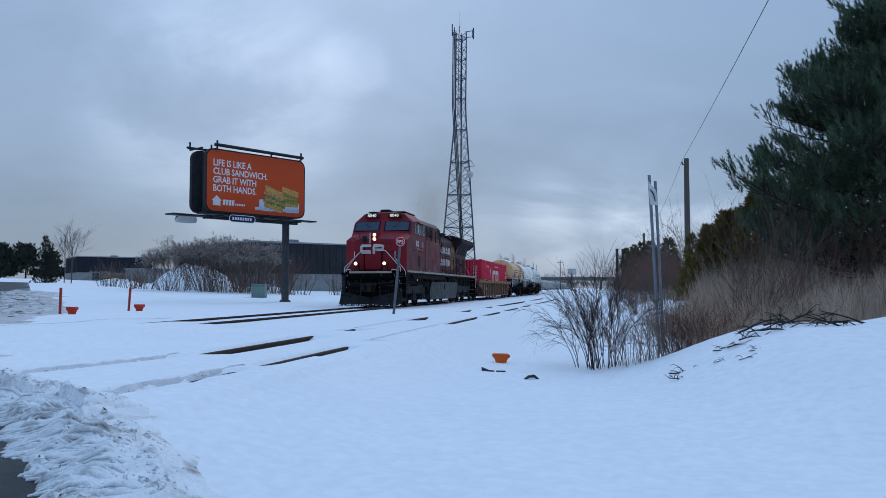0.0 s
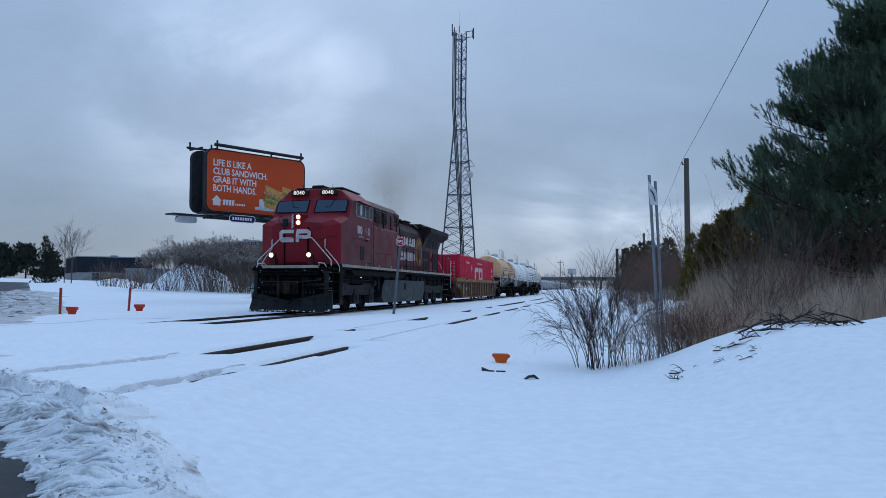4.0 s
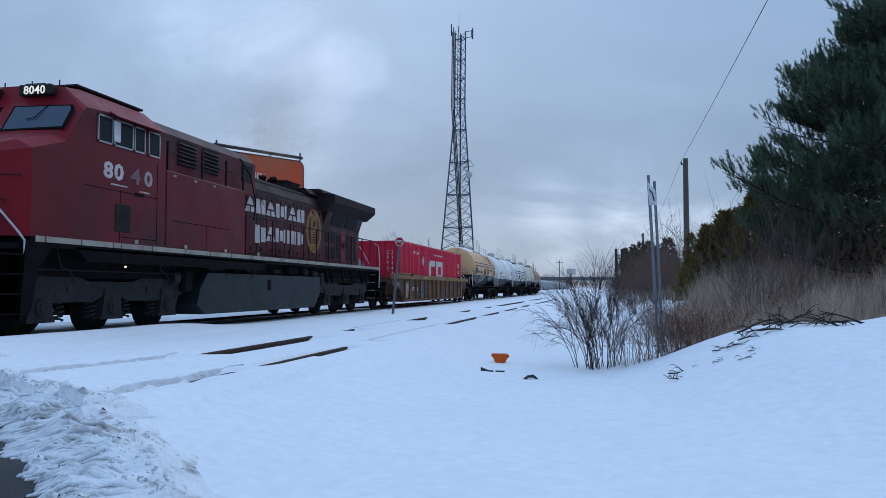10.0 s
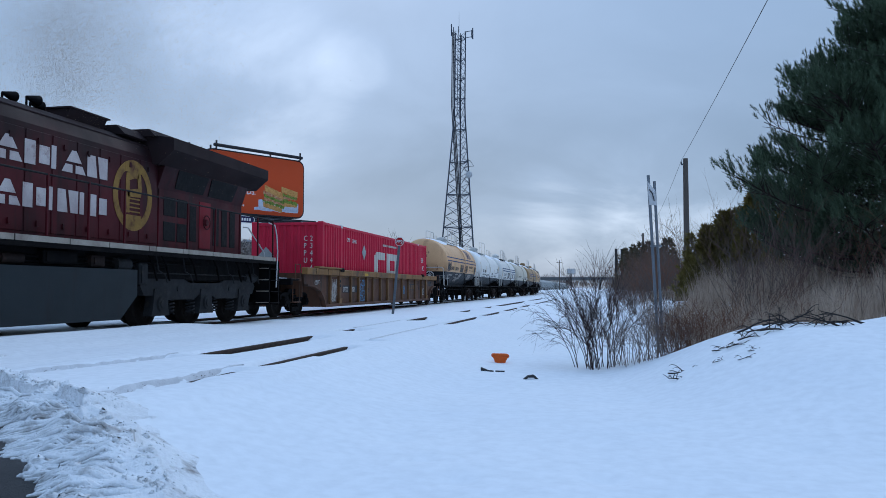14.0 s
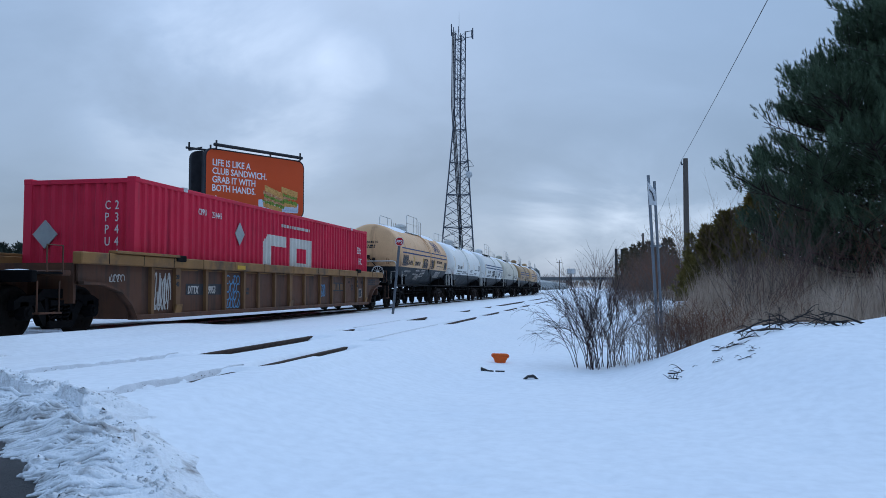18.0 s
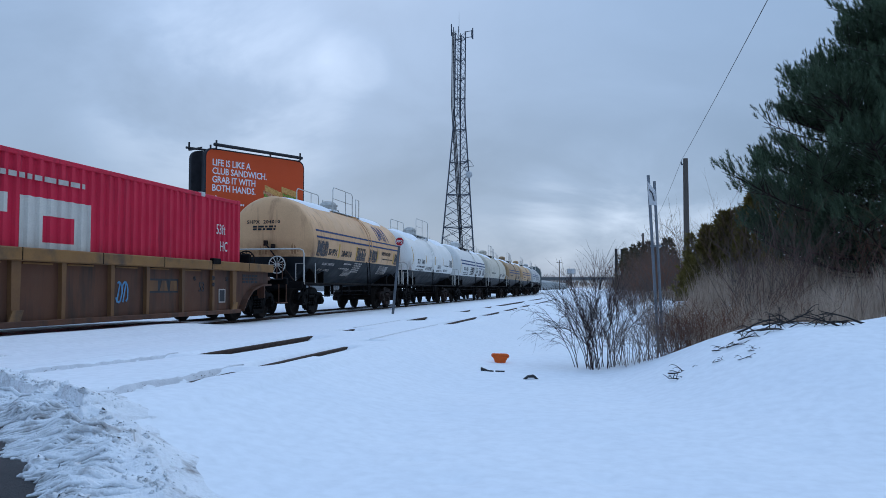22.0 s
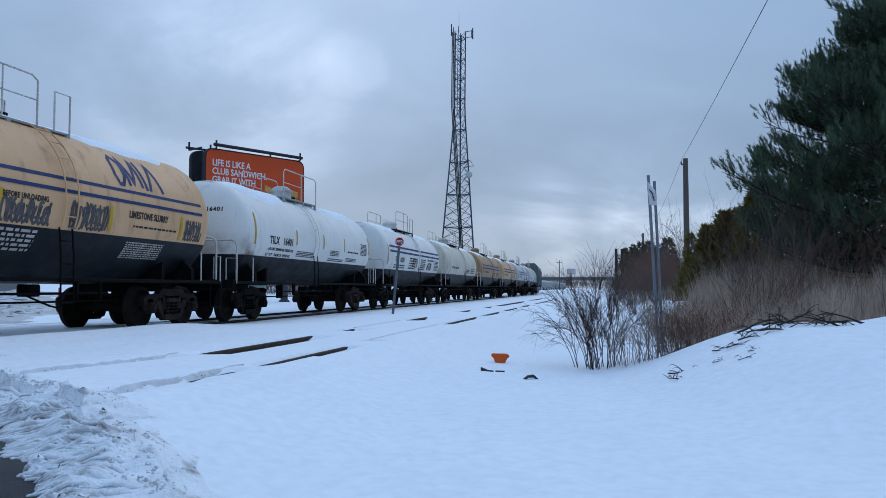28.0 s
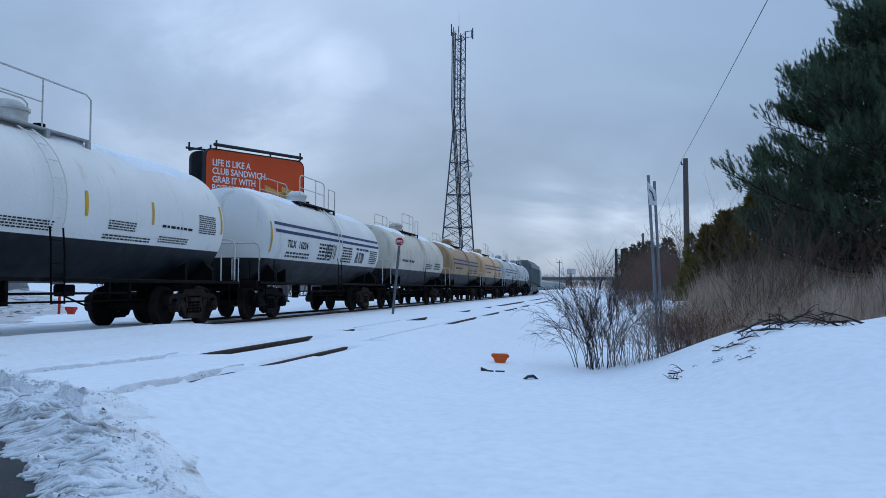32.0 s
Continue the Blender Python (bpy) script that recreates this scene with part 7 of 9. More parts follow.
        # front rails: long bent white pipes down the nose corners
        part("front_grab_rail", S().tube([(side * 0.2, Y(36.0), 2.66), (side * 0.2, Y(35.85), 2.66), (side * 0.58, Y(35.8), 2.66), (side * 0.72, Y(35.78), 2.52), (side * 1.36, Y(35.62), 1.86), (side * 1.40, Y(35.6), 1.2), (side * 1.25, Y(35.58), 1.05)], 0.02, 6), GRAB, eng)
        part("front_grab_rail", S().tube([(side * 1.0, Y(36.1), 2.64), (side * 1.0, Y(36.0), 2.6), (side * 1.0, Y(36.0), 2.3), (side * 1.4, Y(36.1), 1.82), (side * 1.47, Y(36.2), 1.65), (side * 1.47, Y(36.2), 0.75), (side * 1.4, Y(36.2), 0.72)], 0.02, 6), GRAB, eng)
        # side steps front and back
        for a in (35.55, 56.4):
            w = S()
            w.box(side * 1.0, side * 1.46, Y(a), Y(a + 0.05), 0.42, 1.66)
            w.box(side * 1.0, side * 1.46, Y(a + 0.62), Y(a + 0.67), 0.42, 1.66)
            part("step_well", w, BLACK, eng)
            for k in range(4):
                part("step", S().box(side * 1.0, side * 1.49, Y(a + 0.02), Y(a + 0.65), 0.45 + 0.32 * k, 0.475 + 0.32 * k), BLACK, eng)
                part("step_edge", S().box(side * 1.06, side * 1.44, Y(a) - 0.012, Y(a) + 0.0, 0.465 + 0.32 * k, 0.49 + 0.32 * k), STRIPE, eng)
        part("corner_shield", S().prism([(Y(36.2), 1.66), (Y(36.9), 1.66), (Y(36.5), 1.2), (Y(36.35), 0.5), (Y(36.1), 0.36)], side * 1.42, side * 1.5, "x"), BLACK, eng)
    part("corner_disc", S().cyl((1.3, Y(35.53), 1.22), (1.3, Y(35.545), 1.22), 0.07, n=16), STRIPE, eng)
    # front platform, pilot plough, hoses
    s = S().box(-1.42, 1.42, Y(35.28), Y(36.3), 1.50, 1.60, 0.01)
    part("front_platform", s, BLACK, eng)
    part("front_stripe", S().box(-1.02, 1.04, Y(35.24), Y(35.285), 1.575, 1.675, 0.005), STRIPE, eng, "worn cream stripe")
    # anticlimber with three ribs under the platform
    ac = S().box(-1.05, 1.05, Y(35.14), Y(35.6), 1.32, 1.48, 0.03)
    for k in range(3):
        ac.box(-1.0, 1.0, Y(35.10), Y(35.2), 1.335 + 0.05 * k, 1.36 + 0.05 * k)
    part("anticlimber", ac, BLACK, eng)
    # plough: two swept blades, cut away round the coupler
    for side in (-1, 1):
        prof = [(0.0, 34.90), (0.55, 34.96), (1.0, 35.06), (1.52, 35.30)]
        rows = ((0.07, -0.05, 1.0), (0.16, 0.0, 1.0), (0.42, 0.12, 0.985), (0.66, 0.16, 0.97))
        n = len(prof)
        vs = []
        for back in (0.0, 0.07):
            for j, (z, lean, sq) in enumerate(rows):
                for i, (x, y) in enumerate(prof):
                    zz = z - (0.20 if i == 0 and j == 3 else 0.10 if i == 1 and j == 3 else 0.0) + (0.10 if i == 3 and j == 3 else 0.0)
                    vs.append((side * x * sq, Y(y + lean + back), zz))
        m = n * len(rows)
        fs = []
        for o in (0, m):
            fs += [(o + j * n + i, o + j * n + i + 1, o + (j + 1) * n + i + 1, o + (j + 1) * n + i) for j in range(3) for i in range(n - 1)]
        rim = [i for i in range(n)] + [j * n + n - 1 for j in range(1, 4)] + [3 * n + i for i in range(n - 2, -1, -1)] + [j * n for j in (2, 1)]
        fs += [(rim[i], rim[(i + 1) % len(rim)], m + rim[(i + 1) % len(rim)], m + rim[i]) for i in range(len(rim))]
        blade = part("plough_blade", S().add(vs, fs), PLOUGH, eng, "dark grey swept plough blade edged with snow")
        bl = S()
        for x, z in ((0.45, 0.30), (0.45, 0.44), (0.95, 0.30), (0.95, 0.50), (1.35, 0.32), (1.35, 0.55)):
            yy = 34.90 + 0.40 * (x / 1.52) ** 1.9 + 0.10
            bl.cyl((side * x, Y(yy) - 0.05, z), (side * x, Y(yy) + 0.05, z), 0.022, n=8)
        part("bolts", bl, BLACK, blade)
        # bracket posts, drop step and hose rack in the dark behind
        br = S().box(side * 0.42, side * 0.50, Y(35.28), Y(35.42), 0.45, 1.34, 0.01)
        br.box(side * 1.22, side * 1.36, Y(35.30), Y(35.44), 0.55, 1.50, 0.02)
        br.box(side * 0.50, side * 1.22, Y(35.36), Y(35.42), 0.96, 1.06, 0.01)
        br.box(side * 0.56, side * 0.72, Y(35.18), Y(35.34), 1.10, 1.26, 0.03)
        br.box(side * 0.95, side * 1.12, Y(35.22), Y(35.36), 1.14, 1.24, 0.02)
        part("pilot_bracket", br, TRUCK_GREY, eng)
        for k, x in enumerate((0.58, 0.70, 0.84, 0.98)):
            hs = S().tube([(side * x, Y(35.30), 1.24 - 0.02 * k), (side * x, Y(35.10), 1.20), (side * (x + 0.02), Y(35.02), 1.02), (side * (x - 0.02), Y(35.03), 0.84), (side * (x - 0.05), Y(35.12), 0.74)], 0.024, 6)
            hose = part("air_hose", hs, BLACK, eng)
            part("hose_fitting", S().cyl((side * (x - 0.05), Y(35.12), 0.70), (side * (x - 0.04), Y(35.08), 0.80), 0.034, 0.028, 8), TRUCK_GREY, hose)
        part("tread_plate", S().box(side * 1.10, side * 1.46, Y(35.20), Y(35.46), 0.86, 0.90, 0.006), TRUCK_GREY, eng)
    part("pilot_plate", S().box(-1.3, 1.3, Y(35.46), Y(35.56), 0.35, 1.35, 0.02), BLACK, eng)
    sn = S()
    rng = random.Random(11)
    for k in range(44):
        x = rng.uniform(-1.45, 1.45)
        y = 34.90 + 0.40 * (abs(x) / 1.52) ** 1.9
        sn.ball((x, Y(y) - 0.05, 0.08 + rng.uniform(0, 0.05)), rng.uniform(0.015, 0.05) * rng.choice((0.7, 1.0, 1.3)), 6, 0.5)
    for k in range(14):
        x = rng.uniform(-1.2, 1.2)
        sn.ball((x, Y(35.16 + rng.uniform(0, 0.1)), rng.choice((0.91, 1.07, 1.49))), rng.uniform(0.012, 0.03), 6, 0.5)
    tagged(part("packed_snow", sn, GUARD_SNOW, eng, "white packed snow"), kind="stuff")
    # coupler: shank, guard arm and knuckle
    cp = S().box(-0.11, 0.11, Y(34.80), Y(35.5), 0.80, 1.02, 0.03)
    cp.box(-0.30, 0.30, Y(35.22), Y(35.34), 0.70, 1.14, 0.03)
    cp.prism([(-0.20, Y(34.82)), (-0.20, Y(34.62)), (-0.13, Y(34.52)), (-0.08, Y(34.62)), (-0.05, Y(34.74)), (0.08, Y(34.70)), (0.20, Y(34.58)), (0.22, Y(34.72)), (0.16, Y(34.84))], 0.74, 1.06, "z")
    part("front_coupler", cp, TRUCK_RUST, eng, "rusty knuckle coupler")
    part("knuckle", S().cyl((0.13, Y(34.60), 0.70), (0.13, Y(34.60), 1.10), 0.075, n=12), TRUCK_RUST, eng)
    hs = S().tube([(-0.3, Y(35.2), 1.26), (-0.1, Y(35.0), 1.20), (0.2, Y(34.98), 1.19), (0.55, Y(35.2), 1.26)], 0.02, 5)
    hs.tube([(0.26, Y(35.2), 0.92), (0.30, Y(34.9), 0.66), (0.24, Y(34.78), 0.44), (0.14, Y(34.82), 0.36)], 0.03, 6)
    part("brake_hose", hs, BLACK, eng)
    ul = S().tube([(-1.0, Y(35.0), 1.12), (-0.3, Y(34.9), 1.1), (0.3, Y(34.9), 1.1), (1.1, Y(35.05), 1.14), (1.22, Y(35.1), 1.22)], 0.018, 5)
    part("uncoupling_lever", ul, TRUCK_GREY, eng)

    # fuel tank
    s = S().prism([(Y(42.45), 1.25), (Y(50.1), 1.25), (Y(50.1), 0.72), (Y(49.55), 0.26), (Y(42.3), 0.26), (Y(41.95), 0.5), (Y(42.1), 0.9)], -1.38, 1.38, "x")
    ft = part("fuel_tank", s, TANK_GREY, eng, "dark grey fuel tank")
    for side in (-1, 1):
        part("fuel_gauge", S().box(side * 1.37, side * 1.40, Y(45.9), Y(46.1), 0.82, 1.12, 0.01), BLACK, ft)
    for z, y0, y1 in ((1.33, 41.3, 51.5), (1.28, 42.5, 50), (1.42, 40, 53)):
        for x in (1.22, -1.22):
            part("pipe", S().tube([(x, Y(y0), z), (x, Y(y1), z)], 0.03, 6), BLACK, eng)
    for a in (50.6, 51.1, 52.3, 53.4, 54.6, 55.2, 43.2, 44.7):
        part("cable_loop", S().tube([(1.3, Y(a), 1.6), (1.38, Y(a + 0.1), 1.35), (1.36, Y(a + 0.25), 1.05), (1.25, Y(a + 0.3), 1.35)], 0.022, 5), BLACK, eng)
    rng = random.Random(29)
    for k, (a, l, z0, z1, mat) in enumerate(((42.6, 0.9, 1.28, 1.52, TRUCK_GREY), (43.9, 0.35, 1.26, 1.50, BLACK), (44.6, 0.7, 1.30, 1.54, TRUCK_GREY), (46.5, 0.5, 1.27, 1.46, TRUCK_RUST), (47.4, 0.9, 1.30, 1.54, BLACK), (48.7, 0.4, 1.28, 1.50, TRUCK_RUST), (49.5, 0.45, 1.20, 1.50, TRUCK_GREY), (50.25, 0.3, 0.95, 1.40, TRUCK_GREY), (41.4, 0.4, 0.80, 1.30, BLACK), (41.0, 0.25, 0.95, 1.25, TRUCK_GREY))):
        for side in (-1, 1):
            if k % 3 == 0:
                f = S().cyl((side * 1.22, Y(a), (z0 + z1) / 2), (side * 1.22, Y(a + l), (z0 + z1) / 2), (z1 - z0) / 2, n=12)
            else:
                f = S().box(side * 1.05, side * 1.34, Y(a), Y(a + l), z0, z1, 0.02)
                f.box(side * 1.33, side * 1.36, Y(a + 0.05), Y(a + l - 0.05), z0 + 0.04, z1 - 0.05)
            part("underframe_fitting", f, mat, eng)
    for side in (-1, 1):
        for a in (50.9, 52.0, 54.1, 55.6, 37.2, 40.4):
            part("pipe", S().tube([(side * 1.30, Y(a), 1.58), (side * 1.33, Y(a) + 0.06, 1.25), (side * 1.31, Y(a) + 0.34, 1.18), (side * 1.28, Y(a) + 0.5, 1.0)], 0.016, 5), TRUCK_GREY, eng)
    part("marker_lamp", S().ball((1.35, Y(39.15), 1.3), 0.02, 8), LAMP_ON, eng, "small lit step lamp")

    # trucks
    wm = wheelset_mesh(ENGINE_R, "engine_wheel")
    for cy in (38.9, 53.2):
        b = S().box(-0.95, 0.95, Y(cy - 1.3), Y(cy + 1.3), 0.62, 0.95, 0.05)
        truck = part("truck", b, BLACK, eng)
        for side in (-1, 1):
            x0, x1 = side * 1.02, side * 1.22
            f = S()
            beam = [(-2.75, 0.92), (-2.6, 1.08), (-1.0, 1.08), (-0.7, 1.0), (0.7, 1.0), (1.0, 1.08), (2.6, 1.08), (2.75, 0.92), (2.6, 0.72), (2.25, 0.72), (1.7, 0.62), (0.55, 0.62), (0.3, 0.72), (-0.3, 0.72), (-0.55, 0.62), (-1.7, 0.62), (-2.25, 0.72), (-2.6, 0.72)]
            f.prism([(Y(cy) + a, z) for a, z in beam], x0, x1, "x")
            for d in (-1.25, 1.25):
                f.cyl((x1, Y(cy + d), 0.86), (x1 + side * 0.02, Y(cy + d), 0.86), 0.06, n=10)
            part("truck_side_frame", f, TRUCK_GREY, truck)
            for d in (-2, 0, 2):
                ab = S().prism([(Y(cy + d) - 0.36, 0.28), (Y(cy + d) + 0.36, 0.28), (Y(cy + d) + 0.3, 0.45), (Y(cy + d) + 0.24, 0.86), (Y(cy + d) - 0.24, 0.86), (Y(cy + d) - 0.3, 0.45)], side * 1.04, side * 1.25, "x")
                ab.cyl((side * 1.24, Y(cy + d), ENGINE_R), (side * 1.29, Y(cy + d), ENGINE_R), 0.17, 0.15, 16)
                ab.cyl((side * 1.28, Y(cy + d), ENGINE_R), (side * 1.31, Y(cy + d), ENGINE_R), 0.09, 0.08, 12)
                part("axle_box", ab, TRUCK_GREY, truck)
            for d in (-1.45, -0.55, 0.55, 1.45):
                sp = S()
                spring(sp, side * 1.13, Y(cy + d), 0.30, 0.62, 0.10, 4)
                part("spring", sp, TRUCK_GREY, truck)
            bc = S().cyl((side * 1.16, Y(cy + 2.15), 1.15), (side * 1.16, Y(cy + 2.75), 1.15), 0.12, 0.14, 12)
            bc.tube([(side * 1.25, Y(cy - 2.6), 1.2), (side * 1.25, Y(cy + 2.2), 1.2)], 0.015, 5)
            bc.prism([(Y(cy + 2.5), 0.95), (Y(cy + 2.66), 1.0), (Y(cy + 2.35), 0.35), (Y(cy + 2.2), 0.35)], side * 1.1, side * 1.2, "x")
            part("brake_gear", bc, TRUCK_GREY, truck)
        for d in (-2, 0, 2):
            w = part("wheelset", wm, [WHEEL], truck, at=pose(0, Y(cy + d), ENGINE_R))
            SPUN.append((w, Y(cy + d), ENGINE_R))
    cp = S().box(-0.1, 0.1, Y(56.4), Y(57.3), 0.78, 1.0, 0.02)
    cp.tube([(0.5, Y(56.7), 1.2), (0.5, Y(57.1), 0.9), (0.4, Y(57.5), 0.95)], 0.03, 6)
    part("rear_coupler", cp, BLACK, eng)
    part("rear_plate", S().box(-1.1, 1.1, Y(56.7), Y(56.85), 0.5, 1.66, 0.02), BLACK, eng)
    return eng, c


# ---- well car and container ----
BROWN = surf("rusty_brown_paint", (0.128, 0.054, 0.029), (0.090, 0.041, 0.026), 1.1, 0.6, bump=0.12, fine=50, dirt=(0.05, 0.032, 0.024), dirt_amount=0.55, dirt_scale=1.3, streak=True)
RIB_BROWN = surf("worn_brown_rib", (0.20, 0.10, 0.042), (0.15, 0.073, 0.035), 1.5, 0.6, bump=0.12, dirt=(0.07, 0.045, 0.032), dirt_amount=0.45, streak=True)
OCHRE = surf("ochre_top_chord", (0.30, 0.15, 0.05), (0.22, 0.11, 0.042), 1.5, 0.6, bump=0.12, dirt=(0.07, 0.05, 0.04), dirt_amount=0.5)
BOX_RED = surf("crimson_container_paint", (0.64, 0.021, 0.058), (0.56, 0.018, 0.050), 1.0, 0.5, bump=0.04, fine=50, dirt=(0.30, 0.018, 0.04), dirt_amount=0.35, streak=True)
SPRAY_WHITE = surf("white_spray_paint", (0.5, 0.46, 0.42), (0.36, 0.33, 0.3), 4, 0.7, bump=0.02)
SPRAY_BLUE = surf("blue_spray_paint", (0.13, 0.30, 0.46), (0.08, 0.19, 0.32), 4, 0.7, bump=0.02)
YELLOW = surf("yellow_reflector", (0.62, 0.36, 0.03), (0.52, 0.30, 0.03), 4, 0.5, bump=0.02)
PLACARD = surf("grey_placard", (0.36, 0.37, 0.36), (0.28, 0.29, 0.29), 5, 0.5, bump=0.05)
SLAB_CREAM = surf("cream_slab_paint", (0.66, 0.62, 0.55), (0.56, 0.51, 0.45), 2, 0.6, bump=0.02)
OLD_WHITE = surf("old_white_paint", (0.55, 0.5, 0.46), (0.42, 0.37, 0.33), 4, 0.6, bump=0.02)
MARK_DARK = surf("dark_patch", (0.045, 0.045, 0.05), None, 4, 0.6, bump=0.02)


def build_well_car():
    c = 69.1
    car = thing("well_car", "rust-brown container well car with ribbed sides and graffiti", "rail car", pose(TRACK_X, c, 0))
    Y = lambda v: v - c
    for side in (-1, 1):
        x0, x1 = side * 1.32, side * 1.36
        prof = [(59.3, 1.34), (78.9, 1.34), (78.9, 0.95), (78.1, 0.93), (77.6, 0.80), (77.25, 0.55), (77.05, 0.28), (61.0, 0.28), (60.8, 0.55), (60.45, 0.80), (59.9, 0.93), (59.3, 0.95)]
        part("side_panel", S().prism([(Y(a), z) for a, z in prof], x0, x1, "x"), BROWN, car)
        part("top_chord", S().box(side * 1.30, side * 1.50, Y(59.2), Y(79.0), 1.32, 1.54, 0.02), OCHRE, car, "ochre-brown top chord")
        part("bottom_chord", S().box(side * 1.25, side * 1.47, Y(61.0), Y(77.05), 0.24, 0.34, 0.01), BROWN, car)
        arch = [(61.0, 0.28), (60.8, 0.55), (60.45, 0.80), (59.9, 0.93), (59.3, 0.95)]
        for m in (1, -1):
            f = lambda a: Y(a) if m > 0 else -Y(a) + 0.0
            pts = [(f(a), z) for a, z in arch]
            s = S()
            for (a, z), (b, w) in zip(pts, pts[1:]):
                s.add([(x, y, zz) for x in (side * 1.3, side * 1.48) for y, zz in ((a, z), (b, w), (b, w + 0.05), (a, z + 0.05))],
                      [(0, 1, 2, 3), (4, 7, 6, 5), (0, 4, 5, 1), (2, 6, 7, 3), (1, 5, 6, 2), (3, 7, 4, 0)])
            part("wheel_arch", s, BROWN, car)
        for k, a in enumerate([61.6, 62.6, 63.9, 64.85, 65.9, 66.8, 67.9, 69.05, 70.2, 71.6, 72.8, 74.2, 75.6, 76.7]):
            wide = 0.11 if k in (1, 7, 13) else 0.06
            s = S().prism([(Y(a) - wide, 1.33), (Y(a) + wide, 1.33), (Y(a) + wide * 0.8, 0.33), (Y(a) - wide * 0.8, 0.33)], side * 1.35, side * 1.44, "x")
            part("rib", s, RIB_BROWN, car)
        for a in (62.6, 75.6):
            b = S().box(side * 1.42, side * 1.53, Y(a - 0.2), Y(a + 0.2), 1.46, 1.6, 0.02)
            part("guide_bracket", b, BLACK, car)
        seam = S()
        for a in (60.0, 61.15, 62.3, 63.6, 65.2, 67.0, 69.1, 71.2, 73.3, 75.4, 77.4):
            seam.box(side * 1.44, side * 1.504, Y(a), Y(a) + 0.018, 1.33, 1.535)
        part("chord_seams", seam, BLACK, car)
        lip = S()
        for a in (61.65, 62.75, 64.0, 64.95, 66.0, 66.9, 68.0, 69.2, 70.3, 71.7, 72.9, 74.3):
            lip.box(side * 1.352, side * 1.39, Y(a + 0.06), Y(a + 0.78), 1.275, 1.30)
        part("panel_lip", lip, OCHRE, car)
        gus = S()
        for a in (62.6, 69.05, 76.7):
            gus.prism([(Y(a) - 0.16, 0.34), (Y(a) + 0.10, 0.34), (Y(a) + 0.17, 0.52), (Y(a) - 0.08, 0.52)], side * 1.43, side * 1.46, "x")
        part("jack_pads", gus, OCHRE, car)
        part("chord_step", S().box(side * 1.34, side * 1.54, Y(60.2), Y(62.5), 1.545, 1.6, 0.01), OCHRE, car)
    floor = S()
    for k in range(5):
        a = 61.3 + 3.8 * k
        floor.box(-1.3, 1.3, Y(a), Y(a + 0.35), 0.24, 0.30)
    part("cross_bearers", floor, BROWN, car)
    for m in (-1, 1):
        e = S().box(-1.28, 1.28, m * 9.75, m * 9.82, 0.6, 1.34)
        e.box(-0.35, 0.35, m * 9.8, m * 11.15, 0.72, 1.1, 0.03)
        e.box(-1.3, 1.3, m * 9.9, m * 10.15, 1.1, 1.2, 0.02)
        part("end_bulkhead", e, BROWN, car)
        part("well_end", S().box(-1.3, 1.3, m * 8.17 - 0.03, m * 8.17 + 0.03, 0.26, 1.4), BROWN, car)
        p = S().box(-1.35, 1.35, m * 10.2, m * 11.0, 1.12, 1.16)
        p.box(-1.45, 1.45, m * 10.95, m * 11.1, 0.98, 1.18, 0.02)
        part("end_platform", p, BLACK, car)
        for side in (-1, 1):
            g = S()
            g.tube([(side * 1.42, m * 10.3, 1.15), (side * 1.42, m * 10.3, 1.62), (side * 1.42, m * 10.7, 1.62), (side * 1.42, m * 10.7, 1.15)], 0.016, 5)
            g.tube([(side * 1.44, m * 10.4, 1.0), (side * 1.44, m * 10.4, 0.45), (side * 1.44, m * 10.95, 0.45), (side * 1.44, m * 10.95, 1.0)], 0.018, 5)
            part("grab_irons", g, BROWN, car)
            part("side_step", S().box(side * 1.36, side * 1.5, m * 10.4, m * 10.95, 0.44, 0.47), BROWN, car)
        sn = S()
        rng = random.Random(3 + m)
        for k in range(14):
            sn.ball((rng.uniform(-1.1, 1.1), m * rng.uniform(10.2, 10.9), 1.16), rng.uniform(0.08, 0.25), 8, 0.22)
        part("snow_patch", sn, SNOW, car, "thin white snow")
        cw = S()
        ring_pts = [(0.75, m * 11.14 + 0.0, 1.55)]
        rim = [(0.1 + 0.28 * math.cos(t), m * 11.05, 1.72 + 0.28 * math.sin(t)) for t in np.linspace(0, 2 * math.pi, 21)]
        cw.tube(rim, 0.022, 5)
        for k in range(4):
            t = math.pi * k / 4
            cw.tube([(0.1 + 0.28 * math.cos(t), m * 11.05, 1.72 + 0.28 * math.sin(t)), (0.1 - 0.28 * math.cos(t), m * 11.05, 1.72 - 0.28 * math.sin(t))], 0.014, 4)
        if m > 0:
            part("brake_wheel", cw, TRUCK_RUST, car)
            part("brake_stand", S().box(-0.05, 0.3, 10.8, 11.0, 1.0, 1.9, 0.03), BLACK, car)
        coupler(car, m * 11.0, m * 11.35)
    wm = wheelset_mesh(FREIGHT_R, "freight_wheel")
    for cy in (59.2, 78.85):
        freight_truck(car, Y(cy), wm, True, BLACK)
    # lettering and spray paint
    put = lambda u, w, h: (1.362 + h, u, w)
    rng = random.Random(21)
    part("dark_patch", S().box(1.362, 1.365, Y(63.05), Y(64.75), 0.72, 0.98), MARK_DARK, car)
    for body, y, x_size in (("DTTX", 63.12, 0.25), ("59953", 63.98, 0.25)):
        part("car_mark", on_side(letters(body, x_size, 1.05, 0.12, 0.70, 0.006), Y(y), 0.755, 1.366), OLD_WHITE, car, "worn white letters")
    s = S()
    scrawl(rng, s, Y(61.75), Y(62.4), 0.42, 1.2, 5, 0.035, put)
    scrawl(rng, s, Y(61.75), Y(62.4), 0.5, 1.1, 4, 0.03, put)
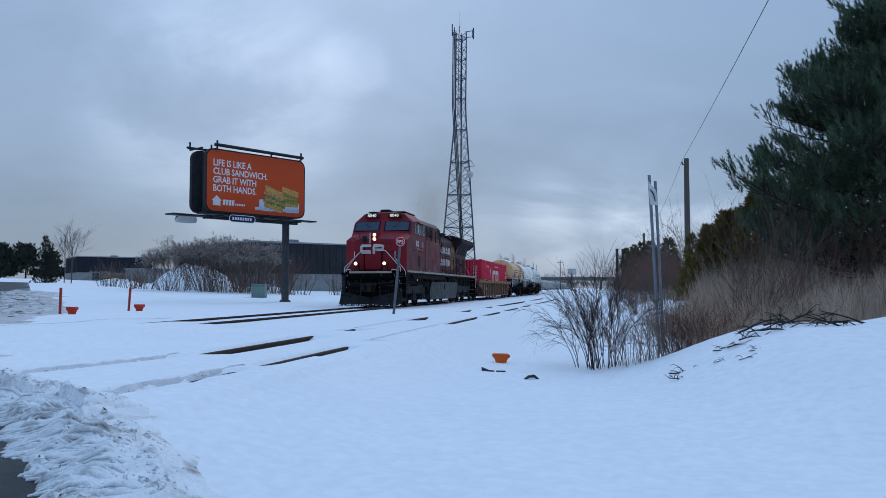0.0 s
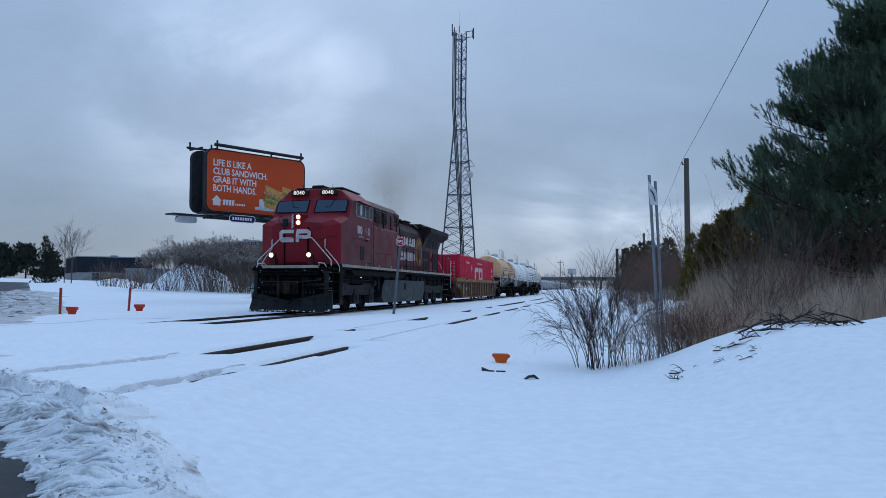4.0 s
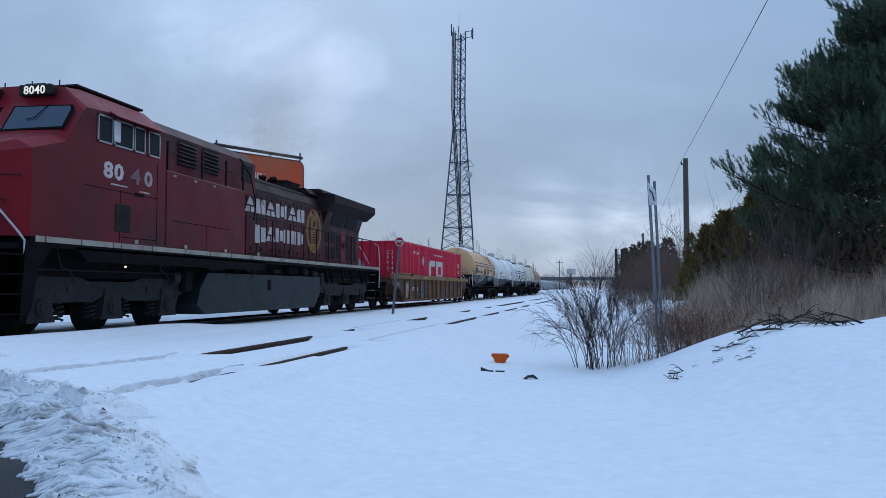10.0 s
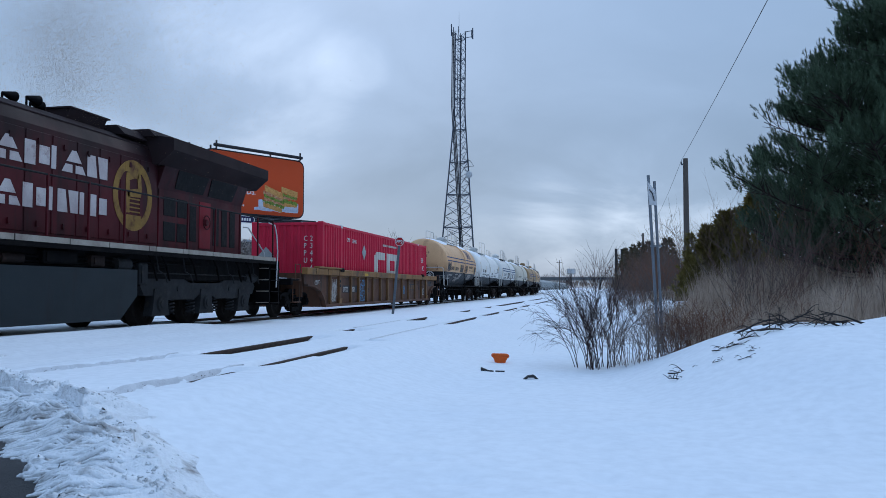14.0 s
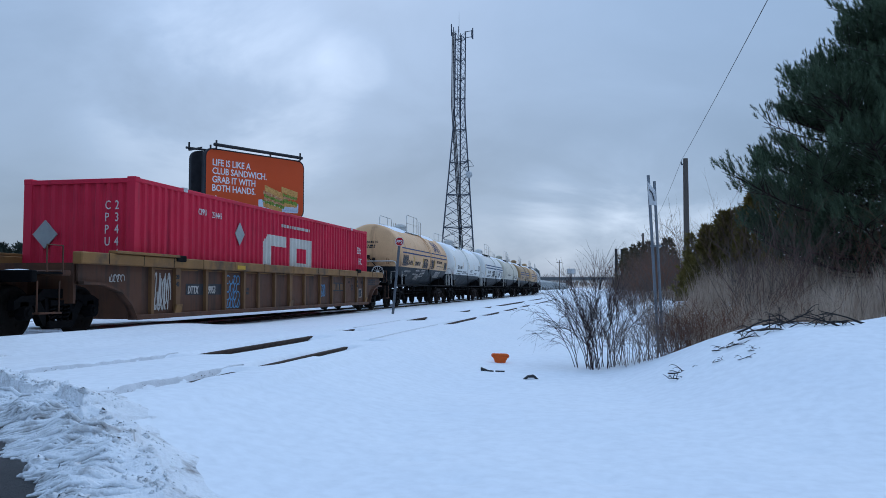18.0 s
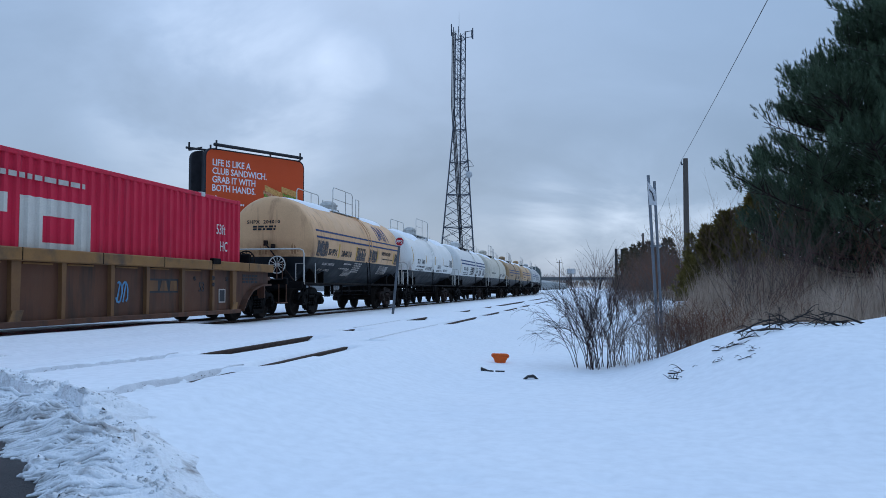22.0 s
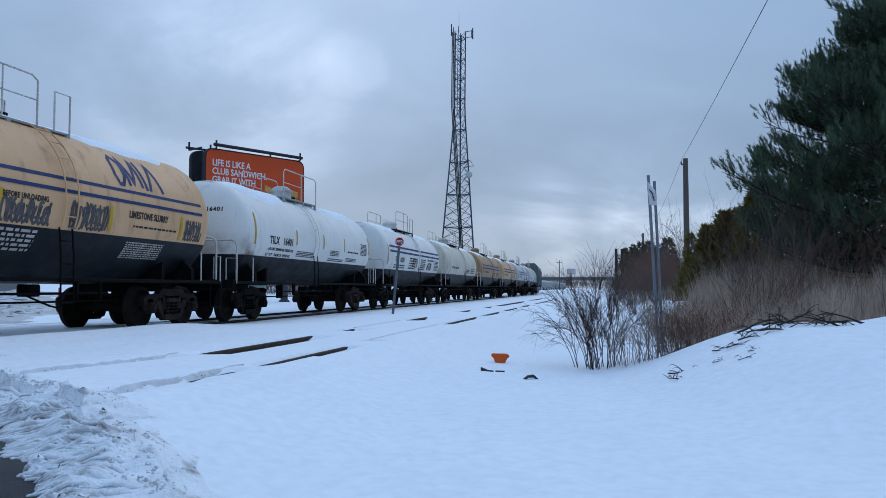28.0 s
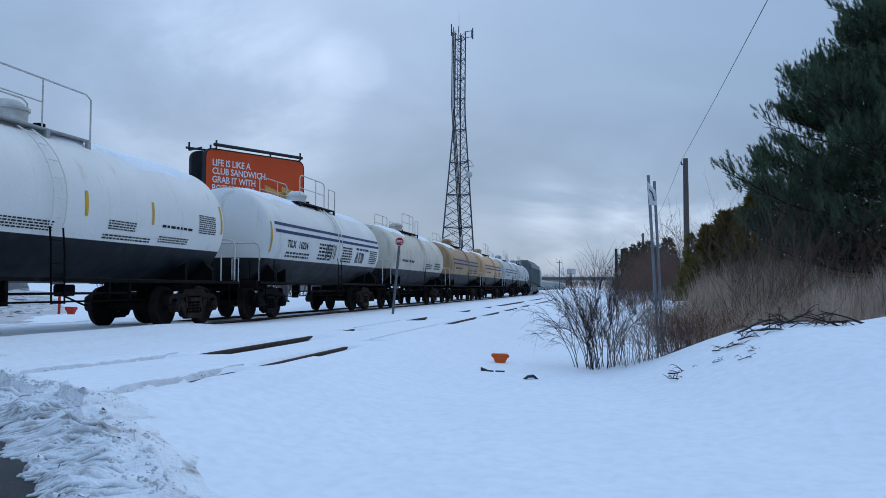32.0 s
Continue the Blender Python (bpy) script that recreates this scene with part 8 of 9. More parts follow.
    scrawl(rng, s, Y(60.2), Y(60.7), 1.0, 1.14, 4, 0.02, put)
    tagged(part("graffiti", s, SPRAY_WHITE, car, "white spray-painted scrawl"), kind="stuff")
    s = S()
    for k in range(4):
        scrawl(rng, s, Y(65.0), Y(65.75), 0.38 + 0.2 * k, 0.6 + 0.2 * k, 4, 0.03, put)
    scrawl(rng, s, Y(71.8), Y(72.2), 0.6, 1.0, 2, 0.04, put)
    tagged(part("graffiti", s, SPRAY_BLUE, car, "blue spray-painted scrawl"), kind="stuff")
    part("mark_patch", S().box(1.362, 1.366, Y(72.9), Y(74.1), 0.78, 1.08), MARK_DARK, car)
    slabs(car, "mark_slab", Y(72.95), Y(74.15), 0.82, 1.04, (1, 1, 1), lambda u, w, h: (1.366 + h, u, w), RIB_BROWN, "faded tan painted slab")
    part("car_mark", on_side(letters("53", 0.32, 1.0, 0, 0.9), Y(75.0), 0.80, 1.362), MARK_DARK, car)
    for body, y, z, size, x in (("20", 75.50, 1.08, 0.14, 1.44), ("40", 75.50, 0.92, 0.14, 1.44), ("45", 74.75, 1.06, 0.13, 1.362), ("53", 76.35, 1.06, 0.13, 1.362), ("20", 62.50, 1.08, 0.14, 1.44), ("40", 62.50, 0.92, 0.14, 1.44)):
        part("length_mark", on_side(letters(body, size, 1.0, 0, 0.95, 0.004), Y(y), z, x), MARK_DARK, car, "dark stencilled figures")
    fr = S()
    for q in ((76.0, 76.03, 0.52, 0.86), (76.31, 76.34, 0.52, 0.86), (76.0, 76.34, 0.52, 0.55), (76.0, 76.34, 0.83, 0.86)):
        fr.box(1.36, 1.372, Y(q[0]), Y(q[1]), q[2], q[3])
    holder = part("card_holder", fr, OLD_WHITE, car, "pale framed card holder")
    part("card", S().box(1.36, 1.366, Y(76.03), Y(76.31), 0.55, 0.83), MARK_DARK, holder)
    part("reflector", S().box(1.50, 1.506, Y(65.35), Y(65.8), 1.36, 1.46), YELLOW, car)
    s = S()
    bars(rng, s, Y(77.3), Y(78.2), 1.0, 1.25, 1.362, 3)
    bars(rng, s, Y(66.0), Y(66.3), 0.7, 0.9, 1.362, 2)
    tagged(part("small_print", s, MARK_DARK, car), kind="stuff")
    return car, c


def corrugate(y0, y1, pitch, depth):
    """A folded-sheet line of (y, out)."""
    n = max(1, round((y1 - y0) / pitch))
    p = (y1 - y0) / n
    pts = []
    for k in range(n):
        a = y0 + k * p
        pts += [(a, 0), (a + 0.30 * p, 0), (a + 0.45 * p, -depth), (a + 0.85 * p, -depth)]
    pts.append((y1, 0))
    return pts


def build_container():
    c, z0, z1, half = 69.18, 0.30, 3.17, 1.30
    box = thing("shipping_container", "crimson corrugated steel shipping container in a well car", "shipping container", pose(TRACK_X, c, 0))
    l = 16.15 / 2
    for side in (-1, 1):
        for a, b in ((-l + 0.12, -l + 1.92), (-l + 2.04, l - 2.04), (l - 1.92, l - 0.12)):
            line = corrugate(a, b, 0.276, 0.045)
            s = S()
            vs = [(side * (half - 0.01 + o), y, z) for z in (z0 + 0.14, z1 - 0.1) for y, o in line]
            n = len(line)
            vs += [(side * (half - 0.09), y, z) for z in (z0 + 0.14, z1 - 0.1) for y, o in line]
            fs = [(i, i + 1, n + i + 1, n + i) for i in range(n - 1)] + [(2 * n + i, 3 * n + i, 3 * n + i + 1, 2 * n + i + 1) for i in range(n - 1)]
            part("side_sheet", s.add(vs, fs), BOX_RED, box)
        for y in (-l, -l + 1.92, l - 2.04, l - 0.12):
            part("corner_post", S().box(side * (half - 0.1), side * half, y, y + 0.12, z0, z1 - 0.02, 0.008), BOX_RED, box)
        part("top_rail", S().box(side * (half - 0.08), side * half, -l, l, z1 - 0.11, z1 - 0.02, 0.01), BOX_RED, box)
        part("bottom_rail", S().box(side * (half - 0.08), side * half, -l, l, z0, z0 + 0.15, 0.01), BOX_RED, box)
        for y in (-l + 1.9, l - 2.06):
            part("top_casting", S().box(side * (half - 0.16), side * (half + 0.01), y, y + 0.18, z1 - 0.10, z1 + 0.005, 0.01), GRAB, box)
    for m in (-1, 1):
        line = corrugate(-half + 0.14, half - 0.14, 0.245, 0.04)
        n = len(line)
        vs = [(x, m * (l - 0.02 + o), z) for z in (z0 + 0.14, z1 - 0.12) for x, o in line] + [(x, m * (l - 0.1), z) for z in (z0 + 0.14, z1 - 0.12) for x, o in line]
        fs = [(i, i + 1, n + i + 1, n + i) for i in range(n - 1)] + [(2 * n + i, 3 * n + i, 3 * n + i + 1, 2 * n + i + 1) for i in range(n - 1)]
        part("end_wall", S().add(vs, fs), BOX_RED, box)
        part("end_header", S().box(-half, half, m * (l - 0.1), m * l, z1 - 0.13, z1 - 0.03, 0.01), BOX_RED, box)
        part("end_sill", S().box(-half, half, m * (l - 0.1), m * l, z0, z0 + 0.15, 0.01), BOX_RED, box)
        for side in (-1, 1):
            part("corner_casting", S().box(side * (half - 0.19), side * (half + 0.004), m * (l - 0.18), m * (l + 0.006), z1 - 0.12, z1, 0.012), BOX_RED, box)
            part("end_post", S().box(side * (half - 0.2), side * (half - 0.002), m * (l - 0.1), m * (l + 0.002), z0, z1 - 0.1, 0.01), BOX_RED, box)
    part("roof", S().box(-half + 0.02, half - 0.02, -l + 0.05, l - 0.05, z1 - 0.08, z1 - 0.035), BOX_RED, box)
    # markings
    Y = lambda v: v - c
    put = lambda u, w, h: (half + h, u, w)
    line = corrugate(-l + 2.04, l - 2.04, 0.276, 0.045)

    def painted(name, y0, y1, spans):
        """A painted field that follows the folds of the sheet."""
        cols = sorted([(y, o) for y, o in line if y0 < y < y1])
        s = S()
        for (a, oa), (b, ob) in zip(cols, cols[1:]):
            for z0_, z1_ in spans((a + b) / 2):
                x0, x1 = half - 0.01 + oa, half - 0.01 + ob
                s.add([(x0 + 0.004, a, z0_), (x1 + 0.004, b, z0_), (x1 + 0.004, b, z1_), (x0 + 0.004, a, z1_)], [(0, 1, 2, 3)])
                s.add([(x0 + 0.002, a, z0_), (x1 + 0.002, b, z0_), (x1 + 0.002, b, z1_), (x0 + 0.002, a, z1_)], [(3, 2, 1, 0)])
        part(name, s, SLAB_CREAM, box, "large cream painted slab")
    painted("mark_slab", Y(67.35), Y(69.10), lambda y: [(1.40, 2.42 - max(0, Y(67.65) - y))] if y < Y(67.95) else ([(2.10, 2.42), (1.36, 1.50)] if y > Y(68.55) else [(2.10, 2.42)]))
    painted("mark_slab", Y(69.25), Y(71.15), lambda y: [(1.36, 2.42)] if y < Y(69.85) or y > Y(70.6) else [(2.12, 2.42), (1.36, 1.66)])
    for body, y, z, sz in (("CPPU", 63.68, 2.62, 0.21), ("234445", 64.35, 2.60, 0.21), ("53ft", 75.95, 2.22, 0.36), ("HC", 76.15, 1.80, 0.36)):
        part("marking", on_side(letters(body, sz, 1.1, 0, 0.75), Y(y), z, half), WHITE_PAINT, box, "white stencilled marking")
    for col, x in (("CPPU", 0.62), ("234445", 0.85)):
        for k, ch in enumerate(col):
            part("marking", on_front(letters(ch, 0.26, 1.0, 0, 0.75), x, 2.50 - 0.25 * k, -l), WHITE_PAINT, box)
    s = S()
    bars(random.Random(4), s, Y(68.6), Y(70.9), 2.68, 2.80, half, 1)
    tagged(part("small_print", s, OLD_WHITE, box), kind="stuff")
    for place, lab in (("side", ""), ("front", "")):
        s = S()
        if place == "side":
            vs = [(half + o, Y(65.85) + a, 2.3 + b) for o in (0.0, 0.015) for a, b in ((-0.27, 0), (0, -0.3), (0.27, 0), (0, 0.3))]
        else:
            vs = [(-0.76 + a, -l - o, 2.0 + b) for o in (-0.01, 0.02) for a, b in ((-0.29, 0), (0, -0.3), (0.29, 0), (0, 0.3))]
        part("placard", s.add(vs, [(0, 1, 2, 3), (4, 7, 6, 5), (0, 4, 5, 1), (1, 5, 6, 2), (2, 6, 7, 3), (3, 7, 4, 0)]), PLACARD, box, "grey diamond placard holder")
    return box, c


# ---- tank cars ----
TANK_R, TANK_Z, TANK_L = 1.42, 2.40, 5.42
HEAD_D, HEAD_P = 0.62, 2.0
DARK_BELLY = ((0.006, 0.009, 0.013), (0.011, 0.014, 0.017))
DUSTY_BELLY = ((0.026, 0.027, 0.030), (0.016, 0.017, 0.020))
TANK_COATS = {
    "cream": ((0.74, 0.44, 0.235), (0.62, 0.36, 0.19), (0.34, 0.18, 0.09), 0.34, DARK_BELLY, 1.90),
    "white": ((0.80, 0.775, 0.73), (0.73, 0.71, 0.665), (0.55, 0.48, 0.40), 0.22, DARK_BELLY, 1.78),
    "banded": ((0.74, 0.72, 0.68), (0.66, 0.64, 0.60), (0.48, 0.42, 0.35), 0.28, DUSTY_BELLY, 1.74),
    "dull": ((0.62, 0.57, 0.47), (0.52, 0.46, 0.37), (0.30, 0.24, 0.17), 0.4, DUSTY_BELLY, 1.78),
    "tan": ((0.40, 0.255, 0.13), (0.32, 0.20, 0.105), (0.14, 0.09, 0.055), 0.45, DUSTY_BELLY, 1.80),
    "buff": ((0.58, 0.36, 0.19), (0.48, 0.30, 0.16), (0.22, 0.14, 0.08), 0.45, DUSTY_BELLY, 1.80),
    "pale": ((0.50, 0.495, 0.48), (0.40, 0.395, 0.38), (0.24, 0.22, 0.2), 0.4, DUSTY_BELLY, 1.80),
}


def tank_coat(kind):
    c1, c2, dirt, amount, low, cut = TANK_COATS[kind]
    plain = surf(kind + "_tank_paint", c1, c2, 0.8, 0.45, bump=0.03, dirt=dirt, dirt_amount=amount, dirt_scale=0.9, streak=True)
    both = surf(kind + "_two_tone_paint", c1, c2, 0.8, 0.42, spec=0.14, bump=0.03, dirt=dirt, dirt_amount=amount, dirt_scale=0.9, streak=True, belly=(cut, *low), rust=(cut - 0.05, cut + 0.62, -4.9, (0.16, 0.070, 0.030)) if kind in ("cream", "white") else None)
    return plain, both, cut


BLUE = surf("blue_band", (0.018, 0.042, 0.14), (0.015, 0.034, 0.11), 3, 0.5, bump=0.02)
RUST_RUN = surf("rust_run", (0.36, 0.19, 0.095), (0.26, 0.125, 0.06), 6, 0.7, bump=0.05)
INK = surf("black_lettering", (0.03, 0.03, 0.032), None, 3, 0.5, bump=0.02)
SPRAY_DARK = surf("dark_spray_paint", (0.06, 0.055, 0.06), (0.12, 0.11, 0.11), 6, 0.7, bump=0.02)
RAIL_WHITE = surf("white_platform_rail", (0.62, 0.60, 0.56), (0.45, 0.42, 0.38), 5, 0.5, bump=0.05)


def dish(r):
    """How far the head stands out at the share r of its radius."""
    return HEAD_D * (1 - min(1.0, r) ** HEAD_P) ** (1 / HEAD_P)


def barrel():
    share = [math.sin(a) for a in np.linspace(0.002, math.pi / 2, 16)]
    rings = [(-TANK_L - dish(r), TANK_R * r) for r in share]
    rings += [(y, TANK_R) for y in np.linspace(-TANK_L, TANK_L, 7)[1:-1]]
    rings += [(TANK_L + dish(r), TANK_R * r) for r in share[::-1]]
    return S().lathe(rings, 72, "y", centre=(0, 0, TANK_Z))


def build_tank_car(c, label, coat, bands=None, bar_ys=(), near=False, seed=0, head_print="", side_print="", group="", spin=True, snow=0.66, deck_to=1.85, ladder_y=0.4, one_loop=False):
    car = thing("tank_car", label, "tank car", pose(TRACK_X, c, 0), "tank cars of the train")
    rng = random.Random(seed)
    upper, belly, split = tank_coat(coat)
    body = part("barrel", barrel(), belly, car)
    put = lambda u, w, h: ((TANK_R + h) * math.cos((w - TANK_Z) / TANK_R), u, TANK_Z + (TANK_R + h) * math.sin((w - TANK_Z) / TANK_R))
    # weld seams round the barrel
    for y in (-TANK_L, -3.2, -1.1, 1.3, 3.4, TANK_L):
        pts = [((TANK_R - 0.002) * math.cos(t), y, TANK_Z + (TANK_R - 0.002) * math.sin(t)) for t in np.linspace(math.asin((split - TANK_Z) / TANK_R) + 0.01, math.pi - math.asin((split - TANK_Z) / TANK_R) - 0.01, 34)]
        part("weld_seam", S().tube(pts, 0.0065, 4), upper, car)
    # snow lying along the top, drooping a little to either side
    sn = S()
    n, m = 64, 12
    rows = []
    for j in range(n + 1):
        f = j / n
        y = -TANK_L - 0.15 + (2 * TANK_L + 0.3) * f
        end = smooth01(min(f, 1 - f) * 9)
        deck = 1 - 0.45 * smooth01((2.1 - abs(y)) / 0.4)
        row = []
        for k in range(m + 1):
            q = 2 * k / m - 1
            hw = snow * deck * (0.35 + 0.65 * end) * (1 + 0.45 * noise.noise((y * 0.7, seed * 3 + (q > 0) * 7, 0)))
            t = hw * q
            thick = (0.075 + 0.03 * noise.noise((y, q, seed))) * end * (1 - q ** 4) - 0.012 * (abs(q) > 0.99)
            r = TANK_R + thick - (0.02 if f in (0, 1) else 0)
            row.append((r * math.sin(t), y, TANK_Z + r * math.cos(t)))
        rows.append(row)
    sn.add([p for r in rows for p in r], [(j * (m + 1) + i, j * (m + 1) + i + 1, (j + 1) * (m + 1) + i + 1, (j + 1) * (m + 1) + i) for j in range(n) for i in range(m)], True)
    part("snow_cap", sn, SNOW, car, "white snow along the top")
    # manway, platform and its railing
    mw = S().cyl((0, -0.15, TANK_Z + TANK_R - 0.05), (0, -0.15, 4.12), 0.34, n=20)
    mw.cyl((0, -0.15, 4.12), (0, -0.15, 4.17), 0.38, n=20)
    mw.lathe([(4.17, 0.33), (4.24, 0.30), (4.31, 0.19), (4.33, 0.01)], 20, "z", centre=(0, -0.15, 0))
    part("manway", mw, RAIL_WHITE if near else upper, car)
    vl = S().cyl((0.1, 0.55, 3.78), (0.1, 0.55, 4.02), 0.11, n=10)
    vl.cyl((-0.15, 1.05, 3.78), (-0.15, 1.05, 3.95), 0.08, n=10)
    part("valves", vl, BLACK, car)
    y0, y1, xr = -1.65, deck_to, 0.72
    for side in (-1, 1):
        g = S().box(side * 0.42, side * xr, y0, y1, 3.76, 3.80, 0.005)
        for y in (y0 + 0.05, 0, y1 - 0.05):
            g.box(side * 0.68, side * 0.74, y - 0.05, y + 0.05, 3.55, 3.77)
        part("platform", g, PLACARD if near else TRUCK_GREY, car)
        back = y1 if one_loop else 0.7
        r = S().tube([(side * xr, y0, 3.78), (side * xr, y0, 4.58), (side * xr, y0 + 0.12, 4.68), (side * xr, back - 0.15, 4.68), (side * xr, back, 4.6), (side * xr, back, 3.78)], 0.019, 6)
        r.tube([(side * xr, y0, 4.25), (side * xr, back - (1.4 if one_loop else 0), 4.25)], 0.014, 5)
        r.tube([(side * xr, y0 + 1.5, 3.78), (side * xr, y0 + 1.5, 4.68)], 0.016, 5)
        if not one_loop:
            r.tube([(side * xr, 1.15, 3.78), (side * xr, 1.15, 4.52), (side * xr, y1, 4.52), (side * xr, y1, 3.78)], 0.019, 6)
        part("platform_railing", r, RAIL_WHITE, car, "thin white pipe railing")
        # ladder over the barrel side
        ld, lw = S(), S()
        yl = ladder_y
        for dy in (-0.17, 0.17):
            ld.tube([(side * (TANK_R + 0.07) * math.cos(t), yl + dy, TANK_Z + (TANK_R + 0.07) * math.sin(t)) for t in np.linspace(1.05, -0.32, 12)], 0.015, 5)
            lw.tube([(side * 1.42, yl + dy, 1.93), (side * 1.46, yl + dy, 1.5), (side * 1.48, yl + dy, 0.6)], 0.017, 5)
        for t in np.linspace(0.95, -0.2, 6):
            ld.tube([(side * (TANK_R + 0.07) * math.cos(t), yl + dy, TANK_Z + (TANK_R + 0.07) * math.sin(t)) for dy in (-0.17, 0.17)], 0.012, 5)
        for z in (1.7, 1.3, 0.95, 0.62):
            lw.tube([(side * 1.47, yl + dy, z) for dy in (-0.17, 0.17)], 0.012, 5)
        part("ladder", ld, upper, car)
        part("lower_ladder", lw, BLACK, car)
    # end sills, saddles, running boards
    for m in (-1, 1):
        e = S().box(-0.3, 0.3, m * 3.2, m * 6.45, 0.80, 1.02, 0.02)
        e.box(-1.4, 1.4, m * 6.0, m * 6.4, 1.0, 1.07)
        e.box(-1.42, 1.42, m * 6.38, m * 6.46, 0.88, 1.1, 0.01)
        e.box(-1.42, 1.42, m * 4.3, m * 4.4, 0.98, 1.06)
        part("end_sill", e, BLACK, car)
        for side in (-1, 1):
            sd = S().prism([(side * 0.35, 0.98), (side * 1.4, 1.02), (side * 1.38, 1.32), (side * 1.12, 1.56), (side * 0.6, 1.12)], m * 5.0, m * 5.12)
            part("saddle", sd, BLACK, car)
            part("saddle", S().prism([(side * 0.35, 0.98), (side * 1.25, 1.02), (side * 1.25, 1.46), (side * 0.9, 1.3)], m * 4.0, m * 4.1), BLACK, car)
            h = S().tube([(side * 1.44, m * 5.35, 1.05), (side * 1.44, m * 5.35, 1.7)], 0.018, 5)
            h.tube([(side * 1.44, m * 6.3, 1.0), (side * 1.44, m * 6.3, 1.65), (side * 1.2, m * 6.42, 1.65), (side * 1.2, m * 6.42, 1.05)], 0.016, 5)
            part("grab_irons", h, RAIL_WHITE if near else BLACK, car)
            st = S().tube([(side * 1.42, m * 5.85, 1.0), (side * 1.42, m * 5.85, 0.42), (side * 1.42, m * 6.35, 0.42), (side * 1.42, m * 6.35, 1.0)], 0.02, 5)
            st.box(side * 1.36, side * 1.48, m * 5.85, m * 6.35, 0.41, 0.44)
            part("sill_step", st, BLACK, car)
        h = S().tube([(-1.38, m * 6.2, 1.08), (-1.38, m * 6.2, 1.98), (-1.34, m * 6.2, 2.08), (-1.22, m * 6.2, 2.13), (1.22, m * 6.2, 2.13), (1.34, m * 6.2, 2.08), (1.38, m * 6.2, 1.98), (1.38, m * 6.2, 1.08)], 0.024, 6)
        part("end_railing", h, RAIL_WHITE, car, "white bent end railing")
        coupler(car, m * 6.3, m * 6.85)
        freight_truck(car, m * 4.75, wheelset_mesh(FREIGHT_R, "freight_wheel"), spin, TRUCK_RUST if m > 0 else BLACK)
    side_rail = S()
    for side in (-1, 1):
        side_rail.box(side * 1.36, side * 1.46, -6.3, 6.3, 0.99, 1.06, 0.01)
    part("running_board", side_rail, BLACK, car)
    br = S().cyl((-0.4, -1.6, 0.78), (-0.4, -0.6, 0.78), 0.12, n=12)
    br.box(0.2, 0.5, 0.9, 1.2, 0.72, 0.95, 0.03)
    br.tube([(0.5, -3.6, 0.62), (0.5, 3.6, 0.62)], 0.02, 5)
    br.tube([(0.9, -2.6, 0.78), (0.9, 2.6, 0.78)], 0.025, 5)
    for y in (-2.2, -1.2, 1.6, 2.3):
        br.box(0.85, 0.95, y, y + 0.05, 0.66, 1.0)
    br.cyl((0, -0.2, 0.55), (0, -0.2, 1.0), 0.12, n=10)
    br.tube([(0.4, 0.9, 0.75), (0.6, 1.3, 0.55), (0.5, 1.7, 0.5), (0.4, 2.1, 0.75)], 0.02, 5)
    part("brake_rigging", br, BLACK, car)
    if near and seed == 1:
        bw = S()
        rim = [(0.55 + 0.27 * math.cos(t), -6.38, 1.62 + 0.27 * math.sin(t)) for t in np.linspace(0, 2 * math.pi, 25)]
        bw.tube(rim, 0.02, 5)
        for k in range(6):
            t = math.pi * k / 6
            bw.tube([(0.55 + 0.27 * math.cos(t), -6.38, 1.62 + 0.27 * math.sin(t)), (0.55 - 0.27 * math.cos(t), -6.38, 1.62 - 0.27 * math.sin(t))], 0.012, 4)
        bw.cyl((0.55, -6.42, 1.62), (0.55, -6.2, 1.62), 0.06, n=10)
        part("brake_wheel", bw, RAIL_WHITE, car)
        bw = S()
        bw.tube([(-0.75 + 0.3 * math.cos(t), -6.3, 1.72 + 0.3 * math.sin(t)) for t in np.linspace(0, 2 * math.pi, 25)], 0.022, 5)
        for k in range(5):
            t = math.pi * k / 5
            bw.tube([(-0.75 + 0.3 * math.cos(t), -6.3, 1.72 + 0.3 * math.sin(t)), (-0.75 - 0.3 * math.cos(t), -6.3, 1.72 - 0.3 * math.sin(t))], 0.013, 4)
        bw.cyl((-0.75, -6.34, 1.72), (-0.75, -5.9, 1.72), 0.05, n=10)
        part("brake_wheel", bw, TRUCK_RUST, car, "rusty brake wheel")
        hb = S().box(0.3, 0.75, -6.3, -6.0, 1.25, 1.85, 0.05)
        part("brake_housing", hb, BLACK, car)
    # bands, bars and lettering on the seen side
    if bands:
        a, b, z_lo, z_hi, gap = bands
        for z in (z_lo, z_hi):
            s = S()
            ys = np.linspace(a, b, 12)
            ribbon(s, [(p, z) for p in ys], gap, put)
            part("band", s, BLUE, car, "dark blue painted band")
    for y, za, zb in bar_ys:
        s = S()
        ribbon(s, [(y, p) for p in np.linspace(za, zb, 8)], 0.085, put)
        part("reflector", s, YELLOW, car, "yellow reflector strip")
    return car, put, rng


def mark_tank(car, put, rng, words, ink, panels, panel_mat=None):
    for body, y, z, size, squeeze in words:
        part("lettering", wrap(letters(body, size, 1.05, 0, squeeze, 0.034 * size), y, z, TANK_R, TANK_Z), ink, car, "painted lettering")
    for y0, y1, z0, z1, rows, mat in panels:
        s = S()
        h = (z1 - z0) / rows
        for i in range(rows):
            y, zc = y0, z0 + h * (i + 0.5)
            while y < y1:
                e = min(y + rng.uniform(0.6, 2.4) * h, y1)
                ribbon(s, [(y, zc), (e, zc)], h * 0.55, put)
                y = e + h * 0.5
        tagged(part("small_print", s, mat, car), kind="stuff")


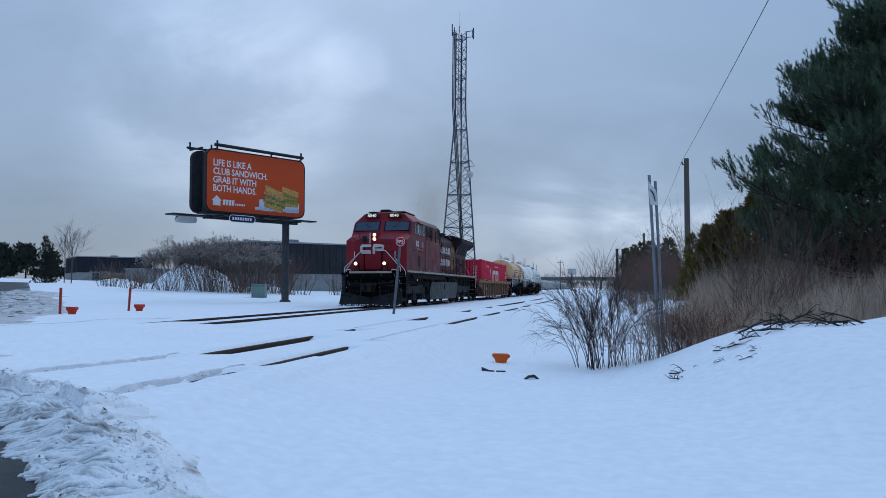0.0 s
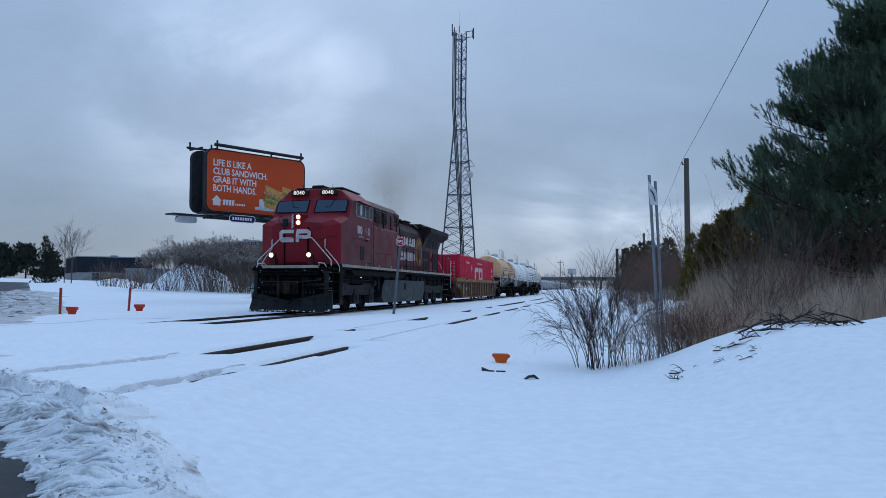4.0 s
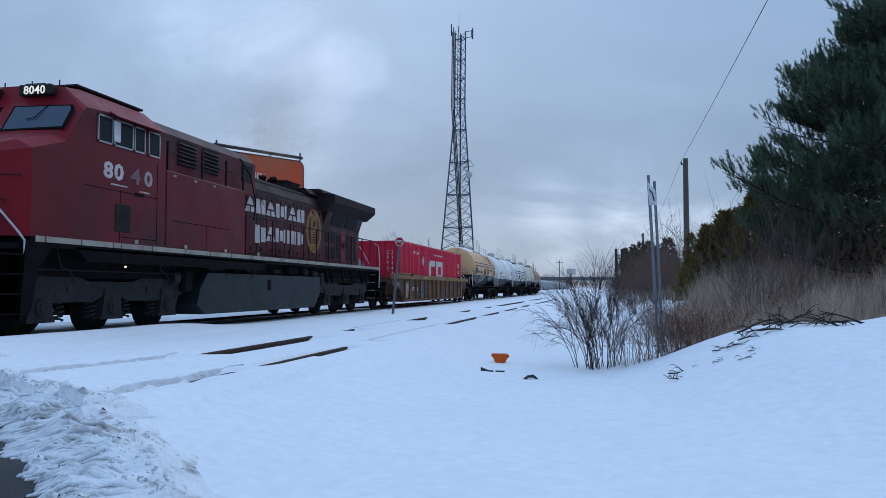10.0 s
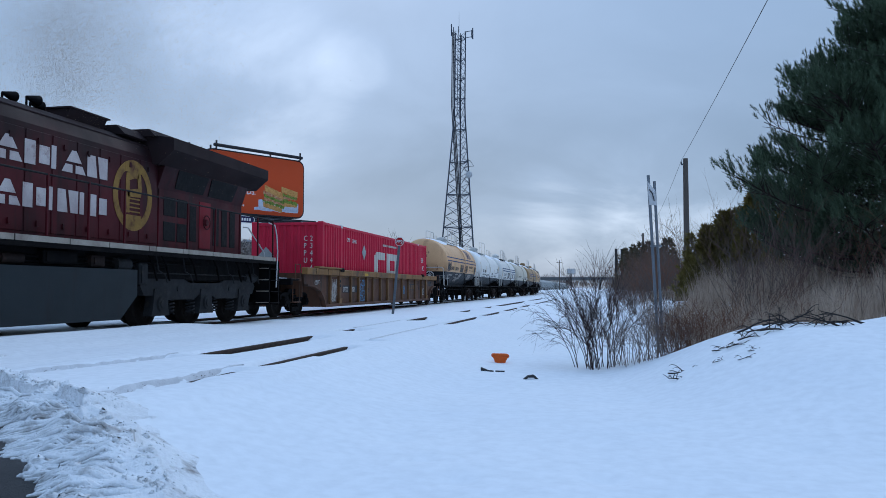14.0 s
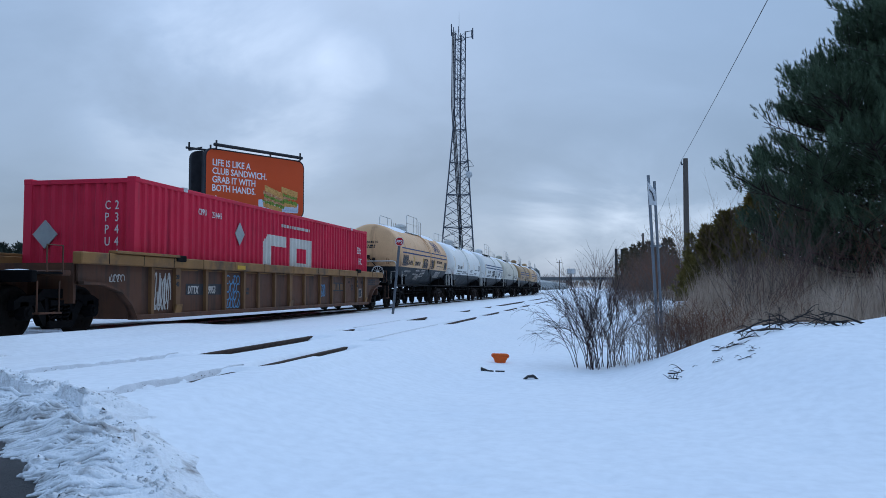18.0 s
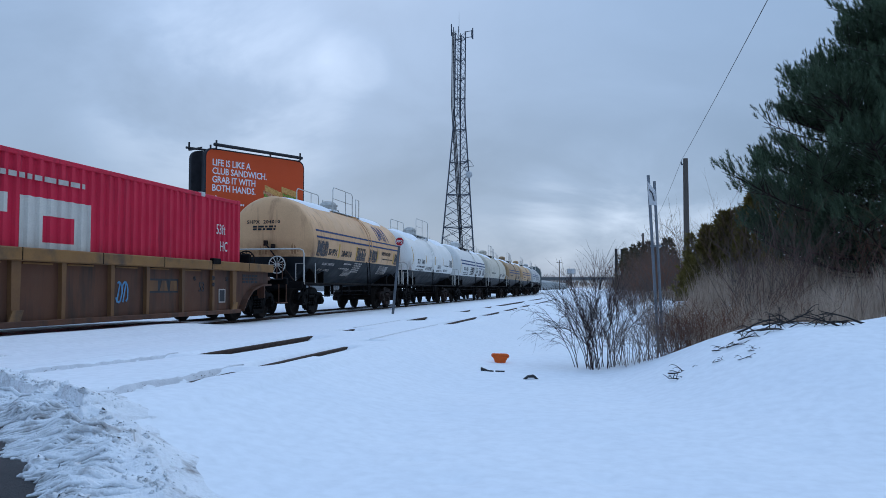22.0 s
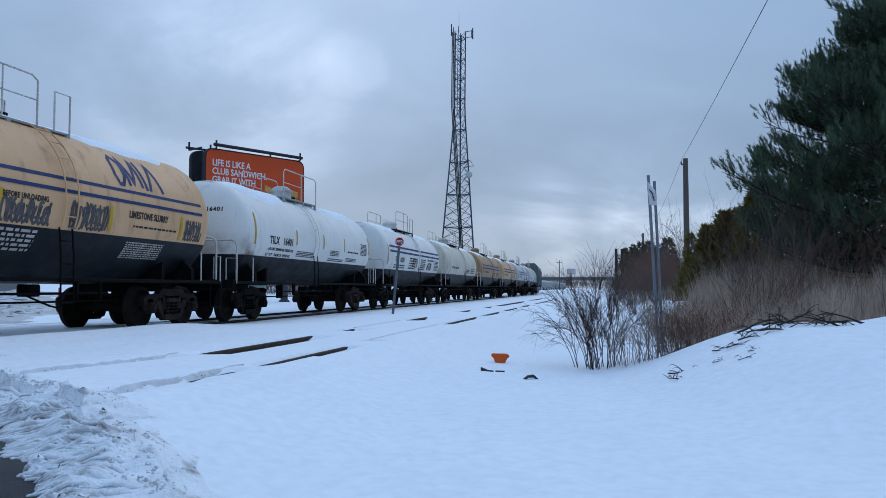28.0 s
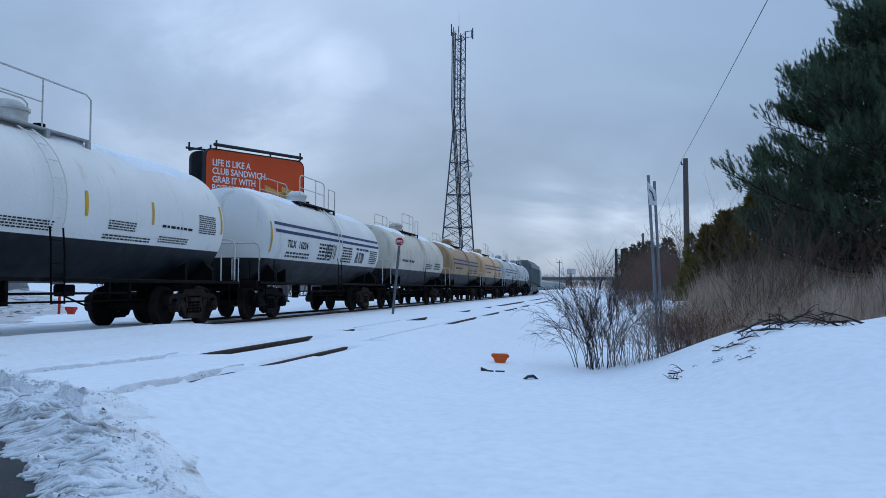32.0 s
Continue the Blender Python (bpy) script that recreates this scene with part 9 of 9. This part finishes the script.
def build_tank_cars():
    global TANK_R, TANK_Z, HEAD_D, HEAD_P
    made = []
    TANK_R, TANK_Z, HEAD_D, HEAD_P = 1.475, 2.435, 0.50, 3.2
    C = [87.8, 101.3, 115.2, 128.95, 142.8, 156.6, 170.4, 184.2]
    # 1: cream with blue bands and graffiti
    car, put, rng = build_tank_car(C[0], "cream and black tank car with blue bands and graffiti", "cream", (-5.3, 5.3, 2.58, 2.80, 0.064), near=True, seed=1, snow=0.62, deck_to=1.58, ladder_y=0.62)
    mark_tank(car, put, rng, [("SHPX", -4.1, 2.03, 0.30, 1.2), ("204010", -2.72, 2.03, 0.30, 1.2), ("BEFORE UNLOADING", -0.95, 2.33, 0.13, 0.8), ("LIMESTONE SLURRY", 2.42, 2.28, 0.19, 0.8)], INK,
              [(-2.4, -1.2, 1.50, 1.60, 1, OLD_WHITE), (-2.1, -1.25, 1.70, 1.80, 1, OLD_WHITE), (-0.9, 0.0, 1.4, 1.85, 5, OLD_WHITE), (2.6, 4.2, 2.08, 2.15, 1, INK), (2.55, 3.9, 1.40, 1.80, 8, OLD_WHITE), (-1.7, -0.7, 1.2, 1.5, 5, OLD_WHITE)])
    mark_tank(car, put, rng, [("LD LMT  204300 LB", -4.3, 1.68, 0.125, 1.1), ("LT WT   61700 LB", -4.4, 1.48, 0.125, 1.1)], OLD_WHITE, [])
    for a, b, lo, hi, n, wd in ((-5.2, -4.2, 1.96, 2.46, 9, 0.05), (-0.95, 0.25, 1.94, 2.32, 10, 0.05), (0.7, 1.75, 1.94, 2.42, 9, 0.045), (4.5, 5.3, 1.95, 2.40, 7, 0.04)):
        s = S()
        scrawl(rng, s, a, b, lo, hi, n, wd, put)
        scrawl(rng, s, a + 0.05, b - 0.1, lo + 0.1, hi - 0.08, n - 2, wd * 0.8, put)
        tagged(part("graffiti", s, SPRAY_DARK, car, "dark spray-painted scrawl"), kind="stuff")
    for y in (1.85, 4.4, -3.0, -0.98):
        s = S()
        ribbon(s, [(y, 1.95), (y, 2.2), (y, 2.45)], 0.1, put)
        part("reflector", s, YELLOW, car, "yellow reflector strip")
    s = S()
    for st in ([(2.2, 2.95), (2.1, 3.1), (2.15, 3.4), (2.3, 3.5), (2.5, 3.35), (2.5, 3.1), (2.35, 2.95), (2.2, 2.95)], [(2.65, 2.95), (2.55, 3.5), (2.85, 3.0), (3.1, 3.5), (3.2, 2.95)], [(3.3, 3.5), (3.4, 2.92)], [(3.55, 2.92), (3.85, 3.5), (4.15, 2.92)]):
        ribbon(s, [(2.15 + (u - 2.1) * 0.78, 2.90 + (w - 2.92) * 1.22) for u, w in st], 0.085, put)
    part("company_mark", s, BLUE, car, "blue brushed emblem")
    s = S()
    for x0, x1, z0, z1 in ((-0.05, 0.06, 2.25, 2.42), (0.2, 0.32, 2.12, 2.3)):
        s.box(x0, x1, -6.1, -5.98, z0, z1, 0.01)
    s.tube([(0.05, -6.12, 2.3), (0.4, -6.2, 1.9), (1.1, -6.3, 1.1)], 0.025, 5)
    part("brake_rod", s, TRUCK_RUST, car)
    stain_rng = random.Random(21)
    for sx, sz, n in ((0.95, 1.98, 10), (-0.1, 1.95, 6), (-1.0, 1.97, 5)):
        fleck = S()
        for k in range(n):
            cx, cz = sx + stain_rng.uniform(-0.16, 0.12), sz + stain_rng.uniform(0.0, 0.12)
            tall, wide = stain_rng.uniform(0.08, 0.30), stain_rng.uniform(0.012, 0.035)
            pts = [(cx - wide, cz), (cx + wide, cz), (cx + wide * 0.5, cz + tall), (cx - wide * 0.4, cz + tall * 0.9)]
            pts = [(x, z) for x, z in pts if math.hypot(x, z - TANK_Z) < 1.36]
            if len(pts) == 4:
                lift = 0.004 + 0.0006 * k
                fleck.add([(x, head_y(x, z) - lift, z) for x, z in pts], [(0, 1, 2, 3)])
        if fleck.v:
            tagged(part("rust_runs", fleck, RUST_RUN, car, "brown rust runs"), kind="stuff")
    part("lettering", head_wrap(letters("SHPX  204010", 0.155, 1.15, 0, 1.1, 0.004), -0.72, 2.98), INK, car, "painted lettering")
    s = S()
    bars(random.Random(9), s, -0.5, 0.3, 2.75, 2.92, 0, 2)
    me = s.mesh("small_print")
    for v in me.vertices:
        x, z = v.co.y, v.co.z
        v.co = (x, head_y(x, z) - 0.006 - v.co.x, z)
    tagged(part("small_print", me, INK, car), kind="stuff")
    made.append((car, C[0]))
    TANK_R, TANK_Z, HEAD_D, HEAD_P = 1.42, 2.40, 0.66, 2.0
    # 2: white with yellow strips
    car, put, rng = build_tank_car(C[1], "white and black tank car with yellow reflector strips", "white", None, [(-5.15, 2.08, 2.95), (-2.2, 2.2, 2.66), (0.2, 2.2, 2.66), (2.38, 2.2, 2.68), (5.4, 2.2, 2.9)], near=True, seed=2, snow=0.80, deck_to=1.22, ladder_y=-0.6, one_loop=True)
    mark_tank(car, put, rng, [("TILX", -4.2, 2.16, 0.30, 1.05), ("16401", -3.25, 2.16, 0.30, 1.0), ("LD LMT 226400 LB 102650 KG", -4.2, 1.97, 0.115, 1.15), ("LT  WT   59600 LB  27050 KG", -4.3, 1.81, 0.115, 1.15)], INK,
              [(-2.1, -0.6, 1.84, 2.04, 4, INK), (0.9, 1.8, 2.0, 2.2, 4, INK), (2.7, 3.9, 1.84, 2.0, 3, INK), (2.75, 4.0, 2.16, 2.26, 1, TRUCK_GREY), (4.3, 5.1, 2.15, 2.6, 9, TRUCK_GREY), (0.8, 2.4, 1.80, 1.92, 2, INK)])
    part("lettering", head_wrap(letters("TILX  16401", 0.16, 1.1, 0, 1.05, 0.004), -0.1, 2.92), INK, car, "painted lettering")
    made.append((car, C[1]))
    # 3: white with blue bands
    car, put, rng = build_tank_car(C[2], "white and grey tank car with dark blue bands", "banded", (-5.2, 5.4, 2.56, 2.78, 0.09), [(-5.45, 1.9, 2.8)], seed=3, near=False)
    mark_tank(car, put, rng, [("TILX", -4.3, 2.12, 0.30, 1.05), ("16224", -3.4, 2.12, 0.30, 1.0)], INK,
              [(-4.3, -2.4, 1.78, 2.0, 2, INK), (-1.6, -0.3, 1.8, 2.4, 5, TRUCK_GREY), (0.8, 1.9, 1.8, 2.4, 6, TRUCK_GREY), (2.4, 4.0, 2.3, 2.45, 1, BLUE), (4.2, 5.2, 1.85, 2.4, 7, TRUCK_GREY)])
    s = S()
    scrawl(rng, s, -0.9, 0.1, 1.9, 2.4, 7, 0.03, put)
    tagged(part("graffiti", s, SPRAY_DARK, car, "dark spray-painted scrawl"), kind="stuff")
    s = S()
    scrawl(rng, s, 2.4, 3.4, 1.85, 2.25, 8, 0.035, put)
    tagged(part("graffiti", s, SPRAY_DARK, car, "dark spray-painted scrawl"), kind="stuff")
    made.append((car, C[2]))
    specs = [("dull white tank car with a dusty grey belly", "dull", None), ("tan tank car with dark bands and a grimy belly", "tan", (-5, 5, 2.5, 2.75, 0.1)),
             ("tan and cream tank car with dark bands", "buff", (-5, 5, 2.5, 2.75, 0.1)), ("pale grey tank car with dark bands", "pale", (-5, 5, 2.5, 2.75, 0.1)), ("pale grey tank car with a dusty belly", "pale", None)]
    for k, (label, mat, bands) in enumerate(specs):
        car, put, rng = build_tank_car(C[3 + k], label, mat, bands, seed=4 + k, spin=k < 2)
        mark_tank(car, put, rng, [], INK, [(-4.2, -1.8, 2.1, 2.3, 1, INK), (0.8, 2.4, 1.9, 2.2, 3, INK), (3, 4.6, 1.9, 2.3, 3, INK)])
        made.append((car, C[3 + k]))
    return made


def head_y(x, z):
    r = min(0.999, math.hypot(x, z - TANK_Z) / TANK_R)
    return -TANK_L - dish(r)


def head_wrap(me, x, z):
    for v in me.vertices:
        px, pz = x + v.co.x, z + v.co.y
        v.co = (px, head_y(px, pz) - 0.006 - max(0, v.co.z) * 0.5, pz)
    return me


HOPPER_GREY = surf("hopper_grey_paint", (0.50, 0.51, 0.50), (0.42, 0.43, 0.425), 0.8, 0.6, bump=0.04, dirt=(0.28, 0.27, 0.25), dirt_amount=0.4, streak=True, vary=0.12)
HOPPER_GREEN = surf("grey_green_hopper_paint", (0.155, 0.185, 0.185), (0.12, 0.145, 0.145), 0.8, 0.6, bump=0.04, dirt=(0.08, 0.08, 0.075), dirt_amount=0.45, streak=True)


def build_hopper(c, label, mat, group):
    """A covered hopper: rounded ribbed body, sloped bays, roof hatches, trucks."""
    car = thing("hopper_car", label, "hopper car", pose(TRACK_X, c, 0), group)
    prof = [(-1.5, 1.25), (1.5, 1.25), (1.56, 2.2), (1.55, 3.5), (1.35, 4.15), (0.9, 4.5), (-0.9, 4.5), (-1.35, 4.15), (-1.55, 3.5), (-1.56, 2.2)]
    s = S().prism(prof, -7.6, 7.6)
    part("body", s, mat, car)
    for m in (-1, 1):
        part("end_slope", S().prism([(m * 7.58, 1.3), (m * 8.2, 1.25), (m * 7.9, 2.2), (m * 7.62, 2.9)], -1.2, 1.2, "x"), mat, car)
        part("end_platform", S().box(-1.45, 1.45, m * 7.6, m * 8.5, 1.05, 1.22), BLACK, car)
        part("ladder", S().tube([(1.45, m * 7.75, 1.2), (1.45, m * 7.75, 4.2)], 0.03, 4).tube([(1.05, m * 7.75, 1.2), (1.05, m * 7.75, 4.2)], 0.03, 4), mat, car)
        coupler(car, m * 8.3, m * 8.9)
        freight_truck(car, m * 6.6, wheelset_mesh(FREIGHT_R, "freight_wheel"), False, BLACK)
    for k in range(15):
        y = -7.3 + 14.6 * k / 14
        part("rib", S().box(1.5, 1.62, y - 0.05, y + 0.05, 1.25, 3.6, 0.01), mat, car)
    for y in (-4.2, 0, 4.2):
        part("hopper_bay", S().prism([(y - 1.9, 1.28), (y + 1.9, 1.28), (y + 0.5, 0.4), (y - 0.5, 0.4)], -1.25, 1.25, "x"), mat, car)
    part("roof_walk", S().box(0.45, 0.95, -7.4, 7.4, 4.52, 4.57), TRUCK_GREY, car)
    h = S()
    for k in range(7):
        h.cyl((0, -6 + 2 * k, 4.48), (0, -6 + 2 * k, 4.62), 0.35, n=10)
    part("hatches", h, mat, car)
    return car


cars = [build_locomotive(), build_well_car(), build_container()] + build_tank_cars()


def build_hoppers():
    first = build_hopper(199.6, "grey-green covered hopper car with ribbed sides", HOPPER_GREEN, "hopper cars of the train")
    cars.append((first, 199.6))
    base = build_hopper(217.4, "pale grey covered hopper car with ribbed sides", HOPPER_GREY, "hopper cars of the train")
    cars.append((base, 217.4))
    for k in range(1, 24):
        c = 217.4 + 17.8 * k
        cars.append((copy_thing(base, pose(TRACK_X, c, 0)), c))


build_hoppers()
# ---- exhaust smoke: loose specks, thinning outward ----
SMOKE = surf("exhaust_haze", (0.46, 0.34, 0.23), (0.42, 0.31, 0.21), 2, 1.0, bump=0.0, spec=0.0)
puffs = []


def build_smoke():
    g = np.random.RandomState(60)
    for k in range(9):
        s = thing("smoke_puff", "faint brown-grey exhaust smoke above the locomotive", "smoke", pose(TRACK_X, 49.5, 5), "exhaust smoke")
        r = 0.36 + 0.17 * k
        n = int(17000 * r * r)
        lobes = g.normal(0, 0.62 * r, (9, 3))
        p = lobes[g.randint(0, 9, n)] + g.normal(0, 0.52 * r, (n, 3))
        a, b = g.normal(0, 0.0036, (n, 3)), g.normal(0, 0.0036, (n, 3))
        v = np.stack([p + a, p - a * 0.5 + b * 0.87, p - a * 0.5 - b * 0.87], 1).reshape(-1, 3)
        me = bpy.data.meshes.new("soot_specks")
        me.from_pydata(v, [], np.arange(3 * n).reshape(-1, 3))
        tagged(part("soot_specks", me, SMOKE, s), kind="stuff")
        puffs.append((s, k))


build_smoke()


def rolling(y):
    """Pose of a car whose middle is y metres up the line."""
    return pose(line_x(y), y, 0, 0, 0, math.degrees(math.atan(-line_turn(y))))


def motions():
    times = [0.5 * i for i in range(65)]
    for car, c in cars:
        walk(car, [(t, rolling(c - travel(t))) for t in times])
    ticks = [0.2 * i for i in range(161)]
    for wheelset, y, r in SPUN:
        walk(wheelset, [(t, pose(0, y, r, math.degrees(travel(t) / r))) for t in ticks])
    # each puff leaves the stack and drifts up and back as the engine rolls on
    for puff, k in puffs:
        rows = []
        for t in times:
            y = 49.5 - travel(t) + 0.03 * k * k + 0.12 * k + 0.06 * k * math.sin(0.9 * t + k)
            rows.append((t, pose(TRACK_X - 0.10 * k, y, 4.65 + 0.36 * k + 0.15 * math.sin(0.7 * t + 2 * k), 0, 0, 12 * math.sin(0.3 * t + k))))
        walk(puff, rows)


motions()
